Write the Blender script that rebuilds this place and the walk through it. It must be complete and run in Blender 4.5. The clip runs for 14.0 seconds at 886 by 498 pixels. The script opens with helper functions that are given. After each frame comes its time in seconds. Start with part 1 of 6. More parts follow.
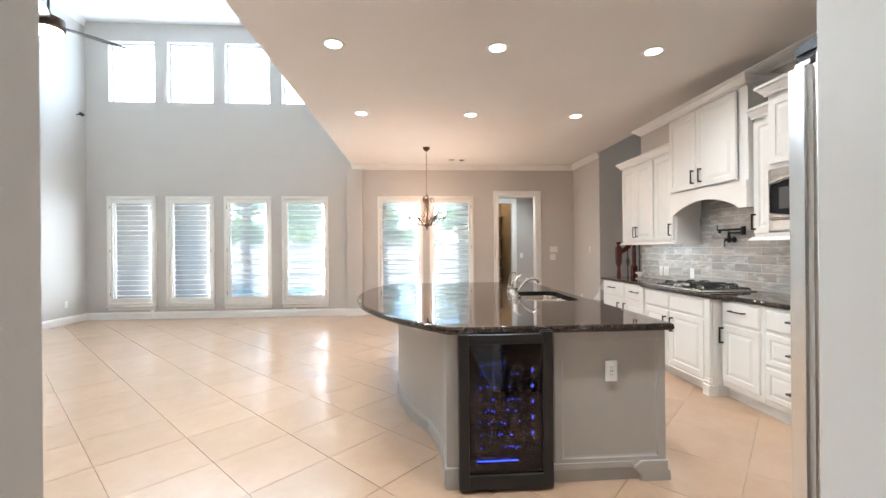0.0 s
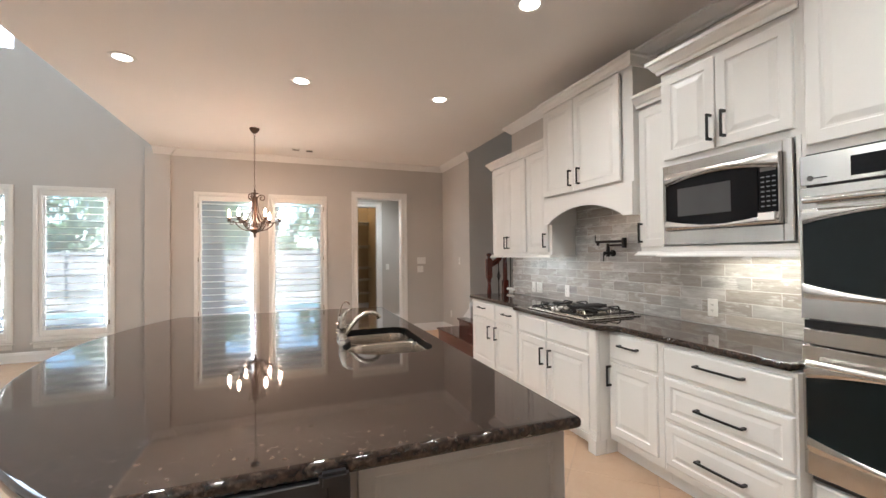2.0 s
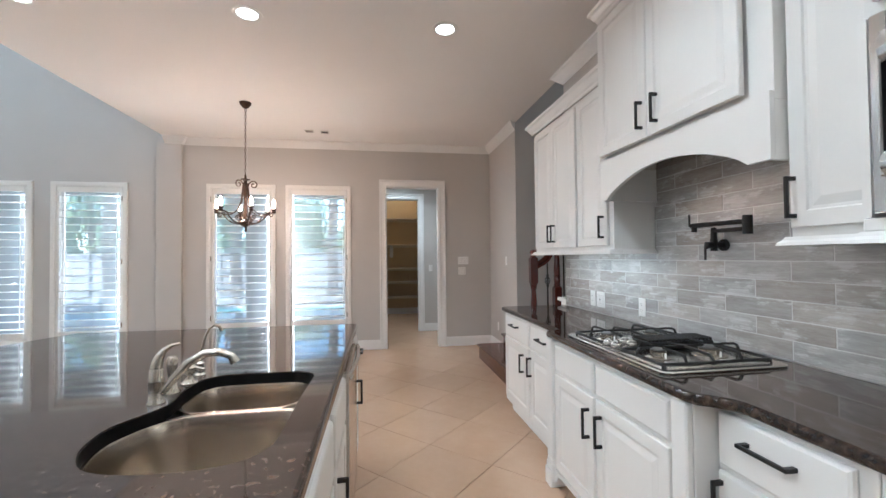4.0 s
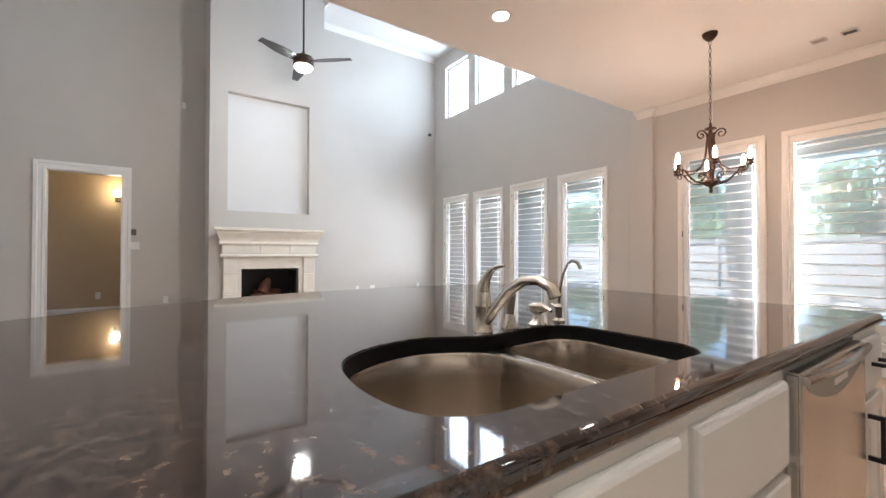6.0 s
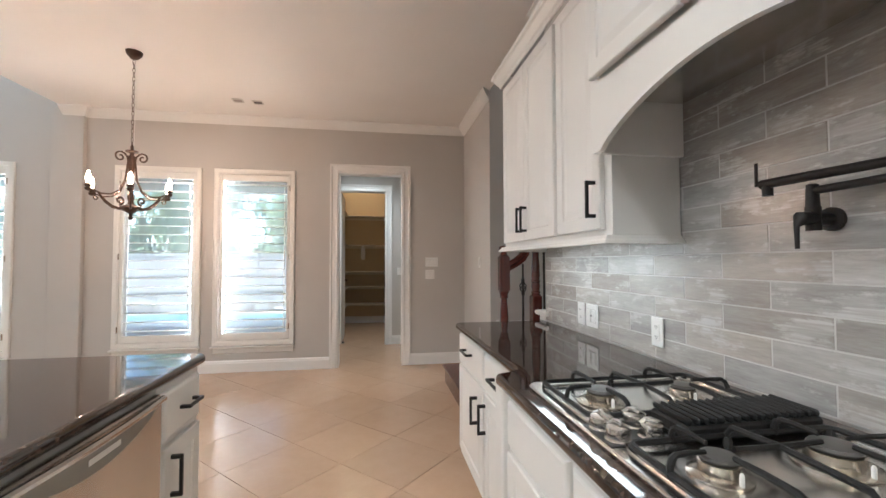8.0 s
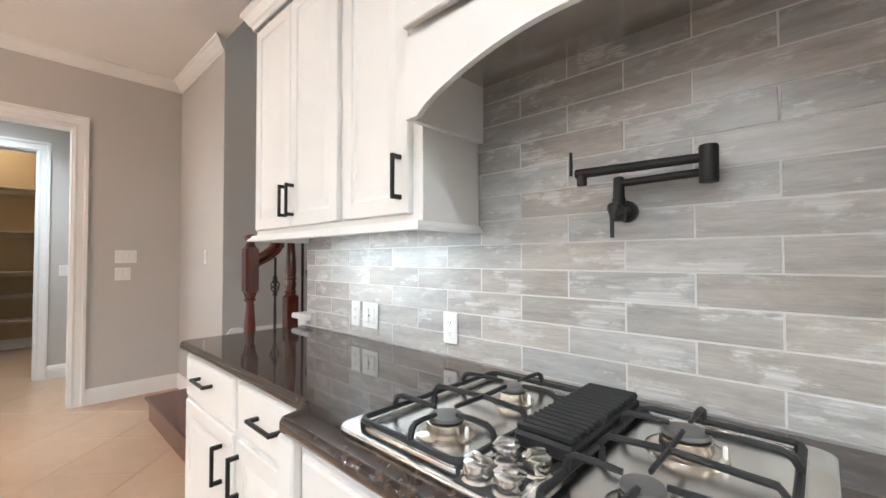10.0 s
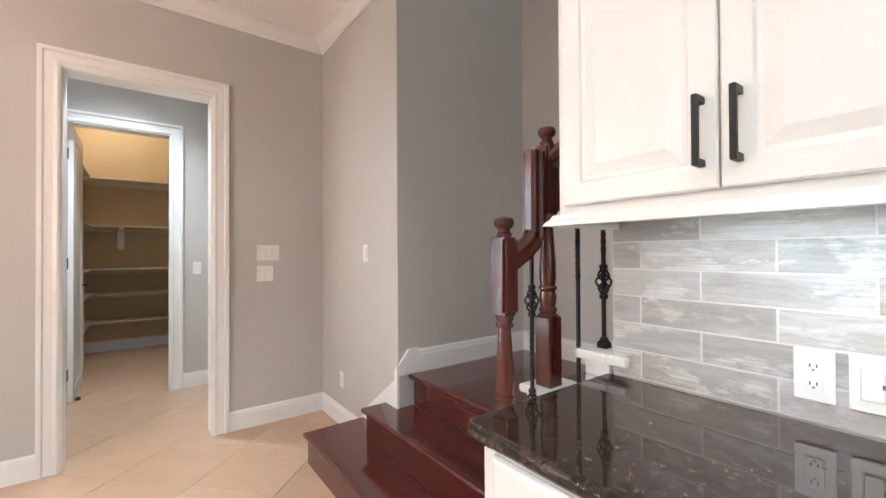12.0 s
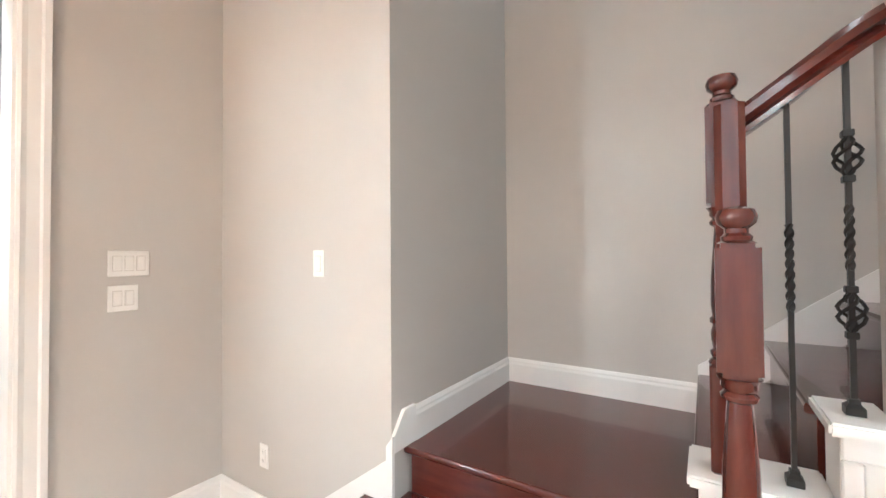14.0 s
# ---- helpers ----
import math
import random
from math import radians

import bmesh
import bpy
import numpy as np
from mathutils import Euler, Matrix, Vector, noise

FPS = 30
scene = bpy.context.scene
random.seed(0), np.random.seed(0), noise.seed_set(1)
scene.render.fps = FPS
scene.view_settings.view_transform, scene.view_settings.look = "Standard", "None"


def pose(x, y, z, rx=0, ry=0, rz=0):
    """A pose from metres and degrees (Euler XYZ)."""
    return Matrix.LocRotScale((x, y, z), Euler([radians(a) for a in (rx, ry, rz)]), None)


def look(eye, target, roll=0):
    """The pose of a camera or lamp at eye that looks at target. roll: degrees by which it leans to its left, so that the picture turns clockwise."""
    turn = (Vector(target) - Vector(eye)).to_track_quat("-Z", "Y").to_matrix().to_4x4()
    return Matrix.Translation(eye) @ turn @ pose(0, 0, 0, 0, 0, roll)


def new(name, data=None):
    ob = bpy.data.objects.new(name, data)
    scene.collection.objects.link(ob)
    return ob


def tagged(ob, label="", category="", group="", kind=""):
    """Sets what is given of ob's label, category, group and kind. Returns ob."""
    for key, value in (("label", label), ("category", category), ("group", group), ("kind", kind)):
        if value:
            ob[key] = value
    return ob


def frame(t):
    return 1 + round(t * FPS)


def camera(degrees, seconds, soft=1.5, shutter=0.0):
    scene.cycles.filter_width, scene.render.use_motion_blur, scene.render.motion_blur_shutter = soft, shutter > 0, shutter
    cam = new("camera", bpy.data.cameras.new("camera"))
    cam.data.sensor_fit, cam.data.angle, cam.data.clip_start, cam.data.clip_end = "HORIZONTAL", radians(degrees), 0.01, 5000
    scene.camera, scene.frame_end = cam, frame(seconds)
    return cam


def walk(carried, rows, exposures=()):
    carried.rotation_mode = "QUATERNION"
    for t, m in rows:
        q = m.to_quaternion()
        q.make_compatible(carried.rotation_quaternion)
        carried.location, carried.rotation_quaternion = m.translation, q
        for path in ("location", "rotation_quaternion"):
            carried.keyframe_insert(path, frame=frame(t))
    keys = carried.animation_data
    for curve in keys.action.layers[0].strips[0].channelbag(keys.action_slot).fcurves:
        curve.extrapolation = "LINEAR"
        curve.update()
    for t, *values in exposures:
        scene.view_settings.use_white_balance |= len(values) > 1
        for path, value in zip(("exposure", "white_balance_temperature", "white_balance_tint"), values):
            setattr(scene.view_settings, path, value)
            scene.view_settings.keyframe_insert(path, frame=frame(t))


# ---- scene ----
cam = camera(95.3, 14.0)
PATH = [
    (0, (0.318, 0.339, 1.349), (0.447, 2.335, 1.348), -0.5),
    (0.5, (0.388, 0.75, 1.39), (0.618, 2.737, 1.398), -0.5),
    (1, (0.526, 1.072, 1.409), (0.898, 3.038, 1.425), -0.5),
    (1.5, (0.739, 1.299, 1.416), (1.275, 3.226, 1.44), -0.6),
    (2, (0.932, 1.509, 1.421), (1.636, 3.381, 1.449), -0.6),
    (2.2, (0.999, 1.613, 1.435), (1.749, 3.467, 1.464), -0.7),
    (4.3, (2.019, 2.704, 1.368), (2.069, 4.703, 1.410), -0.5),
    (4.5, (2.044, 2.771, 1.380), (1.767, 4.751, 1.416), -0.5),
    (5, (2.038, 2.957, 1.313), (0.967, 4.645, 1.345), -0.1),
    (5.5, (2.042, 3.182, 1.222), (0.516, 4.475, 1.247), 0.1),
    (6, (2.077, 3.283, 1.130), (0.432, 4.421, 1.153), 0.1),
    (6.5, (2.194, 3.372, 1.164), (0.660, 4.656, 1.197), 0.2),
    (7, (2.316, 3.448, 1.200), (1.216, 5.118, 1.247), 0.2),
    (7.5, (2.456, 3.476, 1.226), (2.064, 5.437, 1.285), 0.1),
    (8, (2.512, 3.533, 1.311), (2.837, 5.505, 1.377), -0.1),
    (8.5, (2.569, 3.651, 1.389), (3.44, 5.45, 1.449), -0.5),
    (8.7, (2.57, 3.709, 1.388), (3.602, 5.421, 1.449), -0.5),
    (10.8, (2.434, 4.437, 1.248), (3.917, 5.778, 1.287), -0.0),
    (11, (2.423, 4.621, 1.291), (3.829, 6.043, 1.321), -0.1),
    (11.5, (2.393, 5.051, 1.31), (3.646, 6.61, 1.328), -0.1),
    (12, (2.417, 5.423, 1.308), (3.62, 7.021, 1.327), -0.3),
    (12.5, (2.472, 5.793, 1.331), (3.734, 7.345, 1.355), -0.3),
    (13, (2.416, 6.041, 1.333), (3.809, 7.476, 1.37), -0.3),
    (13.5, (2.384, 6.25, 1.355), (3.923, 7.527, 1.394), -0.4),
    (14, (2.438, 6.487, 1.338), (4.114, 7.579, 1.375), -0.4),
]
EXPOSURES = [(0.0, 2.85, 5450, 4), (0.5, 2.48, 5700, 6), (1.5, 2.5, 5700, 6), (4.3, 2.55, 4950, 2), (5.0, 2.42, 5450, 7), (6.5, 2.40, 5750, 9), (7.5, 2.48, 5950, 11), (8.0, 2.56, 5350, 4), (8.7, 2.88, 5200, 3), (10.8, 3.26, 5230, 3), (12.0, 3.32, 5230, 4), (14.0, 3.92, 5150, 1)]
walk(cam, [(t, look(eye, target, roll)) for t, eye, target, roll in PATH], EXPOSURES)

# ---- world, sun and lamps ----
world = bpy.data.worlds.new("world")
scene.world = world
world.use_nodes = True
wn = world.node_tree.nodes
sky = wn.new("ShaderNodeTexSky")
sky.sky_type, sky.sun_disc = "NISHITA", False
sky.sun_elevation, sky.sun_rotation = radians(52), radians(200)
world.node_tree.links.new(sky.outputs[0], wn["Background"].inputs[0])
wn["Background"].inputs[1].default_value = 0.15


def lamp(name, kind, m, watts, colour=(1, 1, 1), **more):
    data = bpy.data.lights.new(name, kind)
    data.energy, data.color = watts, colour
    for key, value in more.items():
        if key == "size":
            data.size = value
        if key == "size_y":
            data.shape, data.size_y = "RECTANGLE", value
        if key == "soft":
            data.shadow_soft_size = value
        if key == "spot":
            data.spot_size, data.spot_blend = radians(value), 0.9
    ob = new(name, data)
    ob.matrix_world = m
    return ob


SUN = lamp("sun", "SUN", look((0, 0, 20), (3, 8, 5.0)), 2.5, (1.0, 0.95, 0.88))
SUN.data.angle = radians(0.6)
DAY = (0.86, 0.94, 1.0)
# area lamps in the openings that stand in for daylight
for i in range(4):
    lamp("window_daylight", "AREA", pose(-5.318 + 1.12 * i, 8.90, 4.93, 90, 0, 180), 6.6, DAY, size=0.78, size_y=1.1)
# jamb strips: added light, turned out of the camera's sight
for cx, watts in ((-5.335, 5.0), (-4.215, 5.0), (-3.095, 4.6), (-1.955, 4.5), (-0.02, 4.0)):
    lamp("window_daylight", "AREA", pose(cx + 0.37, 8.85, 1.36, 90, 0, 145), watts, (1.0, 0.985, 0.96), size=0.09, size_y=1.9)
# warm strip hidden behind the shutter stile, added to light the east wall
lamp("window_daylight", "AREA", pose(0.651, 8.822, 1.38, 90, 0, 262), 3.2, (1.0, 0.95, 0.86), size=0.055, size_y=1.9)
# the y = 2.05 row is unseen, added to light the island's near end
CANS = [(x, y) for y in (2.05, 3.80, 5.55) for x in (-0.37, 1.03, 2.43)]
for x, y in CANS:
    lamp("downlight_lamp", "SPOT", pose(x, y, 3.07), (15.0, 8.5, 4.0)[round((x + 0.37) / 1.4)] if y > 5 else (21.0, 16.0, 14.0)[round((x + 0.37) / 1.4)], (1.0, 0.91, 0.80), soft=0.06, spot=155)
lamp("undercabinet_lamp", "AREA", pose(3.47, 5.36, 1.385), 0.36, (1.0, 0.98, 0.90), size=0.06, size_y=0.95)
lamp("undercabinet_lamp", "AREA", pose(3.52, 3.02, 1.392), 0.8, (1.0, 0.86, 0.66), size=0.05, size_y=0.7)
lamp("pantry_lamp", "POINT", pose(2.1, 11.85, 3.2), 2.1, (1.0, 0.72, 0.42), soft=0.12)
# unseen fill light, added to brighten the back hall
lamp("hall_fill_lamp", "SPOT", pose(2.3, 9.36, 3.2), 24.0, (1.0, 0.94, 0.85), soft=0.12, spot=112)
lamp("sconce_lamp", "POINT", pose(-7.36, 2.54, 2.26), 0.8, (1.0, 0.72, 0.42), soft=0.05)
# overhead fill added in the closed stairwell; no opening or fitting goes with it
lamp("stair_fill_lamp", "AREA", pose(4.28, 4.6, 5.7), 3.5, (1.0, 0.90, 0.78), size=0.9, size_y=3.2)
lamp("fan_lamp", "POINT", pose(-3.516, 4.832, 3.58), 19, (1.0, 0.9, 0.76), soft=0.09)


# ---- materials ----
def material(name, colour, rough=0.5, metal=0.0, vary=0.06, scale=4.0, fine=60.0, bump=0.02, coat=0.0, second=None, per_object=0.0, stretch=None, spec=0.5, sharp=0.18, detail=5):
    m = bpy.data.materials.new(name)
    m.use_nodes = True
    nt = m.node_tree
    b = nt.nodes["Principled BSDF"]
    b.inputs["Roughness"].default_value, b.inputs["Metallic"].default_value = rough, metal
    b.inputs["Coat Weight"].default_value = coat
    b.inputs["Specular IOR Level"].default_value = spec
    tc = nt.nodes.new("ShaderNodeTexCoord")
    src = tc.outputs["Object"]
    if stretch:
        mp = nt.nodes.new("ShaderNodeMapping")
        mp.inputs["Scale"].default_value = stretch
        nt.links.new(src, mp.inputs[0])
        src = mp.outputs[0]
    if per_object:
        oi = nt.nodes.new("ShaderNodeObjectInfo")
        add = nt.nodes.new("ShaderNodeVectorMath")
        add.operation = "MULTIPLY_ADD"
        add.inputs[1].default_value = (37.0, 23.0, 11.0)
        nt.links.new(oi.outputs["Random"], add.inputs[0])
        nt.links.new(src, add.inputs[2])
        src = add.outputs[0]
    n1, n2 = nt.nodes.new("ShaderNodeTexNoise"), nt.nodes.new("ShaderNodeTexNoise")
    n1.inputs["Scale"].default_value, n2.inputs["Scale"].default_value = scale, fine
    n1.inputs["Detail"].default_value, n2.inputs["Detail"].default_value = detail, 3
    n1.inputs["Roughness"].default_value = 0.7 if detail > 5 else 0.5
    nt.links.new(src, n1.inputs["Vector"])
    nt.links.new(src, n2.inputs["Vector"])
    ramp = nt.nodes.new("ShaderNodeValToRGB")
    c = Vector(colour)
    lo, hi = (c * (1 - vary), c * (1 + vary)) if second is None else (c, Vector(second))
    ramp.color_ramp.elements[0].position, ramp.color_ramp.elements[1].position = 0.5 - sharp, 0.5 + sharp
    ramp.color_ramp.elements[0].color, ramp.color_ramp.elements[1].color = (*lo, 1), (*hi, 1)
    nt.links.new(n1.outputs["Fac"], ramp.inputs[0])
    mix = nt.nodes.new("ShaderNodeMix")
    mix.data_type, mix.blend_type = "RGBA", "MULTIPLY"
    mix.inputs["Factor"].default_value = 1.0
    fine_ramp = nt.nodes.new("ShaderNodeMapRange")
    fine_ramp.inputs["To Min"].default_value, fine_ramp.inputs["To Max"].default_value = 1 - vary * 0.6, 1 + vary * 0.6
    nt.links.new(n2.outputs["Fac"], fine_ramp.inputs[0])
    nt.links.new(ramp.outputs[0], mix.inputs["A"])
    nt.links.new(fine_ramp.outputs[0], mix.inputs["B"])
    out = mix.outputs["Result"]
    if per_object:
        mr = nt.nodes.new("ShaderNodeMapRange")
        mr.inputs["To Min"].default_value, mr.inputs["To Max"].default_value = 1 - per_object, 1 + per_object
        nt.links.new(oi.outputs["Random"], mr.inputs[0])
        mix2 = nt.nodes.new("ShaderNodeMix")
        mix2.data_type, mix2.blend_type = "RGBA", "MULTIPLY"
        mix2.inputs["Factor"].default_value = 1.0
        nt.links.new(out, mix2.inputs["A"])
        nt.links.new(mr.outputs[0], mix2.inputs["B"])
        out = mix2.outputs["Result"]
    nt.links.new(out, b.inputs["Base Color"])
    rr = nt.nodes.new("ShaderNodeMapRange")
    rr.inputs["To Min"].default_value, rr.inputs["To Max"].default_value = max(0.02, rough * 0.85), min(1.0, rough * 1.15)
    nt.links.new(n1.outputs["Fac"], rr.inputs[0])
    nt.links.new(rr.outputs[0], b.inputs["Roughness"])
    if bump:
        bp = nt.nodes.new("ShaderNodeBump")
        bp.inputs["Strength"].default_value, bp.inputs["Distance"].default_value = min(1.0, bump * 8), 0.002
        nt.links.new(n2.outputs["Fac"], bp.inputs["Height"])
        nt.links.new(bp.outputs[0], b.inputs["Normal"])
    return m


def glow(name, colour, strength):
    m = bpy.data.materials.new(name)
    m.use_nodes = True
    b = m.node_tree.nodes["Principled BSDF"]
    b.inputs["Base Color"].default_value = (*colour, 1)
    b.inputs["Emission Color"].default_value = (*colour, 1)
    b.inputs["Emission Strength"].default_value = strength
    return m


def glass(name, tint=(1, 1, 1), rough=0.0, veil=0.0):
    """Clear glass; veil is the share of milky glare haze mixed into the glass."""
    m = bpy.data.materials.new(name)
    m.use_nodes = True
    nt = m.node_tree
    b = nt.nodes["Principled BSDF"]
    b.inputs["Base Color"].default_value = (*tint, 1)
    b.inputs["Transmission Weight"].default_value, b.inputs["Roughness"].default_value = 1.0, rough
    if veil:
        haze, mix = nt.nodes.new("ShaderNodeBsdfTranslucent"), nt.nodes.new("ShaderNodeMixShader")
        haze.inputs["Color"].default_value = (0.95, 0.94, 0.92, 1)
        mix.inputs["Fac"].default_value = veil
        nt.links.new(b.outputs[0], mix.inputs[1])
        nt.links.new(haze.outputs[0], mix.inputs[2])
        nt.links.new(mix.outputs[0], nt.nodes["Material Output"].inputs["Surface"])
    return m


def weathered_tile():
    """Grey wood-look glaze: fine grain along the plank, with pale worn patches of its own on every tile."""
    m = material("weathered_plank_tile", (0.345, 0.335, 0.320), 0.26, vary=0.16, scale=5.0, fine=40, bump=0.012, second=(0.50, 0.495, 0.485), per_object=0.15, stretch=(1, 0.55, 4.5), sharp=0.16, detail=10)
    nt = m.node_tree
    b = nt.nodes["Principled BSDF"]
    base = b.inputs["Base Color"].links[0].from_socket
    tc, oi = nt.nodes.new("ShaderNodeTexCoord"), nt.nodes.new("ShaderNodeObjectInfo")
    spread = nt.nodes.new("ShaderNodeMapping")
    spread.inputs["Scale"].default_value = (1, 1.0, 2.6)
    shift = nt.nodes.new("ShaderNodeVectorMath")
    shift.operation = "MULTIPLY_ADD"
    shift.inputs[1].default_value = (19.0, 53.0, 29.0)
    nt.links.new(tc.outputs["Object"], spread.inputs[0])
    nt.links.new(oi.outputs["Random"], shift.inputs[0])
    nt.links.new(spread.outputs[0], shift.inputs[2])
    patch, grain = nt.nodes.new("ShaderNodeTexNoise"), nt.nodes.new("ShaderNodeTexNoise")
    patch.inputs["Scale"].default_value, patch.inputs["Detail"].default_value, patch.inputs["Roughness"].default_value = 5.0, 10, 0.68
    grain.inputs["Scale"].default_value, grain.inputs["Detail"].default_value = 4.0, 8
    thin = nt.nodes.new("ShaderNodeMapping")
    thin.inputs["Scale"].default_value = (1, 1.2, 14.0)
    nt.links.new(shift.outputs[0], patch.inputs["Vector"])
    nt.links.new(shift.outputs[0], thin.inputs[0])
    nt.links.new(thin.outputs[0], grain.inputs["Vector"])
    worn = nt.nodes.new("ShaderNodeMapRange")
    worn.inputs["From Min"].default_value, worn.inputs["From Max"].default_value = 0.525, 0.585
    nt.links.new(patch.outputs["Fac"], worn.inputs[0])
    streak = nt.nodes.new("ShaderNodeMapRange")
    streak.inputs["From Min"].default_value, streak.inputs["From Max"].default_value = 0.44, 0.60
    streak.inputs["To Min"].default_value = 0.35
    nt.links.new(grain.outputs["Fac"], streak.inputs[0])
    both = nt.nodes.new("ShaderNodeMath")
    both.operation = "MULTIPLY"
    nt.links.new(worn.outputs[0], both.inputs[0])
    nt.links.new(streak.outputs[0], both.inputs[1])
    mix = nt.nodes.new("ShaderNodeMix")
    mix.data_type = "RGBA"
    nt.links.new(both.outputs[0], mix.inputs["Factor"])
    tone, hue = nt.nodes.new("ShaderNodeMath"), nt.nodes.new("ShaderNodeMath")
    tone.operation, hue.operation = "MULTIPLY", "FRACT"
    tone.inputs[1].default_value = 7.31
    warm = nt.nodes.new("ShaderNodeMix")
    warm.data_type, warm.blend_type = "RGBA", "MULTIPLY"
    warm.inputs["B"].default_value = (0.98, 0.91, 0.84, 1)
    nt.links.new(oi.outputs["Random"], tone.inputs[0])
    nt.links.new(tone.outputs[0], hue.inputs[0])
    nt.links.new(hue.outputs[0], warm.inputs["Factor"])
    nt.links.new(base, warm.inputs["A"])
    nt.links.new(warm.outputs["Result"], mix.inputs["A"])
    mix.inputs["B"].default_value = (0.62, 0.615, 0.60, 1)
    nt.links.new(mix.outputs["Result"], b.inputs["Base Color"])
    return m


M_WALL = material("greige_wall_paint", (0.52, 0.497, 0.468), 0.62, vary=0.02, scale=1.2, fine=140, bump=0.03)
M_CEIL = material("ceiling_paint", (0.82, 0.795, 0.765), 0.75, vary=0.02, scale=0.8, fine=110, bump=0.05)
M_WHITE_CEIL = material("white_ceiling_paint", (0.78, 0.78, 0.77), 0.75, vary=0.02, scale=0.8, fine=110, bump=0.05)
M_TRIM = material("white_trim_paint", (0.80, 0.79, 0.77), 0.35, vary=0.015, scale=3, fine=80, bump=0.006)
M_SHUT = material("shutter_paint", (0.78, 0.76, 0.72), 0.40, vary=0.015, scale=3, fine=80, bump=0.006)
M_CAB = material("cabinet_paint", (0.80, 0.785, 0.755), 0.33, vary=0.02, scale=2.5, fine=70, bump=0.008)
# the white cabinet paint with aisle-side shade put into its colour
M_CAB_SHADE = material("shaded_cabinet_paint", (0.64, 0.61, 0.56), 0.36, vary=0.02, scale=2.5, fine=70, bump=0.008)
M_ISL = material("island_grey_paint", (0.45, 0.43, 0.405), 0.42, vary=0.02, scale=2.5, fine=70, bump=0.008)
M_TILE = material("floor_tile", (0.465, 0.315, 0.205), 0.23, vary=0.05, scale=5.0, fine=26, bump=0.012, second=(0.535, 0.380, 0.262), per_object=0.035, sharp=0.34, detail=8, spec=0.7)
M_GROUT = material("floor_grout", (0.38, 0.275, 0.195), 0.85, vary=0.08, scale=5, fine=90, bump=0.05)
M_SPLASH = weathered_tile()
M_SPLASH_GROUT = material("splash_grout", (0.60, 0.59, 0.57), 0.8, vary=0.04, scale=9, fine=120, bump=0.03)
M_STEEL = material("brushed_steel", (0.68, 0.66, 0.63), 0.20, 1.0, vary=0.10, scale=2.2, fine=5, bump=0.05, stretch=(2.2, 2.2, 0.35))
M_SINK = material("sink_steel", (0.47, 0.41, 0.345), 0.26, 1.0, vary=0.03, scale=1.5, fine=80, bump=0.004)
M_NICKEL = material("brushed_nickel", (0.58, 0.53, 0.46), 0.26, 1.0, vary=0.04, scale=12, fine=90, bump=0.006)
M_BLACK = material("black_iron", (0.018, 0.017, 0.016), 0.42, 0.4, vary=0.12, scale=18, fine=120, bump=0.04)
M_BRONZE = material("bronze_iron", (0.085, 0.052, 0.036), 0.42, 0.75, vary=0.25, scale=25, fine=120, bump=0.06)
M_GLOSS_BLACK = material("black_glass", (0.010, 0.010, 0.011), 0.05, vary=0.04, scale=3, fine=40, bump=0, spec=0.22)
M_PLASTIC_BLACK = material("black_plastic", (0.016, 0.016, 0.017), 0.32, vary=0.06, scale=6, fine=120, bump=0.02)
M_PLATE = material("white_plastic", (0.82, 0.81, 0.78), 0.30, vary=0.012, scale=8, fine=60, bump=0)
M_SLOT = material("socket_slots", (0.10, 0.095, 0.09), 0.5, vary=0.05, scale=8, fine=60, bump=0)
M_CHERRY = material("cherry_wood", (0.062, 0.011, 0.008), 0.17, vary=0.12, scale=5.0, fine=50, bump=0.012, coat=0.45, second=(0.098, 0.020, 0.013), stretch=(7, 1.0, 7))
M_CHERRY_POST = material("cherry_turned_wood", (0.062, 0.011, 0.008), 0.17, vary=0.12, scale=5.0, fine=50, bump=0.012, coat=0.45, second=(0.098, 0.020, 0.013), stretch=(7, 7, 1.0))
M_STONE = material("cast_stone", (0.74, 0.70, 0.62), 0.62, vary=0.06, scale=5, fine=70, bump=0.06)
# wall paint made paler: the light in the niche is put into the colour
M_NICHE = material("lit_niche_paint", (0.66, 0.66, 0.66), 0.62, vary=0.02, scale=1.2, fine=140, bump=0.03)
M_SOOT = material("firebox_black", (0.012, 0.011, 0.010), 0.7, vary=0.3, scale=7, fine=60, bump=0.08)
M_LOG = material("ceramic_log", (0.16, 0.07, 0.04), 0.9, vary=0.3, scale=9, fine=60, bump=0.2)
M_TAN = material("tan_wall_paint", (0.55, 0.44, 0.29), 0.62, vary=0.03, scale=1.2, fine=140, bump=0.03)
M_SHELF = material("shelf_paint", (0.66, 0.60, 0.50), 0.5, vary=0.03, scale=3, fine=90, bump=0.01)
M_BRICK = material("house_brick", (0.50, 0.36, 0.29), 0.85, vary=0.2, scale=12, fine=60, bump=0.2, second=(0.66, 0.53, 0.45), per_object=0.18)
M_MORTAR = material("mortar", (0.62, 0.59, 0.55), 0.9, vary=0.1, scale=10, fine=70, bump=0.1)
M_CONC = material("patio_concrete", (0.55, 0.53, 0.49), 0.85, vary=0.08, scale=1.5, fine=40, bump=0.06)
M_FENCE = material("fence_board", (0.40, 0.36, 0.33), 0.85, vary=0.10, scale=2.5, fine=30, bump=0.1, stretch=(6, 6, 0.6), per_object=0.08)
M_ROCK = material("pool_rock", (0.36, 0.32, 0.28), 0.9, vary=0.2, scale=4, fine=30, bump=0.3, per_object=0.15)
M_WATER = material("pool_water", (0.10, 0.42, 0.46), 0.06, vary=0.12, scale=1.2, fine=9, bump=0.04)
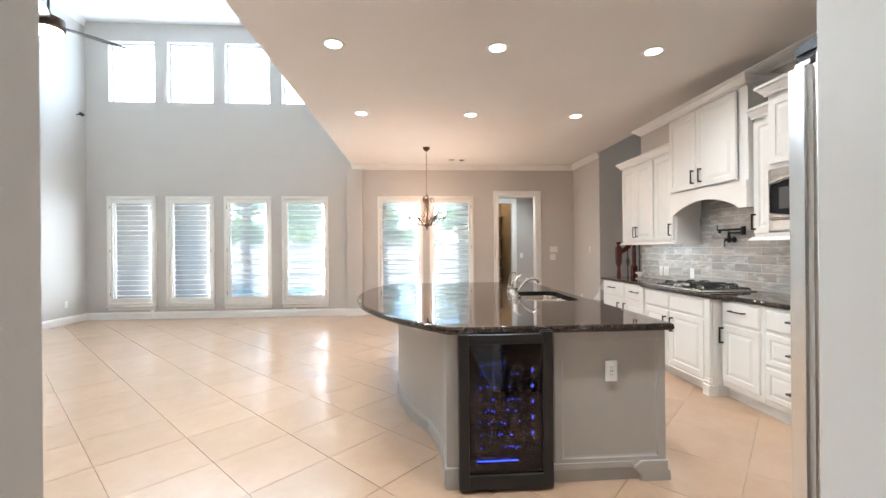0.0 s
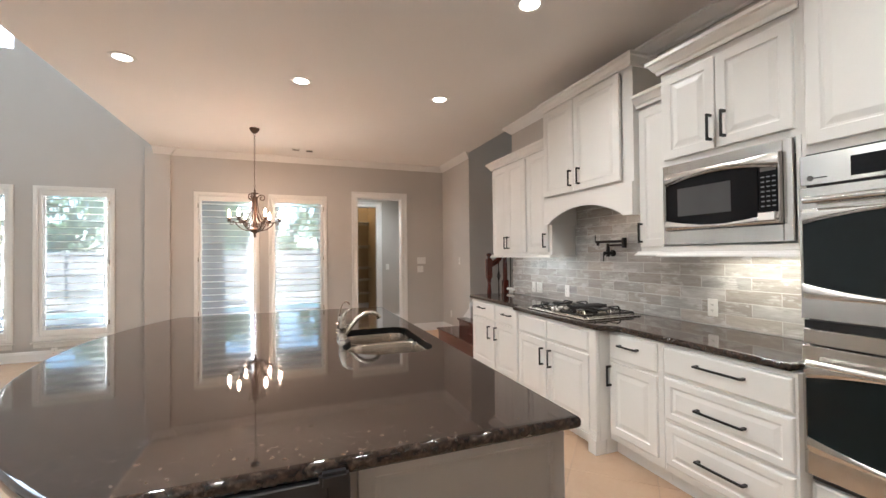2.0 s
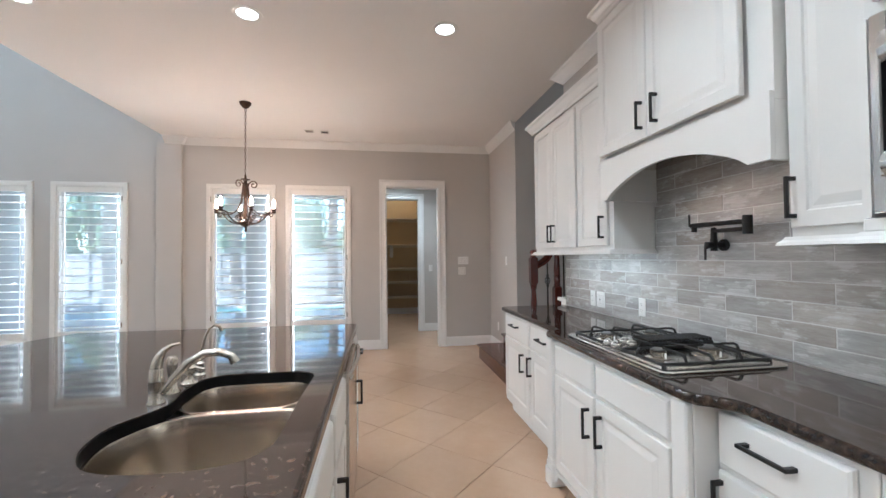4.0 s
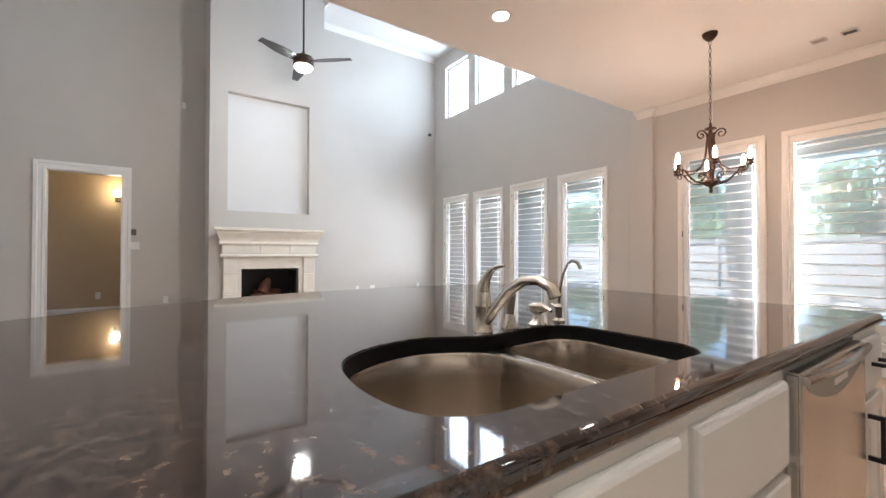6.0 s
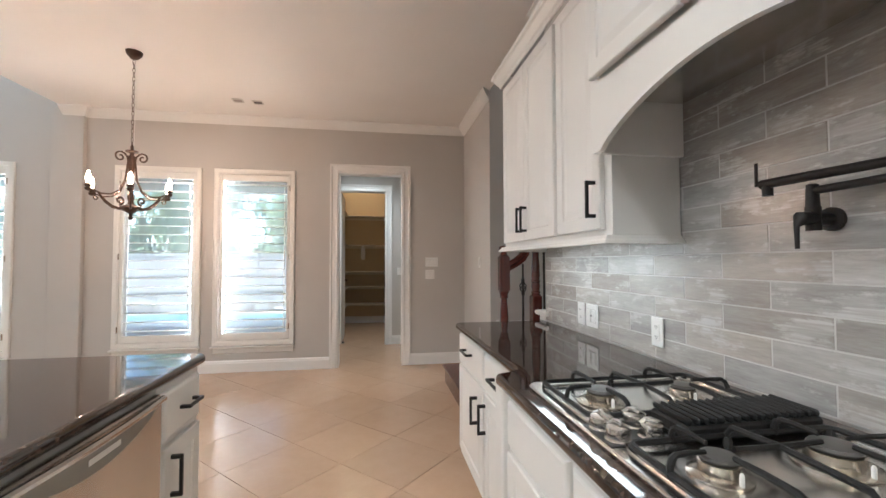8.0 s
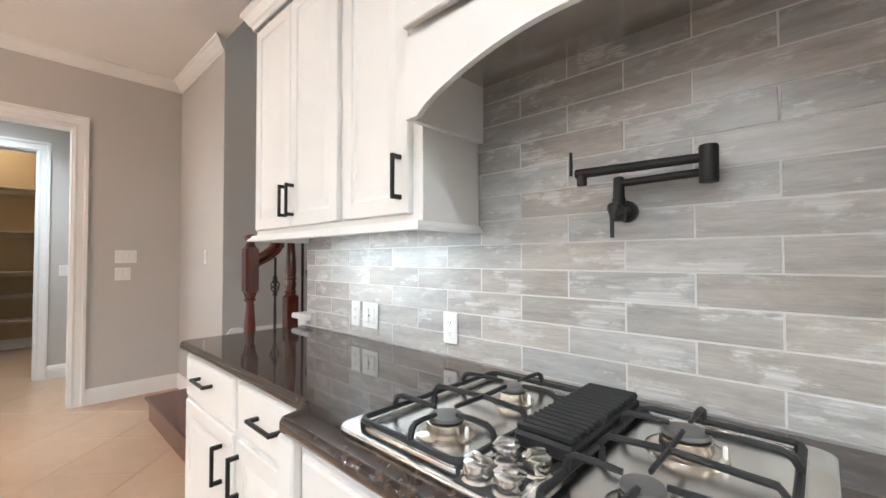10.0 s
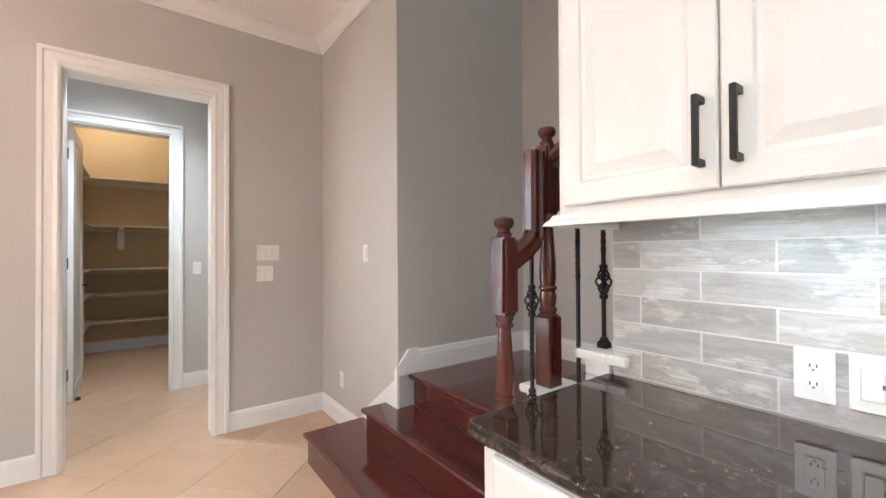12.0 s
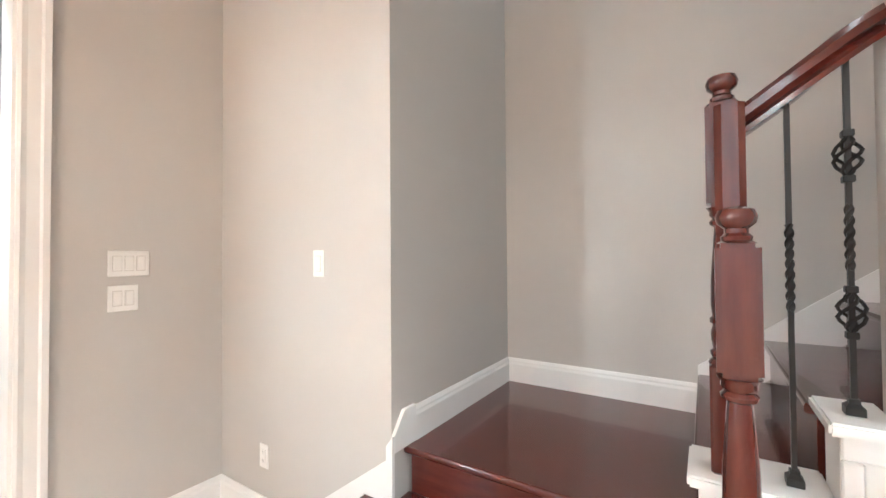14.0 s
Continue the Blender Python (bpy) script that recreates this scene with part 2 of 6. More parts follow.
M_GRASS = material("lawn", (0.075, 0.12, 0.035), 0.95, vary=0.25, scale=2, fine=60, bump=0.2)
M_LEAF = material("leaf_green", (0.18, 0.25, 0.11), 0.7, vary=0.2, scale=3, fine=30, bump=0.05, second=(0.26, 0.34, 0.17))
M_BARK = material("bark", (0.20, 0.155, 0.12), 0.95, vary=0.25, scale=6, fine=40, bump=0.4)
M_STUCCO = material("pale_siding", (0.74, 0.70, 0.62), 0.85, vary=0.04, scale=2, fine=60, bump=0.06)
# the bright view's washed-out haze is put into the pane by its veil
M_GLASS = glass("window_glass", (0.97, 0.99, 0.98), veil=0.34)
M_FROST = glow("lamp_diffuser", (1.0, 0.90, 0.76), 1.2)
M_RIM = material("black_cutout_edge", (0.005, 0.0045, 0.004), 0.6, vary=0.2, scale=30, fine=120, bump=0.01, spec=0.1)
M_CAN = glow("downlight_lens", (1.0, 0.90, 0.74), 2.0)
M_BULB = glow("candle_bulb", (1.0, 0.62, 0.40), 74.0)
M_STRIP = glow("led_strip", (1.0, 0.93, 0.80), 0.7)
M_BLUE = glow("blue_led", (0.10, 0.14, 1.0), 1.3)
M_COOLER = material("cooler_dark", (0.012, 0.012, 0.016), 0.12, vary=0.05, scale=4, fine=50, bump=0, coat=0.4)


def granite():
    m = material("dark_granite", (0.024, 0.017, 0.014), 0.045, vary=0.3, scale=9, fine=60, bump=0, spec=0.6)
    nt = m.node_tree
    b = nt.nodes["Principled BSDF"]
    tc = nt.nodes.new("ShaderNodeTexCoord")
    vor = nt.nodes.new("ShaderNodeTexVoronoi")
    vor.inputs["Scale"].default_value = 110
    nz = nt.nodes.new("ShaderNodeTexNoise")
    nz.inputs["Scale"].default_value, nz.inputs["Detail"].default_value = 46, 9
    nt.links.new(tc.outputs["Object"], vor.inputs["Vector"])
    nt.links.new(tc.outputs["Object"], nz.inputs["Vector"])
    ramp = nt.nodes.new("ShaderNodeValToRGB")
    e = ramp.color_ramp.elements
    e[0].position, e[0].color = 0.36, (0.016, 0.012, 0.011, 1)
    e[1].position, e[1].color = 0.74, (0.125, 0.088, 0.064, 1)
    e.new(0.56).color = (0.055, 0.036, 0.028, 1)
    nt.links.new(nz.outputs["Fac"], ramp.inputs[0])
    mul = nt.nodes.new("ShaderNodeMix")
    mul.data_type, mul.blend_type = "RGBA", "MULTIPLY"
    mul.inputs["Factor"].default_value = 0.5
    nt.links.new(ramp.outputs[0], mul.inputs["A"])
    bw = nt.nodes.new("ShaderNodeRGBToBW")
    nt.links.new(vor.outputs["Color"], bw.inputs[0])
    nt.links.new(bw.outputs[0], mul.inputs["B"])
    fleck = nt.nodes.new("ShaderNodeTexNoise")
    fleck.inputs["Scale"].default_value, fleck.inputs["Detail"].default_value, fleck.inputs["Distortion"].default_value = 48, 3, 0.6
    nt.links.new(tc.outputs["Object"], fleck.inputs["Vector"])
    spots = nt.nodes.new("ShaderNodeMapRange")
    spots.inputs["From Min"].default_value, spots.inputs["From Max"].default_value = 0.62, 0.74
    nt.links.new(fleck.outputs["Fac"], spots.inputs[0])
    over = nt.nodes.new("ShaderNodeMix")
    over.data_type = "RGBA"
    nt.links.new(spots.outputs[0], over.inputs["Factor"])
    nt.links.new(mul.outputs["Result"], over.inputs["A"])
    over.inputs["B"].default_value = (0.088, 0.064, 0.050, 1)
    nt.links.new(over.outputs["Result"], b.inputs["Base Color"])
    return m


M_GRANITE = granite()


# ---- builders ----
def thing(name, at, label, category, group="", rz=0, kind=""):
    ob = new(name)
    ob.empty_display_size = 0.05
    ob.matrix_world = pose(*at, 0, 0, rz)
    return tagged(ob, label, category, group, kind)


def part(name, bm, mat, parent=None, label="", smooth=False):
    me = bpy.data.meshes.new(name)
    bmesh.ops.recalc_face_normals(bm, faces=bm.faces)
    bm.to_mesh(me)
    bm.free()
    me.materials.append(mat)
    if smooth:
        for p in me.polygons:
            p.use_smooth = True
        me.set_sharp_from_angle(angle=radians(40))
    ob = new(name, me)
    ob.parent = parent
    return tagged(ob, label) if label else ob


def setting(name, bm, mat, label, category):
    return tagged(part(name, bm, mat), label, category, kind="structure")


def box(x0, x1, y0, y1, z0, z1, bevel=0.0, bm=None, seg=1):
    one = bmesh.new()
    bmesh.ops.create_cube(one, size=1, matrix=Matrix.LocRotScale(((x0 + x1) / 2, (y0 + y1) / 2, (z0 + z1) / 2), None, (abs(x1 - x0), abs(y1 - y0), abs(z1 - z0))))
    if bevel:
        bmesh.ops.bevel(one, geom=one.edges[:], offset=bevel, segments=seg, affect="EDGES")
    return merge(bm, one)


def merge(bm, other, m=None):
    if m is not None:
        bmesh.ops.transform(other, matrix=m, verts=other.verts)
    if bm is None:
        return other
    tmp = bpy.data.meshes.new("tmp")
    other.to_mesh(tmp)
    other.free()
    bm.from_mesh(tmp)
    bpy.data.meshes.remove(tmp)
    return bm


def lathe(profile, seg=20, bm=None, m=None):
    """Turns (radius, height) pairs round the z axis."""
    one = bmesh.new()
    rings = []
    for r, z in profile:
        rings.append([one.verts.new((r * math.cos(2 * math.pi * i / seg), r * math.sin(2 * math.pi * i / seg), z)) for i in range(seg)])
    for a, b in zip(rings, rings[1:]):
        for i in range(seg):
            one.faces.new((a[i], a[(i + 1) % seg], b[(i + 1) % seg], b[i]))
    for ring in (rings[0], rings[-1]):
        one.faces.new(ring)
    return merge(bm, one, m)


def tube(points, r, seg=8, bm=None, closed=False, flat=1.0):
    """A round bar along a line of points; r is a number or one per point."""
    one = bmesh.new()
    pts = [Vector(p) for p in points]
    n = len(pts)
    rings, ref = [], None
    for i, p in enumerate(pts):
        a, b = (pts[i - 1], pts[(i + 1) % n]) if closed else (pts[max(i - 1, 0)], pts[min(i + 1, n - 1)])
        d = (b - a).normalized()
        if ref is None:
            ref = Vector((0, 0, 1)) if abs(d.z) < 0.9 else Vector((1, 0, 0))
        u = (ref - d * ref.dot(d)).normalized()
        ref = u
        w = d.cross(u)
        rad = r[i] if isinstance(r, (list, tuple)) else r
        rings.append([one.verts.new(p + u * rad * math.cos(2 * math.pi * k / seg + math.pi / seg) + w * flat * rad * math.sin(2 * math.pi * k / seg + math.pi / seg)) for k in range(seg)])
    for i in range(n if closed else n - 1):
        a, b = rings[i], rings[(i + 1) % n]
        for k in range(seg):
            one.faces.new((a[k], a[(k + 1) % seg], b[(k + 1) % seg], b[k]))
    if not closed:
        one.faces.new(rings[0])
        one.faces.new(rings[-1])
    return merge(bm, one)


def prism(profile, p0, p1, inward, e0=0.0, e1=0.0, bm=None):
    """A moulding: profile of (depth, height) pairs drawn from p0 to p1; e0, e1 lengthen each end by depth for mitres."""
    one = bmesh.new()
    a, b, n = Vector(p0), Vector(p1), Vector(inward)
    d = (b - a).normalized()
    ring0 = [one.verts.new(a + n * q + Vector((0, 0, z)) - d * q * e0) for q, z in profile]
    ring1 = [one.verts.new(b + n * q + Vector((0, 0, z)) + d * q * e1) for q, z in profile]
    k = len(profile)
    for i in range(k):
        one.faces.new((ring0[i], ring0[(i + 1) % k], ring1[(i + 1) % k], ring1[i]))
    one.faces.new(ring0)
    one.faces.new(ring1)
    return merge(bm, one)


def wall(axis, c0, c1, a0, a1, z0, z1, holes=()):
    """A wall slab between c0 and c1 across the axis, with openings (a0, a1, z0, z1) cut through it."""
    bm = bmesh.new()
    aa = sorted({a0, a1, *[v for h in holes for v in h[:2]]})
    zz = sorted({z0, z1, *[max(z0, v) for h in holes for v in h[2:]]})
    at = (lambda c, a, z: (c, a, z)) if axis == "x" else (lambda c, a, z: (a, c, z))
    solid = {}
    for i in range(len(aa) - 1):
        for j in range(len(zz) - 1):
            ma, mz = (aa[i] + aa[i + 1]) / 2, (zz[j] + zz[j + 1]) / 2
            solid[i, j] = not any(h[0] < ma < h[1] and h[2] < mz < h[3] for h in holes)
    quad = lambda *p: bm.faces.new([bm.verts.new(at(*q)) for q in p])
    for (i, j), full in solid.items():
        if not full:
            continue
        l, r, b, t = aa[i], aa[i + 1], zz[j], zz[j + 1]
        for c in (c0, c1):
            quad((c, l, b), (c, r, b), (c, r, t), (c, l, t))
        if not solid.get((i - 1, j)):
            quad((c0, l, b), (c1, l, b), (c1, l, t), (c0, l, t))
        if not solid.get((i + 1, j)):
            quad((c0, r, b), (c1, r, b), (c1, r, t), (c0, r, t))
        if not solid.get((i, j - 1)):
            quad((c0, l, b), (c1, l, b), (c1, r, b), (c0, r, b))
        if not solid.get((i, j + 1)):
            quad((c0, l, t), (c1, l, t), (c1, r, t), (c0, r, t))
    bmesh.ops.remove_doubles(bm, verts=bm.verts, dist=0.0005)
    return bm


def panel(w, h, t=0.02, profile=((0.0, 0.004), (0.004, 0.0), (0.055, 0.0), (0.060, 0.006), (0.070, 0.007), (0.100, 0.001)), bm=None, at=(0, 0, 0)):
    """A door or drawer front with a raised field: x across, z up, the front at y = 0 facing -y. profile: (inset, depth) steps."""
    one = bmesh.new()
    loops = []
    for inset, depth in ((0.0, t), *profile):
        inset = min(inset, w / 2 - 0.004, h / 2 - 0.004)
        loops.append([one.verts.new((x + at[0], depth + at[1], z + at[2])) for x, z in ((inset, inset), (w - inset, inset), (w - inset, h - inset), (inset, h - inset))])
    for a, b in zip(loops, loops[1:]):
        for i in range(4):
            one.faces.new((a[i], a[(i + 1) % 4], b[(i + 1) % 4], b[i]))
    one.faces.new(loops[-1])
    one.faces.new(loops[0])
    return merge(bm, one)


FLAT = ((0.0, 0.010), (0.004, 0.004), (0.012, 0.0), (0.020, 0.0))


def pull(parent, x, z, length, upright=True):
    """A square black bar pull on two posts, in front of y = -0.001."""
    h = length / 2
    bm = bmesh.new()
    for s in (-1, 1):
        if upright:
            box(x - 0.006, x + 0.006, -0.030, 0.0, z + s * (h - 0.008) - 0.007, z + s * (h - 0.008) + 0.007, bm=bm)
        else:
            box(x + s * (h - 0.008) - 0.007, x + s * (h - 0.008) + 0.007, -0.030, 0.0, z - 0.006, z + 0.006, bm=bm)
    if upright:
        box(x - 0.006, x + 0.006, -0.040, -0.028, z - h, z + h, 0.002, bm)
    else:
        box(x - h, x + h, -0.040, -0.028, z - 0.006, z + 0.006, 0.002, bm)
    return part("handle", bm, M_BLACK, parent, "square black iron pull")


def plate(outer, holes, z0, z1, round_edge):
    """A slab with an outline and holes, its edges rounded."""
    cu = bpy.data.curves.new("plate", "CURVE")
    cu.dimensions, cu.fill_mode = "2D", "BOTH"
    cu.extrude, cu.bevel_depth, cu.bevel_resolution = (z1 - z0) / 2 - round_edge, round_edge, 3
    cu.offset = -round_edge
    for loop in (outer, *holes):
        sp = cu.splines.new("POLY")
        sp.points.add(len(loop) - 1)
        for p, (x, y) in zip(sp.points, loop):
            p.co = (x, y, 0, 1)
        sp.use_cyclic_u = True
    ob = bpy.data.objects.new("plate", cu)
    scene.collection.objects.link(ob)
    dg = bpy.context.evaluated_depsgraph_get()
    me = bpy.data.meshes.new_from_object(ob.evaluated_get(dg))
    bm = bmesh.new()
    bm.from_mesh(me)
    bmesh.ops.translate(bm, vec=(0, 0, (z0 + z1) / 2), verts=bm.verts)
    bpy.data.objects.remove(ob)
    bpy.data.curves.remove(cu)
    bpy.data.meshes.remove(me)
    return bm


def rounded(x0, x1, y0, y1, r, n=6):
    pts = []
    for cx, cy, a in ((x1 - r, y0 + r, -90), (x1 - r, y1 - r, 0), (x0 + r, y1 - r, 90), (x0 + r, y0 + r, 180)):
        pts += [(cx + r * math.cos(radians(a + 90 * i / n)), cy + r * math.sin(radians(a + 90 * i / n))) for i in range(n + 1)]
    return pts


def arc(cx, cy, r, a0, a1, n):
    return [(cx + r * math.cos(radians(a0 + (a1 - a0) * i / n)), cy + r * math.sin(radians(a0 + (a1 - a0) * i / n))) for i in range(n + 1)]


# ---- the large structure ----
H_KIT, H_LIV, FAR, EAST, WEST = 3.087, 5.90, 8.76, 3.66, -6.20
LOW = (-5.335, -4.215, -3.095, -1.955)      # middles of the living room windows
NOOK = (-0.02, 1.05)                        # middles of the breakfast nook windows
holes = [(c - 0.405, c + 0.405, 0.335, 2.385) for c in LOW]
holes += [(-5.756 + 1.12 * i, -4.88 + 1.12 * i, 4.327, 5.534) for i in range(4)]
holes += [(c - 0.405, c + 0.405, 0.379, 2.387) for c in NOOK]
holes += [(2.035, 2.845, 0.0, 2.455)]
setting("wall_north", wall("y", FAR, FAR + 0.16, -6.36, 3.80, 0, H_LIV + 0.1, holes), M_WALL, "tall greige painted wall with two rows of windows", "wall")
setting("wall_west", wall("x", WEST - 0.16, WEST, 0.88, FAR, 0, H_LIV + 0.1, [(1.823, 2.726, 0, 2.39)]), M_WALL, "tall greige painted living room wall with a cased opening", "wall")
setting("wall_south", wall("y", 0.88, 1.0, WEST, -0.26, 0, H_LIV + 0.1), M_WALL, "greige painted living room end wall", "wall")
setting("wall_passage_west", wall("x", -0.38, -0.26, -1.2, 0.88, 0, H_KIT + 0.1), M_WALL, "greige passage wall", "wall")
setting("wall_passage_east", wall("x", 1.018, 1.10, -1.2, 1.0, 0, H_KIT + 0.1), M_TRIM, "white painted panel beside the refrigerator", "wall")
setting("wall_passage_end", wall("y", -1.32, -1.2, -0.38, 1.10, 0, H_KIT + 0.1), M_WALL, "greige passage end wall", "wall")
setting("wall_kitchen_south", wall("y", 0.28, 0.40, 1.10, EAST, 0, H_KIT + 0.1), M_WALL, "greige wall behind the refrigerator", "wall")
setting("wall_kitchen_east", wall("x", EAST, EAST + 0.14, 0.28, 6.145, 0, H_LIV), M_WALL, "greige kitchen wall behind the cabinets", "wall")
setting("wall_nook_east", wall("x", EAST, EAST + 0.14, 7.53, FAR, 0, H_LIV), M_WALL, "greige wall beside the stair", "wall")
setting("wall_stair_north", wall("y", 7.53, 7.65, EAST + 0.14, 4.77, 0, H_LIV), M_WALL, "greige stairwell wall", "wall")
setting("wall_stair_east", wall("x", 4.77, 4.90, 2.4, 7.65, 0, H_LIV), M_WALL, "greige stairwell wall", "wall")
setting("wall_stair_south", wall("y", 2.28, 2.4, EAST + 0.14, 4.90, 0, H_LIV), M_WALL, "greige stairwell end wall", "wall")
setting("wall_over_stair_opening", wall("x", EAST - 0.12, EAST, 6.145, 7.53, H_KIT + 0.14, H_LIV), M_WALL, "upper stairwell wall", "wall")
setting("wall_over_kitchen", wall("x", -1.0, -0.88, 1.0, FAR, H_KIT + 0.14, H_LIV), M_WALL, "upper living room wall above the kitchen", "wall")
setting("ceiling_kitchen", box(-1.0, EAST, -1.2, FAR, H_KIT, H_KIT + 0.14), M_CEIL, "smooth greige kitchen ceiling", "ceiling")
setting("ceiling_living", box(-6.36, -0.88, 0.88, FAR + 0.16, H_LIV, H_LIV + 0.12), M_WHITE_CEIL, "high white living room ceiling", "ceiling")
setting("ceiling_stair", box(EAST - 0.12, 4.90, 2.28, 7.65, H_LIV, H_LIV + 0.12), M_WHITE_CEIL, "white stairwell ceiling", "ceiling")
setting("pilaster", box(-1.115, -0.79, 8.70, FAR, 0, H_KIT, 0.004), M_WALL, "shallow greige wall pilaster", "wall")

# rooms seen through the openings
setting("wall_hall_back", wall("x", -7.72, -7.6, 0.6, 5.0, 0, 2.75), M_TAN, "tan painted hallway wall", "wall")
setting("wall_hall_south", wall("y", 0.6, 0.72, -7.6, -6.36, 0, 2.75), M_TAN, "tan painted hallway wall", "wall")
setting("wall_hall_north", wall("y", 4.88, 5.0, -7.6, -6.36, 0, 2.75), M_TAN, "tan painted hallway wall", "wall")
setting("ceiling_hall", box(-7.72, -6.36, 0.6, 5.0, 2.75, 2.85), M_WHITE_CEIL, "white hallway ceiling", "ceiling")
setting("wall_back_hall", wall("y", 10.12, 10.24, 1.58, 3.5, 0, 3.5, [(1.90, 2.662, 0, 2.46)]), M_WALL, "greige back hall wall with the pantry door", "wall")
setting("wall_back_hall_east", wall("x", 3.38, 3.5, 8.92, 10.12, 0, 3.5), M_WALL, "greige back hall end wall", "wall")
setting("wall_back_hall_west", wall("x", 1.58, 1.70, 8.92, 10.12, 0, 3.5), M_WALL, "greige back hall end wall", "wall")
setting("wall_pantry_back", wall("y", 12.55, 12.67, 1.58, 3.02, 0, 3.5), M_TAN, "tan pantry wall", "wall")
setting("wall_pantry_west", wall("x", 1.58, 1.70, 10.24, 12.55, 0, 3.5), M_TAN, "tan pantry wall", "wall")
setting("wall_pantry_east", wall("x", 2.90, 3.02, 10.24, 12.55, 0, 3.5), M_TAN, "tan pantry wall", "wall")
setting("ceiling_back_hall", box(1.58, 3.5, 8.92, 12.67, 3.5, 3.6), M_WHITE_CEIL, "white back hall and pantry ceiling", "ceiling")

# skirting and crown mouldings
BASE = ((0, 0), (0.016, 0), (0.016, 0.105), (0.012, 0.118), (0.012, 0.126), (0.005, 0.142), (0, 0.142))
CROWN = ((0, -0.096), (0.010, -0.096), (0.016, -0.084), (0.030, -0.076), (0.070, -0.036), (0.080, -0.022), (0.092, -0.018), (0.092, 0.0), (0, 0.0))


def skirting(p0, p1, n, e0=0, e1=0, name="baseboard"):
    return setting(name, prism(BASE, p0, p1, n, e0, e1), M_TRIM, "white painted baseboard with a moulded top", "baseboard")


def crown(p0, p1, n, e0=0, e1=0):
    return setting("trim", prism(CROWN, p0, p1, n, e0, e1), M_TRIM, "white crown moulding", "trim")


S, N, E_, W_ = (0, -1, 0), (0, 1, 0), (1, 0, 0), (-1, 0, 0)
skirting((WEST, FAR, 0), (-1.115, FAR, 0), S, -1, 0)
skirting((-1.115, 8.70, 0), (-0.79, 8.70, 0), S, 1, 1)
skirting((-0.79, FAR, 0), (1.94, FAR, 0), S)
skirting((2.945, FAR, 0), (EAST, FAR, 0), S, 0, -1)
skirting((EAST, FAR, 0), (EAST, 8.03, 0), W_, -1, 0)
skirting((WEST, FAR, 0), (WEST, 5.75, 0), E_, -1, -1)
skirting((WEST, 3.88, 0), (WEST, 2.82, 0), E_, -1, 0)
skirting((WEST, 1.70, 0), (WEST, 1.0, 0), E_, 0, -1)
skirting((WEST, 1.0, 0), (-0.26, 1.0, 0), N, -1, 0)
skirting((-7.6, 0.72, 0), (-7.6, 4.88, 0), E_)
skirting((2.765, 10.12, 0), (3.38, 10.12, 0), S, 0, -1)
skirting((1.70, 10.12, 0), (1.80, 10.12, 0), S)
skirting((1.70, 12.55, 0), (2.90, 12.55, 0), S)
skirting((EAST + 0.14, 7.53, 0.57), (4.77, 7.53, 0.57), S, 0, -1)
skirting((4.77, 7.53, 0.57), (4.77, 6.53, 0.57), W_, -1, 0)
crown((-0.79, FAR, H_KIT), (EAST, FAR, H_KIT), S, -1, -1)
crown((-1.0, 8.70, H_KIT), (-0.79, 8.70, H_KIT), S, 0, 1)
crown((-0.79, 8.70, H_KIT), (-0.79, FAR, H_KIT), E_, 1, -1)
crown((EAST, FAR, H_KIT), (EAST, 7.53, H_KIT), W_, -1, 1)
crown((EAST, 6.145, H_KIT), (EAST, 0.40, H_KIT), W_, 1, 0)
crown((WEST, FAR, H_LIV), (WEST, 5.75, H_LIV), E_, -1, -1)
crown((WEST, 3.88, H_LIV), (WEST, 1.0, H_LIV), E_, -1, -1)
crown((WEST, 5.75, H_LIV), (-5.45, 5.75, H_LIV), N, -1, 1)


def casing(name, a0, a1, top, c, facing, width=0.10, axis="y", bottom=0.0, jamb=0.16, label="white moulded door casing"):
    """Two legs and a head round an opening, with the lining of its reveal."""
    holder = tagged(new(name), label, "door casing", kind="structure")
    steps = ((0.0, 0.016), (0.012, 0.020), (0.03, 0.014), (0.07, 0.014), (0.078, 0.024), (width, 0.024))
    put = (lambda a, d, z: (a, c + facing * d, z)) if axis == "y" else (lambda a, d, z: (c + facing * d, a, z))
    bm = bmesh.new()
    rings = []
    for q, d in ((0.0, 0.0), *steps, (width, 0.0)):
        rings.append([bm.verts.new(put(a, d, z)) for a, z in ((a0 - q, bottom), (a0 - q, top + q), (a1 + q, top + q), (a1 + q, bottom))])
    for r0, r1 in zip(rings, rings[1:]):
        for i in range(3):
            bm.faces.new((r0[i], r0[i + 1], r1[i + 1], r1[i]))
    part("casing", bm, M_TRIM, holder)
    lining = bmesh.new()
    for lo, hi, z0, z1 in ((a0, a0 + 0.012, bottom, top), (a1 - 0.012, a1, bottom, top), (a0 + 0.012, a1 - 0.012, top - 0.012, top)):
        far = c - facing * (jamb + 0.004)
        near = c + facing * 0.004
        if axis == "y":
            box(lo, hi, min(near, far), max(near, far), z0, z1, bm=lining)
        else:
            box(min(near, far), max(near, far), lo, hi, z0, z1, bm=lining)
    part("jamb", lining, M_TRIM, holder)
    return holder


casing("door_1", 2.035, 2.845, 2.455, FAR, -1)
casing("door_2", 1.90, 2.662, 2.46, 10.12, -1, jamb=0.12)
casing("door_3", 1.823, 2.726, 2.39, WEST, 1, width=0.12, axis="x")


# ---- windows with plantation shutters ----
LOUVER = box(-0.365, 0.365, -0.038, 0.038, -0.004, 0.004, 0.003)
LOUVER_MESH = bpy.data.meshes.new("louver")
LOUVER.to_mesh(LOUVER_MESH)
LOUVER.free()
LOUVER_MESH.materials.append(M_SHUT)


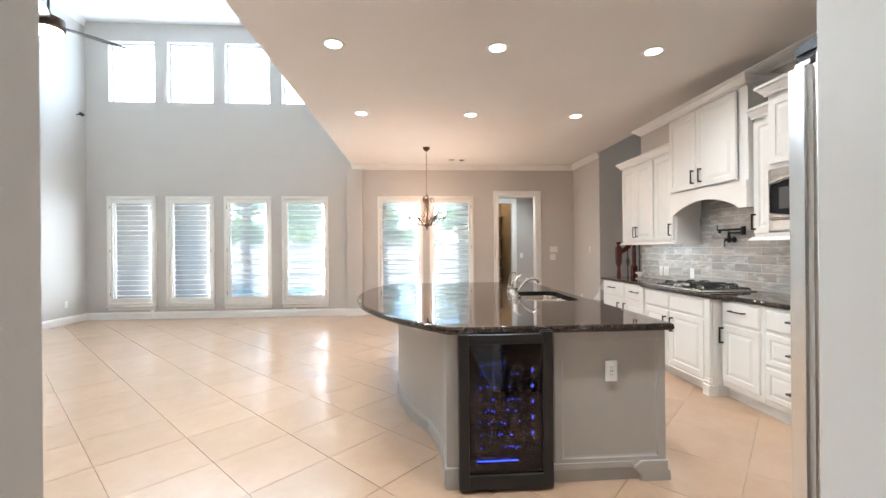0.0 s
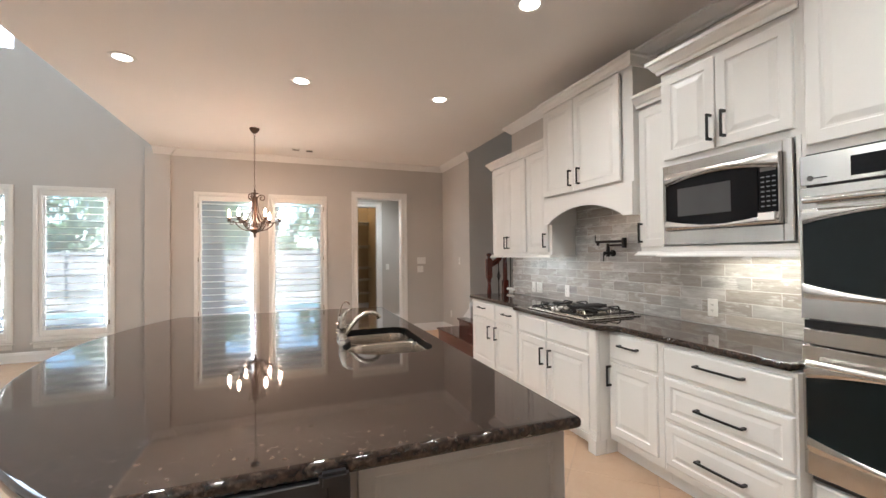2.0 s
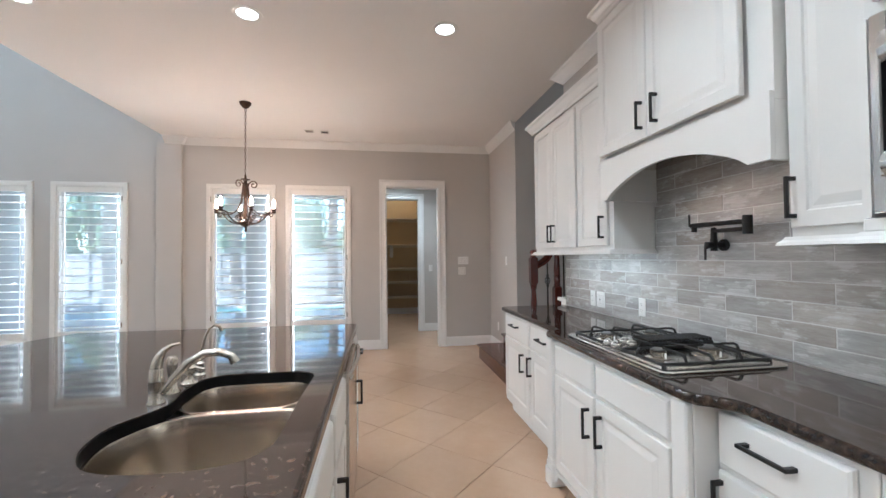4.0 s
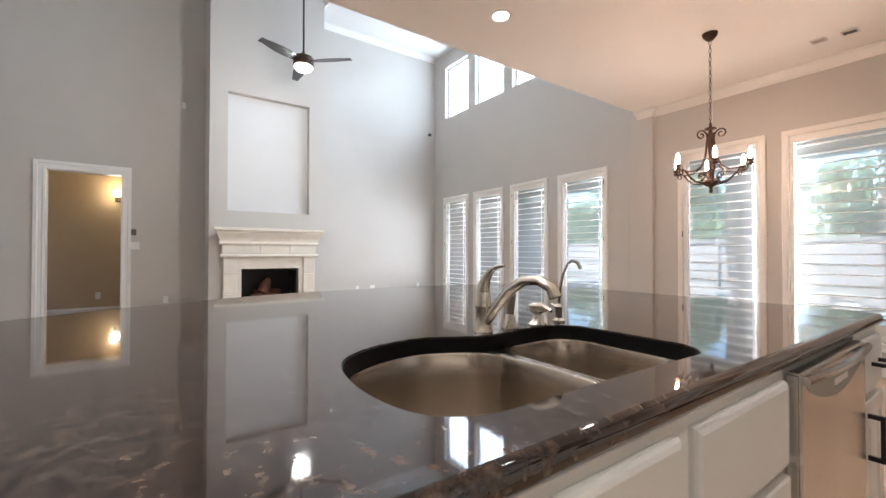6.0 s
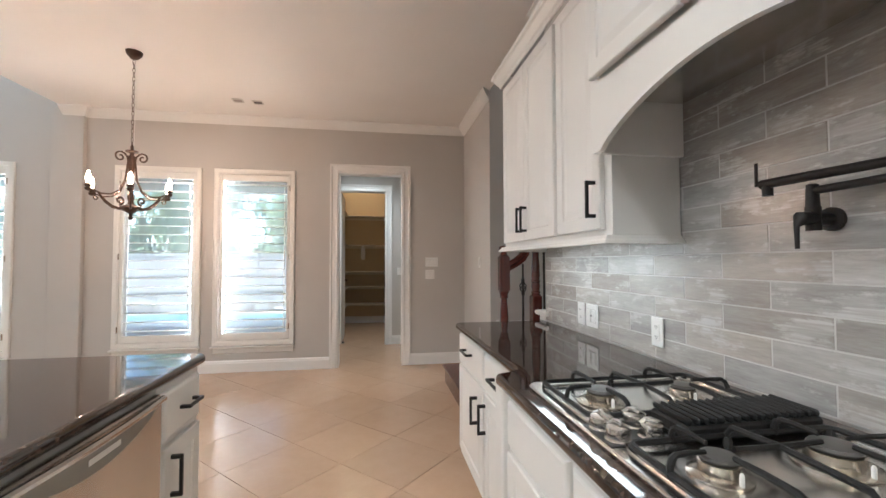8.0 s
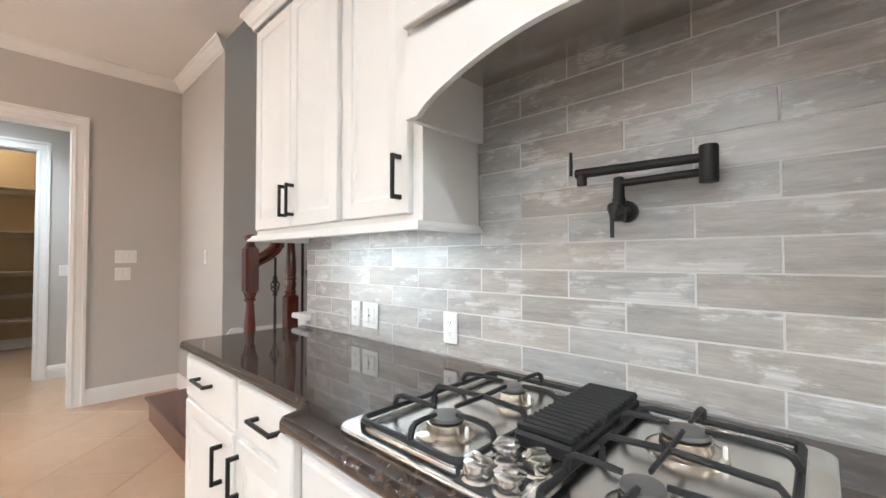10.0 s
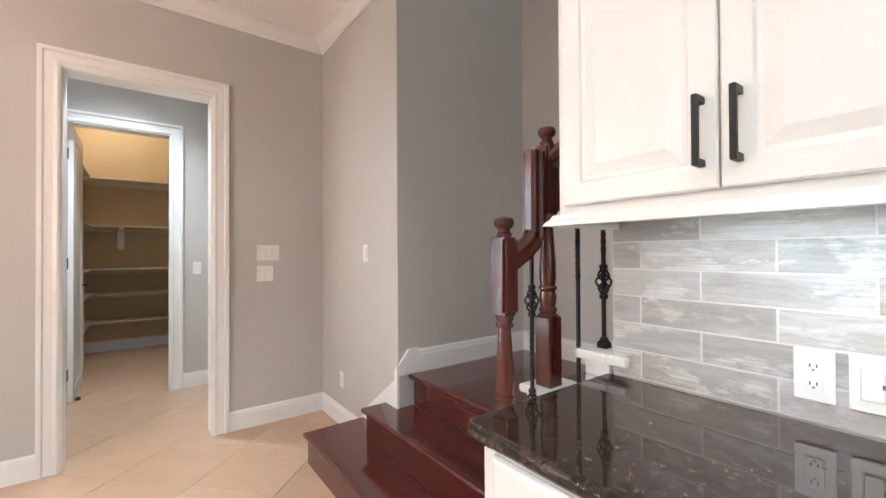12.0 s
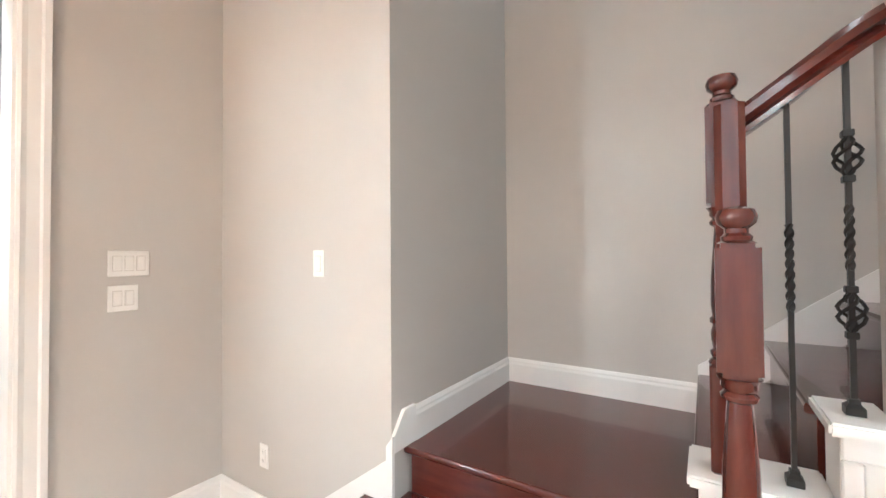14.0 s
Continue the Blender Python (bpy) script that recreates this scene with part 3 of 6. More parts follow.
def shutter_window(number, cx, z0, z1, hinge_left):
    w = tagged(new("window_%d" % number), "tall window with an open white plantation shutter", "window", "shuttered windows", "structure")
    w.location = (cx, FAR, 0)
    frame_bm = bmesh.new()
    rings = []
    for q, d in ((0.410, 0.0), (0.466, 0.0), (0.466, -0.020), (0.459, -0.026), (0.422, -0.026), (0.416, -0.020), (0.405, -0.020), (0.405, 0.050)):
        o = q - 0.405
        rings.append([frame_bm.verts.new((x, d, z)) for x, z in ((-q, z0 - o), (-q, z1 + o), (q, z1 + o), (q, z0 - o))])
    for a, b in zip(rings, rings[1:]):
        for i in range(4):
            frame_bm.faces.new((a[i], a[(i + 1) % 4], b[(i + 1) % 4], b[i]))
    part("window_frame", frame_bm, M_SHUT, w)
    sill = prism(((0, -0.020), (0.050, -0.020), (0.054, -0.014), (0.054, -0.004), (0.050, 0.0), (0, 0.0)), (-0.475, 0, z0 - 0.068), (0.475, 0, z0 - 0.068), (0, -1, 0))
    part("window_sill", sill, M_SHUT, w)
    part("apron", prism(((0, -0.066), (0.012, -0.066), (0.018, -0.056), (0.018, -0.012), (0.022, -0.004), (0, 0.0)), (-0.455, 0, z0 - 0.088), (0.455, 0, z0 - 0.088), (0, -1, 0)), M_SHUT, w)
    sash = bmesh.new()
    for x0, x1, a, b in ((-0.401, -0.367, z0 + 0.004, z1 - 0.004), (0.367, 0.401, z0 + 0.004, z1 - 0.004), (-0.367, 0.367, z0 + 0.004, z0 + 0.085), (-0.367, 0.367, z1 - 0.080, z1 - 0.004)):
        box(x0, x1, -0.010, 0.020, a, b, 0.003, sash)
    part("shutter_frame", sash, M_SHUT, w)
    n = round((z1 - z0 - 0.16) / 0.102)
    for i in range(n):
        lv = new("louver", LOUVER_MESH)
        lv.parent = w
        lv.matrix_basis = pose(0, 0.005, z0 + 0.085 + (i + 0.5) * (z1 - z0 - 0.16) / n, 0.5 + 0.6 * math.sin(i * 1.7 + number))
    part("tilt_rod", box(0.345, 0.355, -0.052, -0.042, z0 + 0.13, z1 - 0.13, 0.002), M_SHUT, w)
    side = -1 if hinge_left else 1
    for z in (z0 + 0.16, (z0 + z1) / 2, z1 - 0.16):
        part("hinge", box(side * 0.403 - 0.006, side * 0.403 + 0.006, -0.034, -0.021, z - 0.035, z + 0.035, 0.002), M_NICKEL, w, "small dull metal hinge")
    outer = bmesh.new()
    for x0, x1, a, b in ((-0.405, -0.375, z0, z1), (0.375, 0.405, z0, z1), (-0.375, 0.375, z0, z0 + 0.04), (-0.375, 0.375, z1 - 0.04, z1)):
        box(x0, x1, 0.090, 0.130, a, b, bm=outer)
    part("sash", outer, M_TRIM, w)
    pane = part("pane", box(-0.375, 0.375, 0.108, 0.112, z0 + 0.04, z1 - 0.04), M_GLASS, w, "clear window glass")
    pane.visible_shadow = False
    return w


for i, cx in enumerate(LOW):
    shutter_window(i + 1, cx, 0.335, 2.385, i in (0, 2))
for i, cx in enumerate(NOOK):
    shutter_window(i + 5, cx, 0.379, 2.387, i == 0)
for i in range(4):
    w = tagged(new("window_%d" % (i + 7)), "high square clerestory window set deep in the wall", "window", "clerestory windows", "structure")
    w.location = (-5.318 + 1.12 * i, FAR, 0)
    fr = bmesh.new()
    for x0, x1, a, b in ((-0.438, -0.398, 4.327, 5.534), (0.398, 0.438, 4.327, 5.534), (-0.398, 0.398, 4.327, 4.367), (-0.398, 0.398, 5.494, 5.534)):
        box(x0, x1, 0.095, 0.135, a, b, 0.003, fr)
    part("window_frame", fr, M_TRIM, w)
    pane = part("pane", box(-0.398, 0.398, 0.112, 0.116, 4.367, 5.494), M_GLASS, w, "clear window glass")
    pane.visible_shadow = False

# ---- chimney breast, fireplace ----
FB = (4.36, 5.29, 0.315, 0.865)
ch = wall("x", -5.57, -5.45, 3.88, 5.75, 0, H_LIV, [(4.145, 5.482, 1.845, 3.83), FB])
box(-6.20, -5.57, 3.88, 4.0, 0, H_LIV, bm=ch)
box(-6.20, -5.57, 5.63, 5.75, 0, H_LIV, bm=ch)
setting("wall_chimney", ch, M_WALL, "tall greige chimney breast with a recessed niche", "wall")
setting("wall_niche_back", box(-5.60, -5.572, 4.02, 5.61, 1.7, 3.95), M_NICHE, "back of the chimney niche, coloured paler for the light on it", "wall")
fp = thing("fireplace", (-5.45, 4.825, 0), "cream cast stone fireplace surround with a deep mantel shelf", "fireplace", rz=90)
W2 = 0.77
mantel = prism(((0, 1.27), (0.10, 1.27), (0.118, 1.285), (0.118, 1.305), (0.10, 1.318), (0.10, 1.345), (0.115, 1.385), (0.14, 1.425), (0.165, 1.465), (0.17, 1.500), (0.20, 1.508), (0.20, 1.555), (0, 1.555)), (-W2 + 0.06, 0, 0), (W2 - 0.06, 0, 0), (0, -1, 0), 0.85, 0.85)
part("mantel_shelf", mantel, M_STONE, fp)
for i, (x0, x1) in enumerate(((-W2 + 0.012, -0.19), (-0.186, 0.30), (0.304, W2 - 0.012))):
    part("frieze_block", box(x0, x1, -0.090, -0.001, 1.122, 1.268, 0.003), M_STONE, fp)
part("architrave", prism(((0, 1.060), (0.10, 1.060), (0.122, 1.078), (0.122, 1.096), (0.10, 1.118), (0, 1.118)), (-W2 + 0.012, 0, 0), (W2 - 0.012, 0, 0), (0, -1, 0), 0.3, 0.3), M_STONE, fp)
for sx in (-1, 1):
    for z0, z1 in ((0.205, 0.46), (0.464, 0.765), (0.769, 1.058)):
        part("pier_block", box(sx * (W2 - 0.03) - (0.2 if sx > 0 else 0), sx * (W2 - 0.03) + (0.2 if sx < 0 else 0), -0.085, -0.001, z0, z1, 0.005), M_STONE, fp)
part("slip", box(-0.535, 0.535, -0.045, -0.001, 0.867, 1.058, 0.003), M_STONE, fp)
for sx in (-1, 1):
    part("slip", box(min(sx * 0.468, sx * 0.535), max(sx * 0.468, sx * 0.535), -0.045, -0.001, 0.205, 0.866, 0.003), M_STONE, fp)
part("slip", box(-0.467, 0.467, -0.045, -0.001, 0.205, 0.313, 0.003), M_STONE, fp)
part("hearth", box(-0.80, 0.80, -0.17, -0.002, 0.0, 0.158, 0.004), M_STONE, fp)
part("hearth_slab", box(-0.84, 0.84, -0.20, -0.002, 0.160, 0.204, 0.012, seg=2), M_STONE, fp)
fb = bmesh.new()
for b in ((-0.465, 0.465, 0.13, 0.55, 0.28, 0.312), (-0.50, -0.466, 0.125, 0.55, 0.30, 0.90), (0.466, 0.50, 0.125, 0.55, 0.30, 0.90), (-0.466, 0.466, 0.53, 0.55, 0.335, 0.90), (-0.466, 0.466, 0.125, 0.53, 0.87, 0.90)):
    box(*b, bm=fb)
part("firebox", fb, M_SOOT, fp, "soot black firebox")
part("door_trim", box(-0.463, 0.463, -0.002, 0.02, 0.835, 0.86, 0.003), M_BLACK, fp)
fg = bmesh.new()
for b in ((-0.463, -0.445, 0, 0.02, 0.318, 0.834), (0.445, 0.463, 0, 0.02, 0.318, 0.834), (-0.445, 0.445, 0, 0.02, 0.318, 0.336)):
    box(*b, bm=fg)
part("door_frame", fg, M_BLACK, fp)
lg = bmesh.new()
tube([(-0.26, 0.30, 0.36), (-0.05, 0.28, 0.375), (0.20, 0.31, 0.36)], [0.042, 0.05, 0.04], 9, lg)
tube([(-0.20, 0.40, 0.42), (0.05, 0.42, 0.44), (0.25, 0.40, 0.43)], [0.05, 0.06, 0.045], 9, lg)
part("log", lg, M_LOG, fp, "reddish ceramic fire logs", smooth=True)
# a rounded reflection in the firebox, put in as a reddish log shape
part("log", tube([(-0.10, 0.27, 0.42), (-0.02, 0.34, 0.55), (0.05, 0.40, 0.66)], [0.085, 0.095, 0.04], 9), M_LOG, fp, "stubby upright log shape in place of a rounded reflection", smooth=True)

# ---- island ----
isl = thing("kitchen_island", (0, 0, 0), "grey painted kitchen island with a curved seating side", "kitchen island")
body = [(1.757, 2.615), (1.757, 5.42), (0.35, 5.42)]
body += [(2.30 + 2.17 * math.cos(a), 4.35 + 2.17 * math.sin(a)) for a in [math.pi - 0.44 + 0.105 * i for i in range(10)]]
body = [p for p in body if p[1] > 2.9 or p[0] > 1.0] + [(0.478, 3.02), (0.475, 2.615)]
bb = bmesh.new()
for (x0, y0), (x1, y1) in zip(body, body[1:] + body[:1]):
    bb.faces.new([bb.verts.new(p) for p in ((x0, y0, 0.0), (x1, y1, 0.0), (x1, y1, 0.871), (x0, y0, 0.871))])
bmesh.ops.remove_doubles(bb, verts=bb.verts, dist=0.001)
part("body", bb, M_ISL, isl, smooth=True)
# end face: frame, moulded panel, feet and skirting
part("corner_post", box(0.478, 0.545, 2.600, 2.614, 0.0, 0.872, 0.003), M_ISL, isl)
part("end_panel", merge(None, panel(0.66, 0.78, 0.012, ((0.0, 0.002), (0.002, 0.0), (0.045, 0.0), (0.052, 0.006), (0.062, 0.008), (0.07, 0.008))), pose(1.095, 2.602, 0.09)), M_ISL, isl)
foot = bmesh.new()
for pts in ([(1.60, 0.0), (1.775, 0.0), (1.770, 0.055), (1.757, 0.065), (1.757, 0.115), (1.60, 0.115), (1.57, 0.09), (1.56, 0.075), (1.585, 0.05), (1.60, 0.03)],):
    front = [foot.verts.new((x, 2.585, z)) for x, z in pts]
    back = [foot.verts.new((x, 2.614, z)) for x, z in pts]
    foot.faces.new(front)
    foot.faces.new(back)
    for i in range(len(pts)):
        foot.faces.new((front[i], front[(i + 1) % len(pts)], back[(i + 1) % len(pts)], back[i]))
part("foot", foot, M_ISL, isl, "scrolled grey painted bracket foot")
part("foot", box(0.465, 0.545, 2.585, 2.614, 0.0, 0.12, 0.004), M_ISL, isl)
part("base_rail", box(1.085, 1.559, 2.598, 2.614, 0.075, 0.115, 0.004), M_ISL, isl)
curve = [p for p in body if p[0] < 1.0]
for (x0, y0), (x1, y1) in zip(curve, curve[1:]):
    sk = bmesh.new()
    d = Vector((x1 - x0, y1 - y0, 0)).normalized()
    n = Vector((d.y, -d.x, 0))
    if n.x > 0:
        n = -n
    prism(((0, 0), (0.014, 0), (0.014, 0.08), (0.006, 0.10), (0, 0.10)), (x0, y0, 0), (x1, y1, 0), n, 0.03, 0.03, sk)
    part("skirting", sk, M_ISL, isl)

# worktop with the sink cut-out
R_TOP, CX, CY = 2.545, 2.30, 4.33
a_near, a_far = math.pi + math.asin((CY - 2.545) / R_TOP), math.pi - math.asin((5.49 - CY) / R_TOP)
top_line = [(1.775, 2.545), (1.775, 5.49)] + [(CX + R_TOP * math.cos(a), CY + R_TOP * math.sin(a)) for a in [a_far + (a_near - a_far) * i / 36 for i in range(37)]]
top_line = top_line[:1] + [(1.775, 5.46), (1.745, 5.49)] + top_line[2:]
# the sink: a large bowl and a smaller one
def smooth_line(pts, n=4):
    """A closed line through the points, rounded."""
    out = []
    for i in range(len(pts)):
        p0, p1, p2, p3 = (Vector(pts[(i + k) % len(pts)]) for k in (-1, 0, 1, 2))
        for k in range(n):
            t = k / n
            q = 0.5 * (2 * p1 + (p2 - p0) * t + (2 * p0 - 5 * p1 + 4 * p2 - p3) * t * t + (3 * p1 - p0 - 3 * p2 + p3) * t ** 3)
            out.append((q.x, q.y))
    return out


BIG = smooth_line([(1.660, 3.685), (1.658, 3.945), (1.616, 3.99), (1.36, 3.992), (1.305, 3.978), (1.262, 3.945), (1.230, 3.895), (1.202, 3.82), (1.208, 3.74), (1.235, 3.665), (1.285, 3.60), (1.36, 3.568), (1.47, 3.552), (1.565, 3.562), (1.62, 3.588), (1.648, 3.63)])
SMALL = rounded(1.262, 1.655, 4.02, 4.30, 0.09)
CUT = smooth_line([(1.670, 3.69), (1.668, 3.98)] + arc(1.58, 4.215, 0.095, 0, 90, 4) + arc(1.35, 4.215, 0.095, 90, 180, 4) + [(1.250, 4.13), (1.262, 4.04), (1.260, 3.975), (1.230, 3.905), (1.195, 3.83), (1.200, 3.735), (1.226, 3.66), (1.278, 3.592), (1.355, 3.556), (1.47, 3.541), (1.57, 3.551), (1.63, 3.58), (1.660, 3.63)], 3)
slab = plate(top_line, [CUT], 0.872, 0.915, 0.017)


def nearest(p, line):
    best = None
    for a, b in zip(line, line[1:] + line[:1]):
        a, b = Vector(a), Vector(b)
        k = max(0.0, min(1.0, (p - a).dot(b - a) / (b - a).length_squared))
        q = a + (b - a) * k
        if best is None or (q - p).length < (best - p).length:
            best = q
    return best


for v in slab.verts:  # the cut-out keeps a straight, square edge
    if 1.0 < v.co.x < 1.70 and 3.5 < v.co.y < 4.55:
        q = nearest(v.co.xy, CUT)
        if (q - v.co.xy).length < 0.022:
            v.co.x, v.co.y = q
wt = tagged(part("island_worktop", slab, M_GRANITE, smooth=True), "polished dark brown granite island worktop with rounded edges", "worktop")


def bowl(line, depth, parent):
    bm = bmesh.new()
    cx, cy = sum(p[0] for p in line) / len(line), sum(p[1] for p in line) / len(line)
    rings = []
    for k, z in ((1.06, 0.874), (1.0, 0.874), (0.985, 0.868), (0.965, 0.80), (0.95, 0.875 - depth + 0.05), (0.90, 0.875 - depth + 0.012), (0.80, 0.875 - depth), (0.12, 0.872 - depth - 0.004)):
        rings.append([bm.verts.new((cx + (x - cx) * k, cy + (y - cy) * k, z)) for x, y in line])
    for a, b in zip(rings, rings[1:]):
        for i in range(len(line)):
            bm.faces.new((a[i], a[(i + 1) % len(line)], b[(i + 1) % len(line)], b[i]))
    bm.faces.new(rings[-1])
    ob = part("bowl", bm, M_SINK, parent, smooth=True)
    dr = part("drain", lathe(((0.0, 0), (0.042, 0), (0.045, 0.003), (0.038, 0.006), (0.03, 0.002), (0.001, 0.002)), 16), M_NICKEL, parent, "round metal drain")
    dr.location = (cx, cy, 0.875 - depth - 0.001)
    return ob


# a thin black band laid over the granite's cut edge
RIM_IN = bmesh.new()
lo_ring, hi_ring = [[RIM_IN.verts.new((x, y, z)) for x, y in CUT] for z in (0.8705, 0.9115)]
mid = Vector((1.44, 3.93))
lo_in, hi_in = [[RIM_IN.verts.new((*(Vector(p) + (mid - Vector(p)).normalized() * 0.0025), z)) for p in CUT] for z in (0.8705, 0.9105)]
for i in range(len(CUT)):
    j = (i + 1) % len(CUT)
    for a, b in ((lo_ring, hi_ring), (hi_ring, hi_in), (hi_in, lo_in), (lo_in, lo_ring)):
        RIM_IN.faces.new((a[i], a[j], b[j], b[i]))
part("cutout_edge", RIM_IN, M_RIM, wt, "black edge of the sink cut-out", smooth=True)
sink = thing("double_sink", (0, 0, 0), "undermounted brushed steel double bowl sink", "sink")
bowl(BIG, 0.22, sink)
bowl(SMALL, 0.17, sink)

# taps behind the sink
tap = thing("kitchen_faucet", (1.222, 4.010, 0.915), "brushed nickel kitchen faucet with a lever handle", "faucet")
part("base", lathe(((0.030, 0), (0.030, 0.006), (0.025, 0.012), (0.024, 0.08), (0.026, 0.085), (0.026, 0.092), (0.023, 0.10), (0.022, 0.135), (0.012, 0.15))), M_NICKEL, tap, smooth=True)
part("lever", tube([(0, 0, 0.12), (0.001, 0.0, 0.150), (0.008, 0.003, 0.182), (0.024, 0.009, 0.210), (0.045, 0.017, 0.225), (0.068, 0.026, 0.229)], [0.0215, 0.020, 0.016, 0.011, 0.008, 0.006], 12), M_NICKEL, tap, smooth=True)
part("spout", tube([(0.01, 0.0, 0.03), (0.05, 0.006, 0.085), (0.10, 0.014, 0.150), (0.155, 0.020, 0.185), (0.205, 0.026, 0.188), (0.245, 0.03, 0.168), (0.258, 0.032, 0.14)], [0.014, 0.0155, 0.017, 0.0165, 0.016, 0.016, 0.018], 12), M_NICKEL, tap, smooth=True)
tap.scale = (0.88, 0.88, 0.80)
spr = thing("side_sprayer", (1.222, 4.112, 0.915), "brushed nickel side sprayer in its holder", "sprayer")
part("holder", lathe(((0.025, 0), (0.025, 0.005), (0.016, 0.02), (0.014, 0.035), (0.011, 0.04))), M_NICKEL, spr, smooth=True)
part("spray_head", lathe(((0.010, 0.035), (0.013, 0.06), (0.017, 0.09), (0.018, 0.115), (0.012, 0.125))), M_NICKEL, spr, smooth=True)
soap = thing("soap_dispenser", (1.232, 4.215, 0.915), "brushed nickel soap dispenser", "soap dispenser")
part("base", lathe(((0.028, 0), (0.028, 0.004), (0.018, 0.012), (0.013, 0.02), (0.013, 0.035), (0.027, 0.042), (0.027, 0.06), (0.014, 0.068))), M_NICKEL, soap, smooth=True)
part("nozzle", tube([(0.0, 0, 0.05), (0.028, 0.003, 0.054), (0.050, 0.005, 0.047)], [0.012, 0.008, 0.006], 8), M_NICKEL, soap, smooth=True)
flt = thing("filter_tap", (1.228, 4.318, 0.915), "slender chrome filtered water tap", "faucet")
part("base", lathe(((0.022, 0), (0.022, 0.006), (0.012, 0.014), (0.012, 0.05), (0.017, 0.056), (0.008, 0.066))), M_NICKEL, flt, smooth=True)
part("neck", tube([(0, 0, 0.06), (0.006, 0, 0.12), (0.018, 0.001, 0.175), (0.035, 0.003, 0.212), (0.055, 0.005, 0.226), (0.076, 0.007, 0.218), (0.086, 0.008, 0.198)], [0.0050, 0.0050, 0.0050, 0.0050, 0.0055, 0.0065, 0.0060], 8), M_NICKEL, flt, smooth=True)
part("lever", tube([(0, 0, 0.05), (-0.03, 0.0, 0.062)], 0.004, 6), M_NICKEL, flt)
flt.scale = (0.9, 0.9, 0.86)


# fronts on the working side of the island, facing the aisle: local x runs along +y
def front_unit(name, y0, y1, x, label, fronts, rz, box_depth=0.56, body_mat=None, toe=0.10, category="cabinet", group="", z_top=0.871, z_bot=0.0):
    """A cabinet unit. fronts: (kind, x0, x1, z0, z1, handle) in metres along the unit; handle: (x, z, length, upright)."""
    at = (x, y0, 0) if rz == 90 else (x, y1, 0)
    c = thing(name, at, label, category, group, rz)
    w = y1 - y0
    part("body", box(0.0, w, 0.018, box_depth, z_bot + toe, z_top - 0.001, 0.002), body_mat or M_CAB, c)
    if toe:
        part("toe_kick", box(0.0, w, 0.075, box_depth, 0.0, toe - 0.001), body_mat or M_CAB, c)
    for kind, x0, x1, z0, z1, handle in fronts:
        prof = {} if kind == "door" else {"profile": FLAT}
        if kind == "wide":
            prof = {"profile": ((0.0, 0.010), (0.004, 0.003), (0.012, 0.0), (0.045, 0.0), (0.050, 0.006), (0.058, 0.007), (0.080, 0.001))}
        d = part("door" if kind == "door" else "drawer_front", panel(x1 - x0, z1 - z0, 0.0195, bm=None, at=(x0, 0, z0), **prof), body_mat or M_CAB, c)
        if handle:
            pull(d, *handle)
    return c


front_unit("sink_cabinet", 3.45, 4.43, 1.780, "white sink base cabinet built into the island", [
    ("flat", 0.04, 0.485, 0.665, 0.85, None), ("flat", 0.535, 0.965, 0.665, 0.85, None), ("door", 0.04, 0.485, 0.12, 0.645, (0.44, 0.55, 0.13, True)), ("door", 0.535, 0.965, 0.12, 0.645, (0.58, 0.55, 0.13, True))], 90, 0.022, M_CAB_SHADE)
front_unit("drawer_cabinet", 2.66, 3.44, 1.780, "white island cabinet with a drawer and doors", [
    ("flat", 0.03, 0.38, 0.665, 0.85, (0.205, 0.76, 0.13, False)), ("flat", 0.41, 0.75, 0.665, 0.85, (0.58, 0.76, 0.13, False)), ("door", 0.03, 0.38, 0.12, 0.645, (0.34, 0.55, 0.13, True)), ("door", 0.41, 0.75, 0.12, 0.645, (0.45, 0.55, 0.13, True))], 90, 0.022, M_CAB_SHADE)
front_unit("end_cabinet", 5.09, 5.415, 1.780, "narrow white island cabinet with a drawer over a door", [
    ("flat", 0.025, 0.31, 0.675, 0.85, (0.19, 0.765, 0.12, False)), ("door", 0.025, 0.31, 0.12, 0.65, (0.075, 0.54, 0.15, True))], 90, 0.022, M_CAB_SHADE)
dw = thing("dishwasher", (1.79, 4.44, 0), "brushed steel dishwasher under the island worktop", "dishwasher", rz=90)
dwd = part("door", box(0.008, 0.632, 0.0, 0.032, 0.10, 0.862, 0.006, seg=2), M_STEEL, dw)
# a flat darker plate is put in for the recessed grip pocket
scoop = bmesh.new()
lens = [(0.04 + 0.56 * i / 16, 0.832 + 0.010 * math.sin(math.pi * i / 16)) for i in range(17)]
lens += [(0.60 - 0.56 * i / 16, 0.830 - 0.066 * math.sin(math.pi * i / 16) ** 0.75) for i in range(1, 16)]
f = [scoop.verts.new((x, -0.0015, z)) for x, z in lens]
b = [scoop.verts.new((x, 0.004, z)) for x, z in lens]
scoop.faces.new(f)
scoop.faces.new(b)
for i in range(len(lens)):
    scoop.faces.new((f[i], f[(i + 1) % len(lens)], b[(i + 1) % len(lens)], b[i]))
part("control_panel", scoop, material("grey_control_panel", (0.30, 0.30, 0.275), 0.3, 0.6, vary=0.05, scale=6, fine=80, bump=0), dwd, "flat grey control panel in place of the recessed lens-shaped pocket")
part("grip_lip", tube([(0.012 + 0.616 * i / 12, -0.006 - 0.016 * math.sin(math.pi * i / 12), 0.848) for i in range(13)], 0.011, 8), M_STEEL, dwd, "bowed steel grip edge", smooth=True)
part("badge", box(0.27, 0.40, -0.0032, -0.0018, 0.792, 0.808), M_PLATE, dwd, "pale display strip")
part("kick_plate", box(0.008, 0.632, 0.02, 0.032, 0.0, 0.095), M_PLASTIC_BLACK, dw)

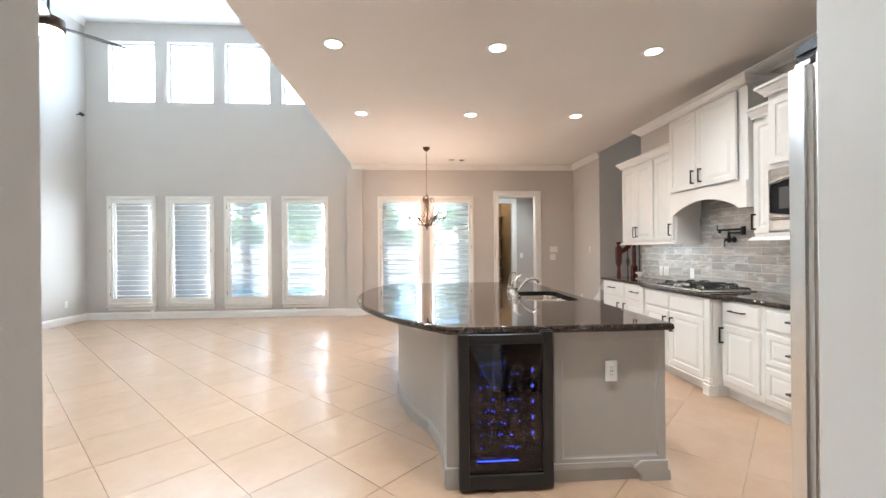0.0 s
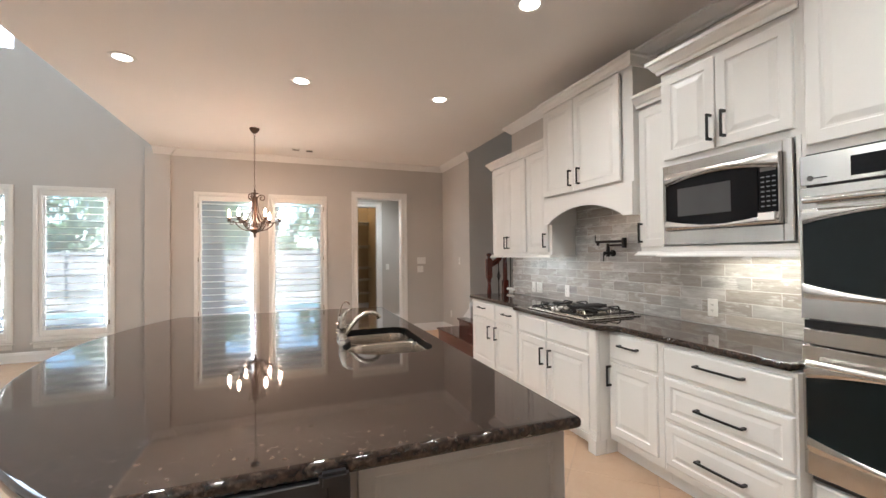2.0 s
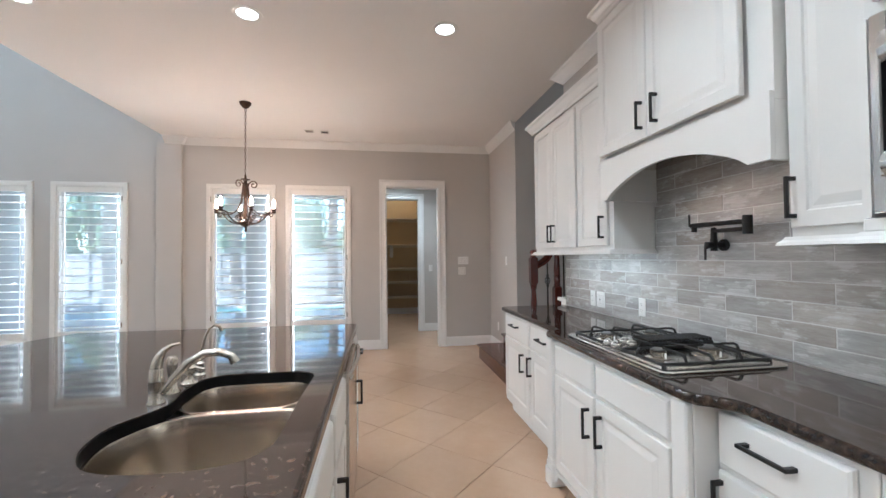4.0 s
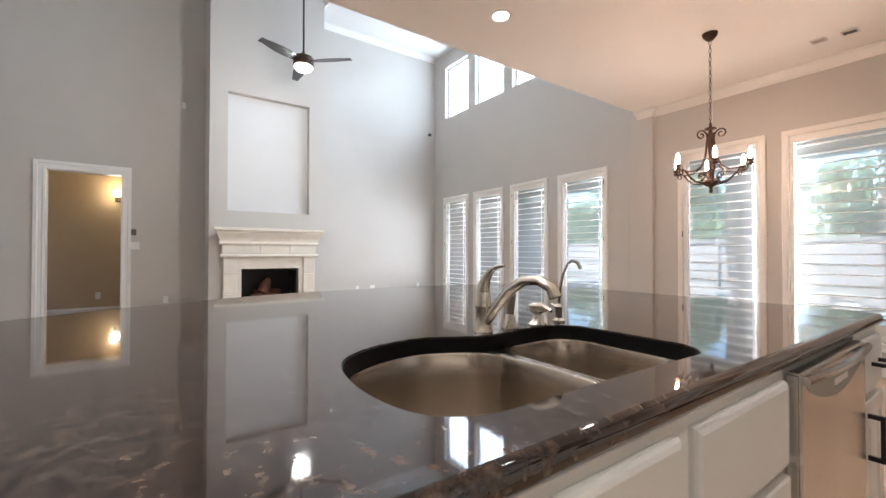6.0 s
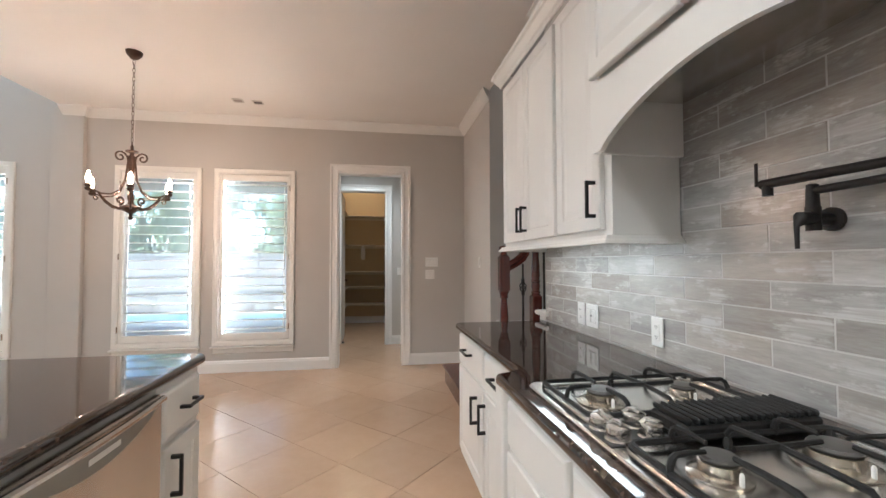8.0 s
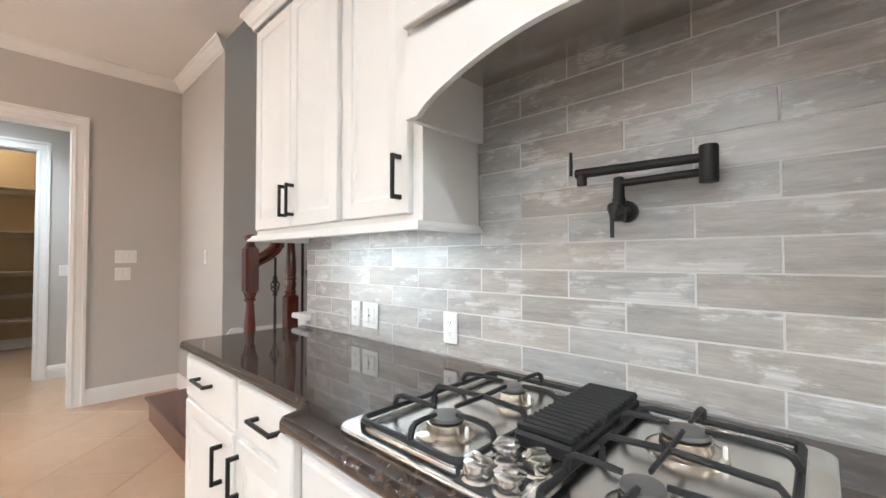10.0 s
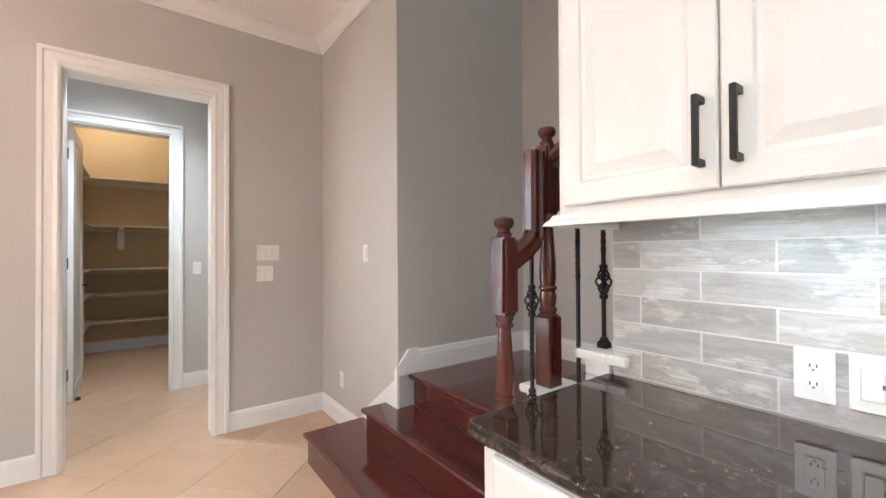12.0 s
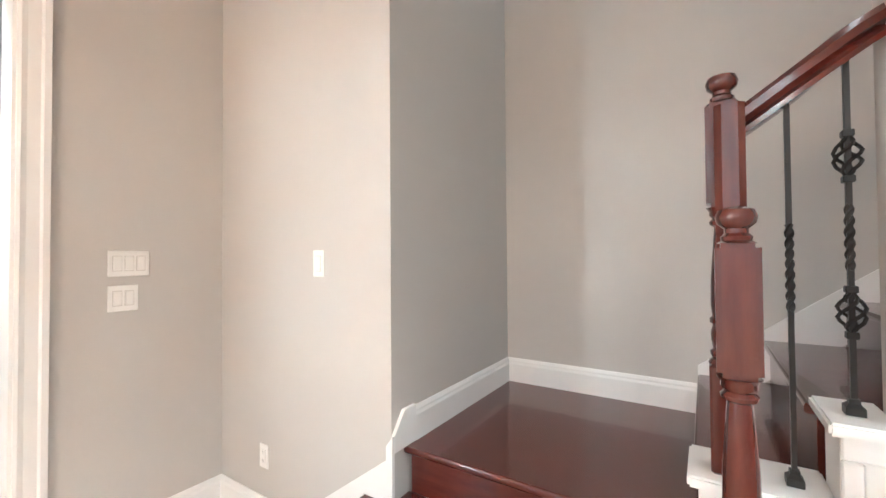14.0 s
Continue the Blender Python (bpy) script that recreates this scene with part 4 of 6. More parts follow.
# wine cooler set into the island end
wc = thing("wine_cooler", (0.542, 2.535, 0), "black glass-door wine cooler glowing blue inside", "wine cooler")
part("cabinet", box(0.0, 0.525, 0.045, 0.078, 0.02, 0.865, 0.004), M_PLASTIC_BLACK, wc)
dr = bmesh.new()
for q in ((0.0, 0.055, 0.02, 0.875), (0.47, 0.525, 0.02, 0.875), (0.055, 0.47, 0.02, 0.10), (0.055, 0.47, 0.82, 0.875)):
    box(q[0], q[1], 0.0, 0.042, q[2], q[3], 0.003, dr)
wdoor = part("door", dr, M_PLASTIC_BLACK, wc)
part("pane", box(0.056, 0.469, 0.012, 0.016, 0.101, 0.819), glass("smoked_glass", (0.20, 0.20, 0.25)), wdoor, "dark tinted glass")
part("hinge_cap", box(0.45, 0.522, -0.012, 0.03, 0.86, 0.895, 0.008, seg=2), M_PLASTIC_BLACK, wc)
part("back_panel", box(0.056, 0.469, 0.040, 0.044, 0.101, 0.819), M_COOLER, wc)
random.seed(5)
for i, z in enumerate((0.235, 0.31, 0.375, 0.44, 0.505, 0.57, 0.64, 0.70)):
    rk = part("rack", tube([(0.095 + 0.014 * k, 0.034, z + 0.007 * math.sin(k * 1.25 + i)) for k in range(20)], 0.0016, 5), M_STEEL, wc, "wavy wire bottle rack")
    if i % 2:
        part("shelf_edge", box(0.092, 0.40, 0.035, 0.038, z - 0.024, z - 0.021), M_STEEL, rk)
    for k in range(6):
        x = 0.115 + 0.225 * random.random()
        zz = z + 0.014 * (random.random() - 0.4)
        part("light", box(x, x + 0.005, 0.026, 0.030, zz, zz + 0.004), M_BLUE, rk, "blue cooler light")
for k in range(5):
    part("light", merge(None, box(-0.0035, 0.0035, 0.026, 0.030, -0.010, 0.010, 0.002), pose(0.415, 0, 0.315 + 0.088 * k, 0, 12, 0)), M_BLUE, wc, "blue cooler light")
part("light", box(0.10, 0.33, 0.027, 0.030, 0.163, 0.169), M_BLUE, wc, "blue light bar")
part("thermometer_display", box(0.225, 0.285, 0.030, 0.034, 0.775, 0.787), M_SLOT, wc)


M_GAP = material("plate_gap", (0.60, 0.58, 0.54), 0.5, vary=0.05, scale=8, fine=60, bump=0)


def socket(at, rz, label, kind="socket", gangs=1, group="sockets and switches"):
    w = 0.072 + 0.046 * (gangs - 1)
    s = thing("wall_socket" if kind == "socket" else "light_switch", at, label, "electric socket" if kind == "socket" else "light switch", group, rz)
    part("plate", box(-w / 2, w / 2, -0.006, -0.0005, -0.060, 0.060, 0.003), M_PLATE, s)
    for g in range(gangs):
        cx = (g - (gangs - 1) / 2) * 0.046
        if kind == "socket":
            part("face", box(cx - 0.017, cx + 0.017, -0.009, -0.0062, -0.034, 0.034, 0.002), M_PLATE, s)
            for z in (-0.02, 0.02):
                bm = bmesh.new()
                for dx in (-0.006, 0.006):
                    box(cx + dx - 0.0013, cx + dx + 0.0013, -0.0096, -0.0088, z - 0.002, z + 0.006, bm=bm)
                box(cx - 0.002, cx + 0.002, -0.0096, -0.0088, z - 0.009, z - 0.005, bm=bm)
                part("slots", bm, M_SLOT, s)
        else:
            part("surround", box(cx - 0.0185, cx + 0.0185, -0.0068, -0.0058, -0.0355, 0.0355), M_GAP, s)
            part("rocker", box(cx - 0.016, cx + 0.016, -0.0105, -0.0062, -0.033, 0.033, 0.003), M_PLATE, s)
    return s


def charger_ports(s):
    bm = box(-0.009, -0.004, -0.0098, -0.0088, -0.005, 0.005)
    box(0.004, 0.009, -0.0098, -0.0088, -0.005, 0.005, bm=bm)
    part("charging_port", bm, M_SLOT, s)


charger_ports(socket((1.428, 2.600, 0.638), 0, "white socket with charging ports on the grey island end"))
socket((EAST - 0.010, 5.653, 1.025), -90, "white double socket on the tiled splashback")
charger_ports(socket((EAST - 0.010, 5.537, 1.025), -90, "white two-gang switch on the tiled splashback", "switch", 2))
socket((EAST - 0.010, 5.03, 1.025), -90, "white double socket on the tiled splashback")
socket((EAST - 0.010, 3.464, 1.038), -90, "white double socket on the tiled splashback")
socket((3.222, FAR, 1.316), 0, "white three-gang switch plate on the greige wall", "switch", 3)
socket((3.200, FAR, 1.155), 0, "white two-gang switch plate on the greige wall", "switch", 2)
socket((EAST, 7.95, 1.31), -90, "white single light switch on the wall by the stair", "switch")
socket((EAST, 8.36, 0.345), -90, "white low wall socket")
socket((2.88, 10.12, 1.17), 0, "white light switch in the back hall", "switch")
socket((WEST, 6.75, 0.37), 90, "white low wall socket")
socket((WEST, 7.10, 0.37), 90, "white low double socket plate", "switch", 2)
socket((WEST, 8.28, 0.37), 90, "white low wall socket")
socket((WEST, 2.90, 1.25), 90, "white light switch beside the hall opening", "switch", 2)
socket((WEST, 3.32, 0.35), 90, "white low wall socket")
socket((-7.6, 2.3, 0.35), 90, "white low wall socket")
for x in (-4.95, -2.18):
    socket((x, FAR - 0.016, 0.115), 0, "white socket plate on the baseboard")

# ---- cabinets along the kitchen wall, local x runs along -y ----
XR, XB = 3.035, 2.945
front_unit("base_cabinet", 5.50, 6.115, XR, "white base cabinet with a drawer over a raised-panel door", [
    ("flat", 0.040, 0.60, 0.685, 0.862, (0.31, 0.795, 0.16, False)), ("door", 0.040, 0.60, 0.15, 0.668, (0.495, 0.535, 0.145, True))], -90, 0.62)
front_unit("base_cabinet", 4.955, 5.497, XR, "white base cabinet with a drawer over a raised-panel door", [
    ("flat", 0.018, 0.515, 0.685, 0.862, (0.275, 0.785, 0.17, False)), ("door", 0.018, 0.515, 0.15, 0.668, (0.038, 0.548, 0.145, True))], -90, 0.62)
rc = front_unit("cooktop_cabinet", 3.80, 4.953, XB, "white bowed-out cabinet under the cooktop", [
    ("flat", 0.10, 0.53, 0.70, 0.85, None), ("flat", 0.555, 1.055, 0.70, 0.85, None), ("door", 0.10, 0.53, 0.13, 0.68, (0.492, 0.545, 0.15, True)), ("door", 0.555, 1.055, 0.13, 0.68, (0.606, 0.548, 0.15, True))], -90, 0.71)
for x0 in (0.003, 1.075):
    part("corner_post", box(x0, x0 + 0.075, -0.010, 0.020, 0.16, 0.872, 0.006), M_CAB, rc)
    pl = bmesh.new()
    for k, (o, z0, z1) in enumerate(((0.0, 0.135, 0.16), (0.006, 0.10, 0.135), (0.014, 0.0, 0.10))):
        box(x0 - o * 0.2, x0 + 0.075 + o * 0.2, -0.010 - o, 0.072, z0, z1, 0.003, pl)
    part("plinth", pl, M_CAB, rc)
br = bmesh.new()
ring = [(0.078, 0.11), (0.078, 0.03), (0.11, 0.05), (0.125, 0.085), (0.18, 0.095), (0.97, 0.095), (1.03, 0.085), (1.045, 0.05), (1.075, 0.03), (1.075, 0.11)]
f = [br.verts.new((x, 0.0, z)) for x, z in ring]
b = [br.verts.new((x, 0.018, z)) for x, z in ring]
br.faces.new(f)
br.faces.new(b)
for i in range(len(ring)):
    br.faces.new((f[i], f[(i + 1) % len(ring)], b[(i + 1) % len(ring)], b[i]))
part("apron", br, M_CAB, rc)
front_unit("base_cabinet", 3.352, 3.797, XR, "white base cabinet with a drawer over a raised-panel door", [
    ("flat", 0.012, 0.405, 0.675, 0.855, (0.197, 0.787, 0.16, False)), ("door", 0.012, 0.405, 0.155, 0.655, (0.028, 0.558, 0.145, True))], -90, 0.62)
front_unit("drawer_cabinet", 2.652, 3.349, XR, "white cabinet of three wide drawers", [
    ("flat", 0.012, 0.685, 0.690, 0.850, (0.355, 0.788, 0.262, False)), ("wide", 0.012, 0.685, 0.418, 0.668, (0.355, 0.543, 0.262, False)), ("wide", 0.012, 0.685, 0.145, 0.398, (0.355, 0.264, 0.262, False))], -90, 0.62)
ctop = [(3.648, 2.66), (3.025, 2.66), (3.025, 3.67), (3.015, 3.70), (2.975, 3.745), (2.945, 3.765), (2.93, 3.80), (2.93, 4.925), (2.94, 4.945), (2.985, 4.960), (3.02, 4.985), (3.025, 5.02), (3.025, 6.14), (3.05, 6.165), (3.648, 6.165)]
tagged(part("worktop", plate(ctop, [], 0.876, 0.915, 0.015), M_GRANITE, smooth=True), "polished dark granite worktop along the kitchen wall", "worktop")


def cornice(parent, w, d, z, flare=0.055, h=0.09, left=True, right=True):
    bm = bmesh.new()
    pr = ((0, 0), (0.008, 0), (0.012, 0.018), (0.022, 0.026), (flare - 0.012, h - 0.03), (flare, h - 0.022), (flare, h), (0, h))
    prism([(q, zz + z) for q, zz in pr], (0, 0.0, 0), (w, 0.0, 0), (0, -1, 0), 1 if left else 0, 1 if right else 0, bm)
    if left:
        prism([(q, zz + z) for q, zz in pr], (0, d, 0), (0, 0, 0), (-1, 0, 0), 0, 1, bm)
    if right:
        prism([(q, zz + z) for q, zz in pr], (w, 0, 0), (w, d, 0), (1, 0, 0), 1, 0, bm)
    return part("crown", bm, M_CAB, parent)


def light_rail(parent, w, d, z, left=True, right=True):
    bm = bmesh.new()
    pr = ((0, 0.03), (0.004, 0.03), (0.010, 0.018), (0.020, 0.010), (0.024, 0.0), (-0.018, 0.0), (-0.018, 0.03))
    prism([(q, zz + z) for q, zz in pr], (0, 0, 0), (w, 0, 0), (0, -1, 0), 1 if left else 0, 1 if right else 0, bm)
    if left:
        prism([(q, zz + z) for q, zz in pr], (0, d, 0), (0, 0, 0), (-1, 0, 0), 0, 1, bm)
    if right:
        prism([(q, zz + z) for q, zz in pr], (w, 0, 0), (w, d, 0), (1, 0, 0), 1, 0, bm)
    return part("light_rail", bm, M_CAB, parent)


XU = 3.345
DEEP = EAST - 0.012 - XU
uc = thing("wall_cabinet", (XU, 6.135, 0), "white three-door wall cabinet with crown moulding", "wall cabinet", "wall cabinets", -90)
part("body", box(0, 1.245, 0.021, DEEP, 1.41, 2.49, 0.002), M_CAB, uc)
for x0, x1, hx in ((0.025, 0.399, 0.370), (0.403, 0.79, 0.436), (0.83, 1.20, 1.163)):
    d = part("door", panel(x1 - x0, 1.03, 0.0195, at=(x0, 0, 1.435)), M_CAB, uc)
    pull(d, hx, 1.553, 0.145)
cornice(uc, 1.245, DEEP, 2.485, right=False)
light_rail(uc, 1.245, DEEP, 1.38)
part("light_strip", box(0.15, 1.1, 0.11, 0.14, 1.400, 1.409), M_STRIP, uc, "glowing under-cabinet light")

XH = 3.29
hd = thing("range_hood", (XH, 4.888, 0), "white cabinet hood with an arched valance over the cooktop", "range hood", rz=-90)
DH = EAST - 0.012 - XH
part("body", box(0, 1.088, 0.021, DH, 1.92, 2.82, 0.002), M_CAB, hd)
val = bmesh.new()
ring = [(0.0, 1.95), (0.0, 1.705), (0.03, 1.705)] + [(0.05 + 0.945 * i / 28, 1.705 + 0.130 * math.sin(math.pi * i / 28) ** 0.75) for i in range(29)] + [(1.03, 1.705), (1.088, 1.705), (1.088, 1.95)]
f = [val.verts.new((x, 0.0, z)) for x, z in ring]
b = [val.verts.new((x, 0.0195, z)) for x, z in ring]
val.faces.new(f)
val.faces.new(b)
for i in range(len(ring)):
    val.faces.new((f[i], f[(i + 1) % len(ring)], b[(i + 1) % len(ring)], b[i]))
part("valance", val, M_CAB, hd, "arched white valance")
for x0 in (0.0, 1.068):
    part("side_panel", box(x0, x0 + 0.02, 0.021, DH, 1.705, 1.919), M_CAB, hd)
for x0, x1, hx in ((0.012, 0.453, 0.423), (0.461, 0.99, 0.537)):
    d = part("door", panel(x1 - x0, 0.82, 0.022, at=(x0, -0.022, 1.97)), M_CAB, hd)
    h = pull(d, hx, 2.09, 0.145)
    h.location = (0, -0.022, 0)
part("liner", box(0.03, 1.058, 0.05, DH - 0.01, 1.90, 1.919), M_STEEL, hd, "steel hood liner")
cornice(hd, 1.088, DH, 2.81, 0.05, 0.085)

nc = thing("wall_cabinet", (XU, 3.798, 0), "narrow white wall cabinet with one door", "wall cabinet", "wall cabinets", -90)
part("body", box(0, 0.36, 0.021, DEEP, 1.43, 2.49, 0.002), M_CAB, nc)
d = part("door", panel(0.325, 1.0, 0.0195, at=(0.012, 0, 1.46)), M_CAB, nc)
pull(d, 0.030, 1.565, 0.145)
cornice(nc, 0.36, DEEP, 2.485, right=False, left=False)
light_rail(nc, 0.36, DEEP, 1.40, right=False)

XM = 3.145
DM = EAST - 0.012 - XM
mc = thing("microwave_cabinet", (XM, 3.433, 0), "white deep wall cabinet above the built-in microwave", "wall cabinet", "wall cabinets", -90)
part("body", box(0, 0.765, 0.021, DM, 1.962, 2.56, 0.002), M_CAB, mc)
part("shelf", box(0, 0.765, 0.0, DM, 1.425, 1.458, 0.003), M_CAB, mc)
for x0 in (0.0, 0.745):
    part("side_panel", box(x0, x0 + 0.02, 0.0, DM, 1.459, 1.961), M_CAB, mc)
for x0, x1, hx in ((0.03, 0.360, 0.340), (0.366, 0.735, 0.418)):
    d = part("door", panel(x1 - x0, 0.52, 0.0195, at=(x0, 0, 2.000)), M_CAB, mc)
    pull(d, hx, 2.12, 0.150)
cornice(mc, 0.765, DM, 2.555, right=False)
light_rail(mc, 0.765, DM, 1.395, right=False)

mw = thing("microwave", (XM - 0.012, 3.402, 0), "stainless steel built-in microwave with a bowed black door", "microwave", rz=-90)
tr = bmesh.new()
for q in ((0.0, 0.034, 1.468, 1.958), (0.664, 0.706, 1.468, 1.958), (0.034, 0.664, 1.468, 1.552), (0.034, 0.664, 1.900, 1.958)):
    box(q[0], q[1], 0.0, 0.02, q[2], q[3], 0.003, tr)
part("trim_kit", tr, M_STEEL, mw, "brushed steel trim frame")
part("body", box(0.036, 0.662, 0.012, 0.30, 1.554, 1.898), M_PLASTIC_BLACK, mw)
dm = part("door", box(0.038, 0.560, -0.016, 0.011, 1.556, 1.896, 0.004), M_GLOSS_BLACK, mw, "glossy black microwave door")
part("window", box(0.115, 0.43, -0.0185, -0.0165, 1.635, 1.800, 0.001), material("microwave_screen", (0.07, 0.07, 0.072), 0.25, vary=0.05, scale=5, fine=300, bump=0), dm)


def bow(z_flat, z_mid, x0, x1, rise, front=-0.022, bulge=0.012):
    """A steel band with one straight and one bowed edge, rounded outwards over its height."""
    bm = bmesh.new()
    n, rows = 18, []
    for i in range(n + 1):
        f = i / n
        edge = z_mid + rise * (1 - (2 * f - 1) ** 2)
        line = [(0.0, -0.004)] + [(k / 5, front - bulge * math.sin(math.pi * (0.08 + 0.84 * k / 5))) for k in range(6)] + [(1.0, -0.004)]
        rows.append([bm.verts.new((x0 + (x1 - x0) * f, y, z_flat + (edge - z_flat) * k)) for k, y in line])
    for p, q in zip(rows, rows[1:]):
        for k in range(len(p) - 1):
            bm.faces.new((p[k], p[k + 1], q[k + 1], q[k]))
    bm.faces.new(rows[0])
    bm.faces.new(rows[-1])
    return bm


part("top_band", bow(1.897, 1.822, 0.038, 0.662, 0.040), M_STEEL, mw, "bowed steel band", smooth=True)
part("bottom_band", bow(1.555, 1.612, 0.038, 0.662, -0.036), M_STEEL, mw, "bowed steel band", smooth=True)
ed = bmesh.new()
for q in ((0.034, 0.042, 1.552, 1.900), (0.658, 0.666, 1.552, 1.900)):
    box(q[0], q[1], -0.030, -0.002, q[2], q[3], 0.003, ed)
part("door_edge", ed, M_STEEL, mw, "bright steel door edge")
cp = part("control_panel", box(0.563, 0.657, -0.016, 0.011, 1.556, 1.896, 0.003), M_GLOSS_BLACK, mw)
part("display", box(0.575, 0.645, -0.0178, -0.0165, 1.815, 1.835), M_SLOT, cp)
M_KEY = material("key_legend", (0.16, 0.16, 0.165), 0.5, vary=0.05, scale=8, fine=60, bump=0)
for r in range(7):
    for c in range(3):
        part("key", box(0.577 + c * 0.025, 0.592 + c * 0.025, -0.0172, -0.0162, 1.640 + r * 0.024, 1.646 + r * 0.024), M_KEY, cp)
bt = part("open_button", box(0.570, 0.652, -0.039, -0.0165, 1.568, 1.614, 0.004), M_STEEL, mw, "silver door button in a dark surround")
part("button_face", box(0.575, 0.647, -0.0412, -0.0392, 1.573, 1.609, 0.001), M_PLATE, bt)

# ---- tall oven cabinet ----
XO = 3.12
oc = thing("oven_cabinet", (XO, 2.662, 0), "tall white cabinet that houses the double oven", "oven cabinet", rz=-90)
DO = EAST - 0.012 - XO
ob_ = bmesh.new()
for q in ((0.0, 0.022, 0.10, 2.80), (0.798, 0.82, 0.10, 2.80), (0.022, 0.798, 0.10, 0.395), (0.022, 0.798, 1.86, 2.80)):
    box(q[0], q[1], 0.021, DO, q[2], q[3], bm=ob_)
part("body", ob_, M_CAB, oc)
part("toe_kick", box(0, 0.82, 0.075, DO, 0, 0.099), M_CAB, oc)
d = part("drawer_front", panel(0.77, 0.26, 0.0195, FLAT, at=(0.025, 0, 0.125)), M_CAB, oc)
pull(d, 0.41, 0.255, 0.27, False)
for x0, x1, hx in ((0.025, 0.408, 0.37), (0.412, 0.795, 0.45)):
    d = part("door", panel(x1 - x0, 0.86, 0.0195, at=(x0, 0, 1.90)), M_CAB, oc)
    pull(d, hx, 2.02, 0.145)
cornice(oc, 0.82, DO, 2.795, right=False)
ov = thing("double_oven", (XO - 0.014, 2.650, 0), "stainless steel double wall oven with black glass doors", "oven", rz=-90)
part("body", box(0.012, 0.778, 0.014, 0.5, 0.398, 1.855), M_PLASTIC_BLACK, ov)
ctl = part("control_panel", box(0.0, 0.79, -0.012, 0.0135, 1.712, 1.845, 0.003), M_STEEL, ov)
part("display", box(0.18, 0.56, -0.0135, -0.0125, 1.730, 1.812), M_GLOSS_BLACK, ctl, "black glass touch display")
for k in range(6):
    part("key", box(0.42 + k * 0.022, 0.434 + k * 0.022, -0.0142, -0.0134, 1.752, 1.757), M_KEY, ctl)
part("badge", lathe(((0.0, 0.0), (0.011, 0.0), (0.012, 0.002), (0.009, 0.003), (0.001, 0.003)), 14, None, pose(0.040, -0.0125, 1.742, 90)), M_SLOT, ctl, "small round maker's mark")
part("badge_line", box(0.056, 0.10, -0.0133, -0.0123, 1.739, 1.744), M_SLOT, ctl)


def oven_door(z0, z1, w0, w1, zh):
    bm = bmesh.new()
    for q in ((0.0, 0.79, z0, w0 - 0.012), (0.0, 0.79, w1 + 0.012, z1), (0.0, 0.012, w0 - 0.012, w1 + 0.012), (0.778, 0.79, w0 - 0.012, w1 + 0.012)):
        box(q[0], q[1], -0.022, 0.013, q[2], q[3], 0.002, bm)
    dd = part("oven_door", bm, M_STEEL, ov)
    part("window", box(0.0125, 0.7775, -0.0195, 0.012, w0 - 0.0115, w1 + 0.0115), M_OVEN_GLASS, dd, "black oven glass")
    part("band", bow(w0 - 0.016, w0 + 0.05, 0.0125, 0.7775, -0.048, -0.0215, 0.006), M_STEEL, dd, "bowed steel band", smooth=True)
    part("band", bow(w1 + 0.016, w1 - 0.05, 0.0125, 0.7775, 0.048, -0.0215, 0.006), M_STEEL, dd, "bowed steel band", smooth=True)
    hb = tube([(0.045 + 0.70 * i / 10, -0.072 - 0.012 * math.sin(math.pi * i / 10), zh) for i in range(11)], 0.015, 12)
    for x in (0.075, 0.715):
        tube([(x, -0.022, zh), (x, -0.075, zh)], 0.010, 8, hb)
    part("handle", hb, M_STEEL, dd, "round steel bar handle", smooth=True)


M_OVEN_GLASS = material("oven_glass", (0.008, 0.012, 0.013), 0.06, vary=0.04, scale=3, fine=40, bump=0, spec=0.30)
oven_door(1.120, 1.700, 1.225, 1.590, 1.640)
part("vent", box(0.0, 0.79, 0.0, 0.013, 1.075, 1.112), M_PLASTIC_BLACK, ov)
part("trim_strip", box(0.0, 0.79, -0.010, 0.0135, 1.006, 1.072, 0.003), M_STEEL, ov)
oven_door(0.43, 1.000, 0.545, 0.905, 0.935)

fr = thing("refrigerator", (2.015, 1.168, 0), "stainless steel refrigerator beside the passage", "refrigerator", rz=180)
part("body", box(0.0, 0.90, 0.07, 0.70, 0.02, 1.74, 0.004), M_STEEL, fr)
for x0, x1 in ((0.0, 0.447), (0.453, 0.90)):
    d = part("door", box(x0, x1, 0.0, 0.062, 0.05, 1.735, 0.014, seg=3), M_STEEL, fr, "brushed steel door")
    hx = 0.41 if x0 == 0 else 0.49
    hb = tube([(hx, -0.06, 0.55), (hx, -0.06, 1.50)], 0.013, 10)
    for z in (0.60, 1.45):
        tube([(hx, 0.0, z), (hx, -0.06, z)], 0.010, 8, hb)
    part("handle", hb, M_STEEL, d, smooth=True)
for x0 in (0.02, 0.83):
    part("hinge_cover", box(x0, x0 + 0.06, 0.01, 0.12, 1.742, 1.775, 0.008, seg=2), M_PLASTIC_BLACK, fr, "dark hinge cover")

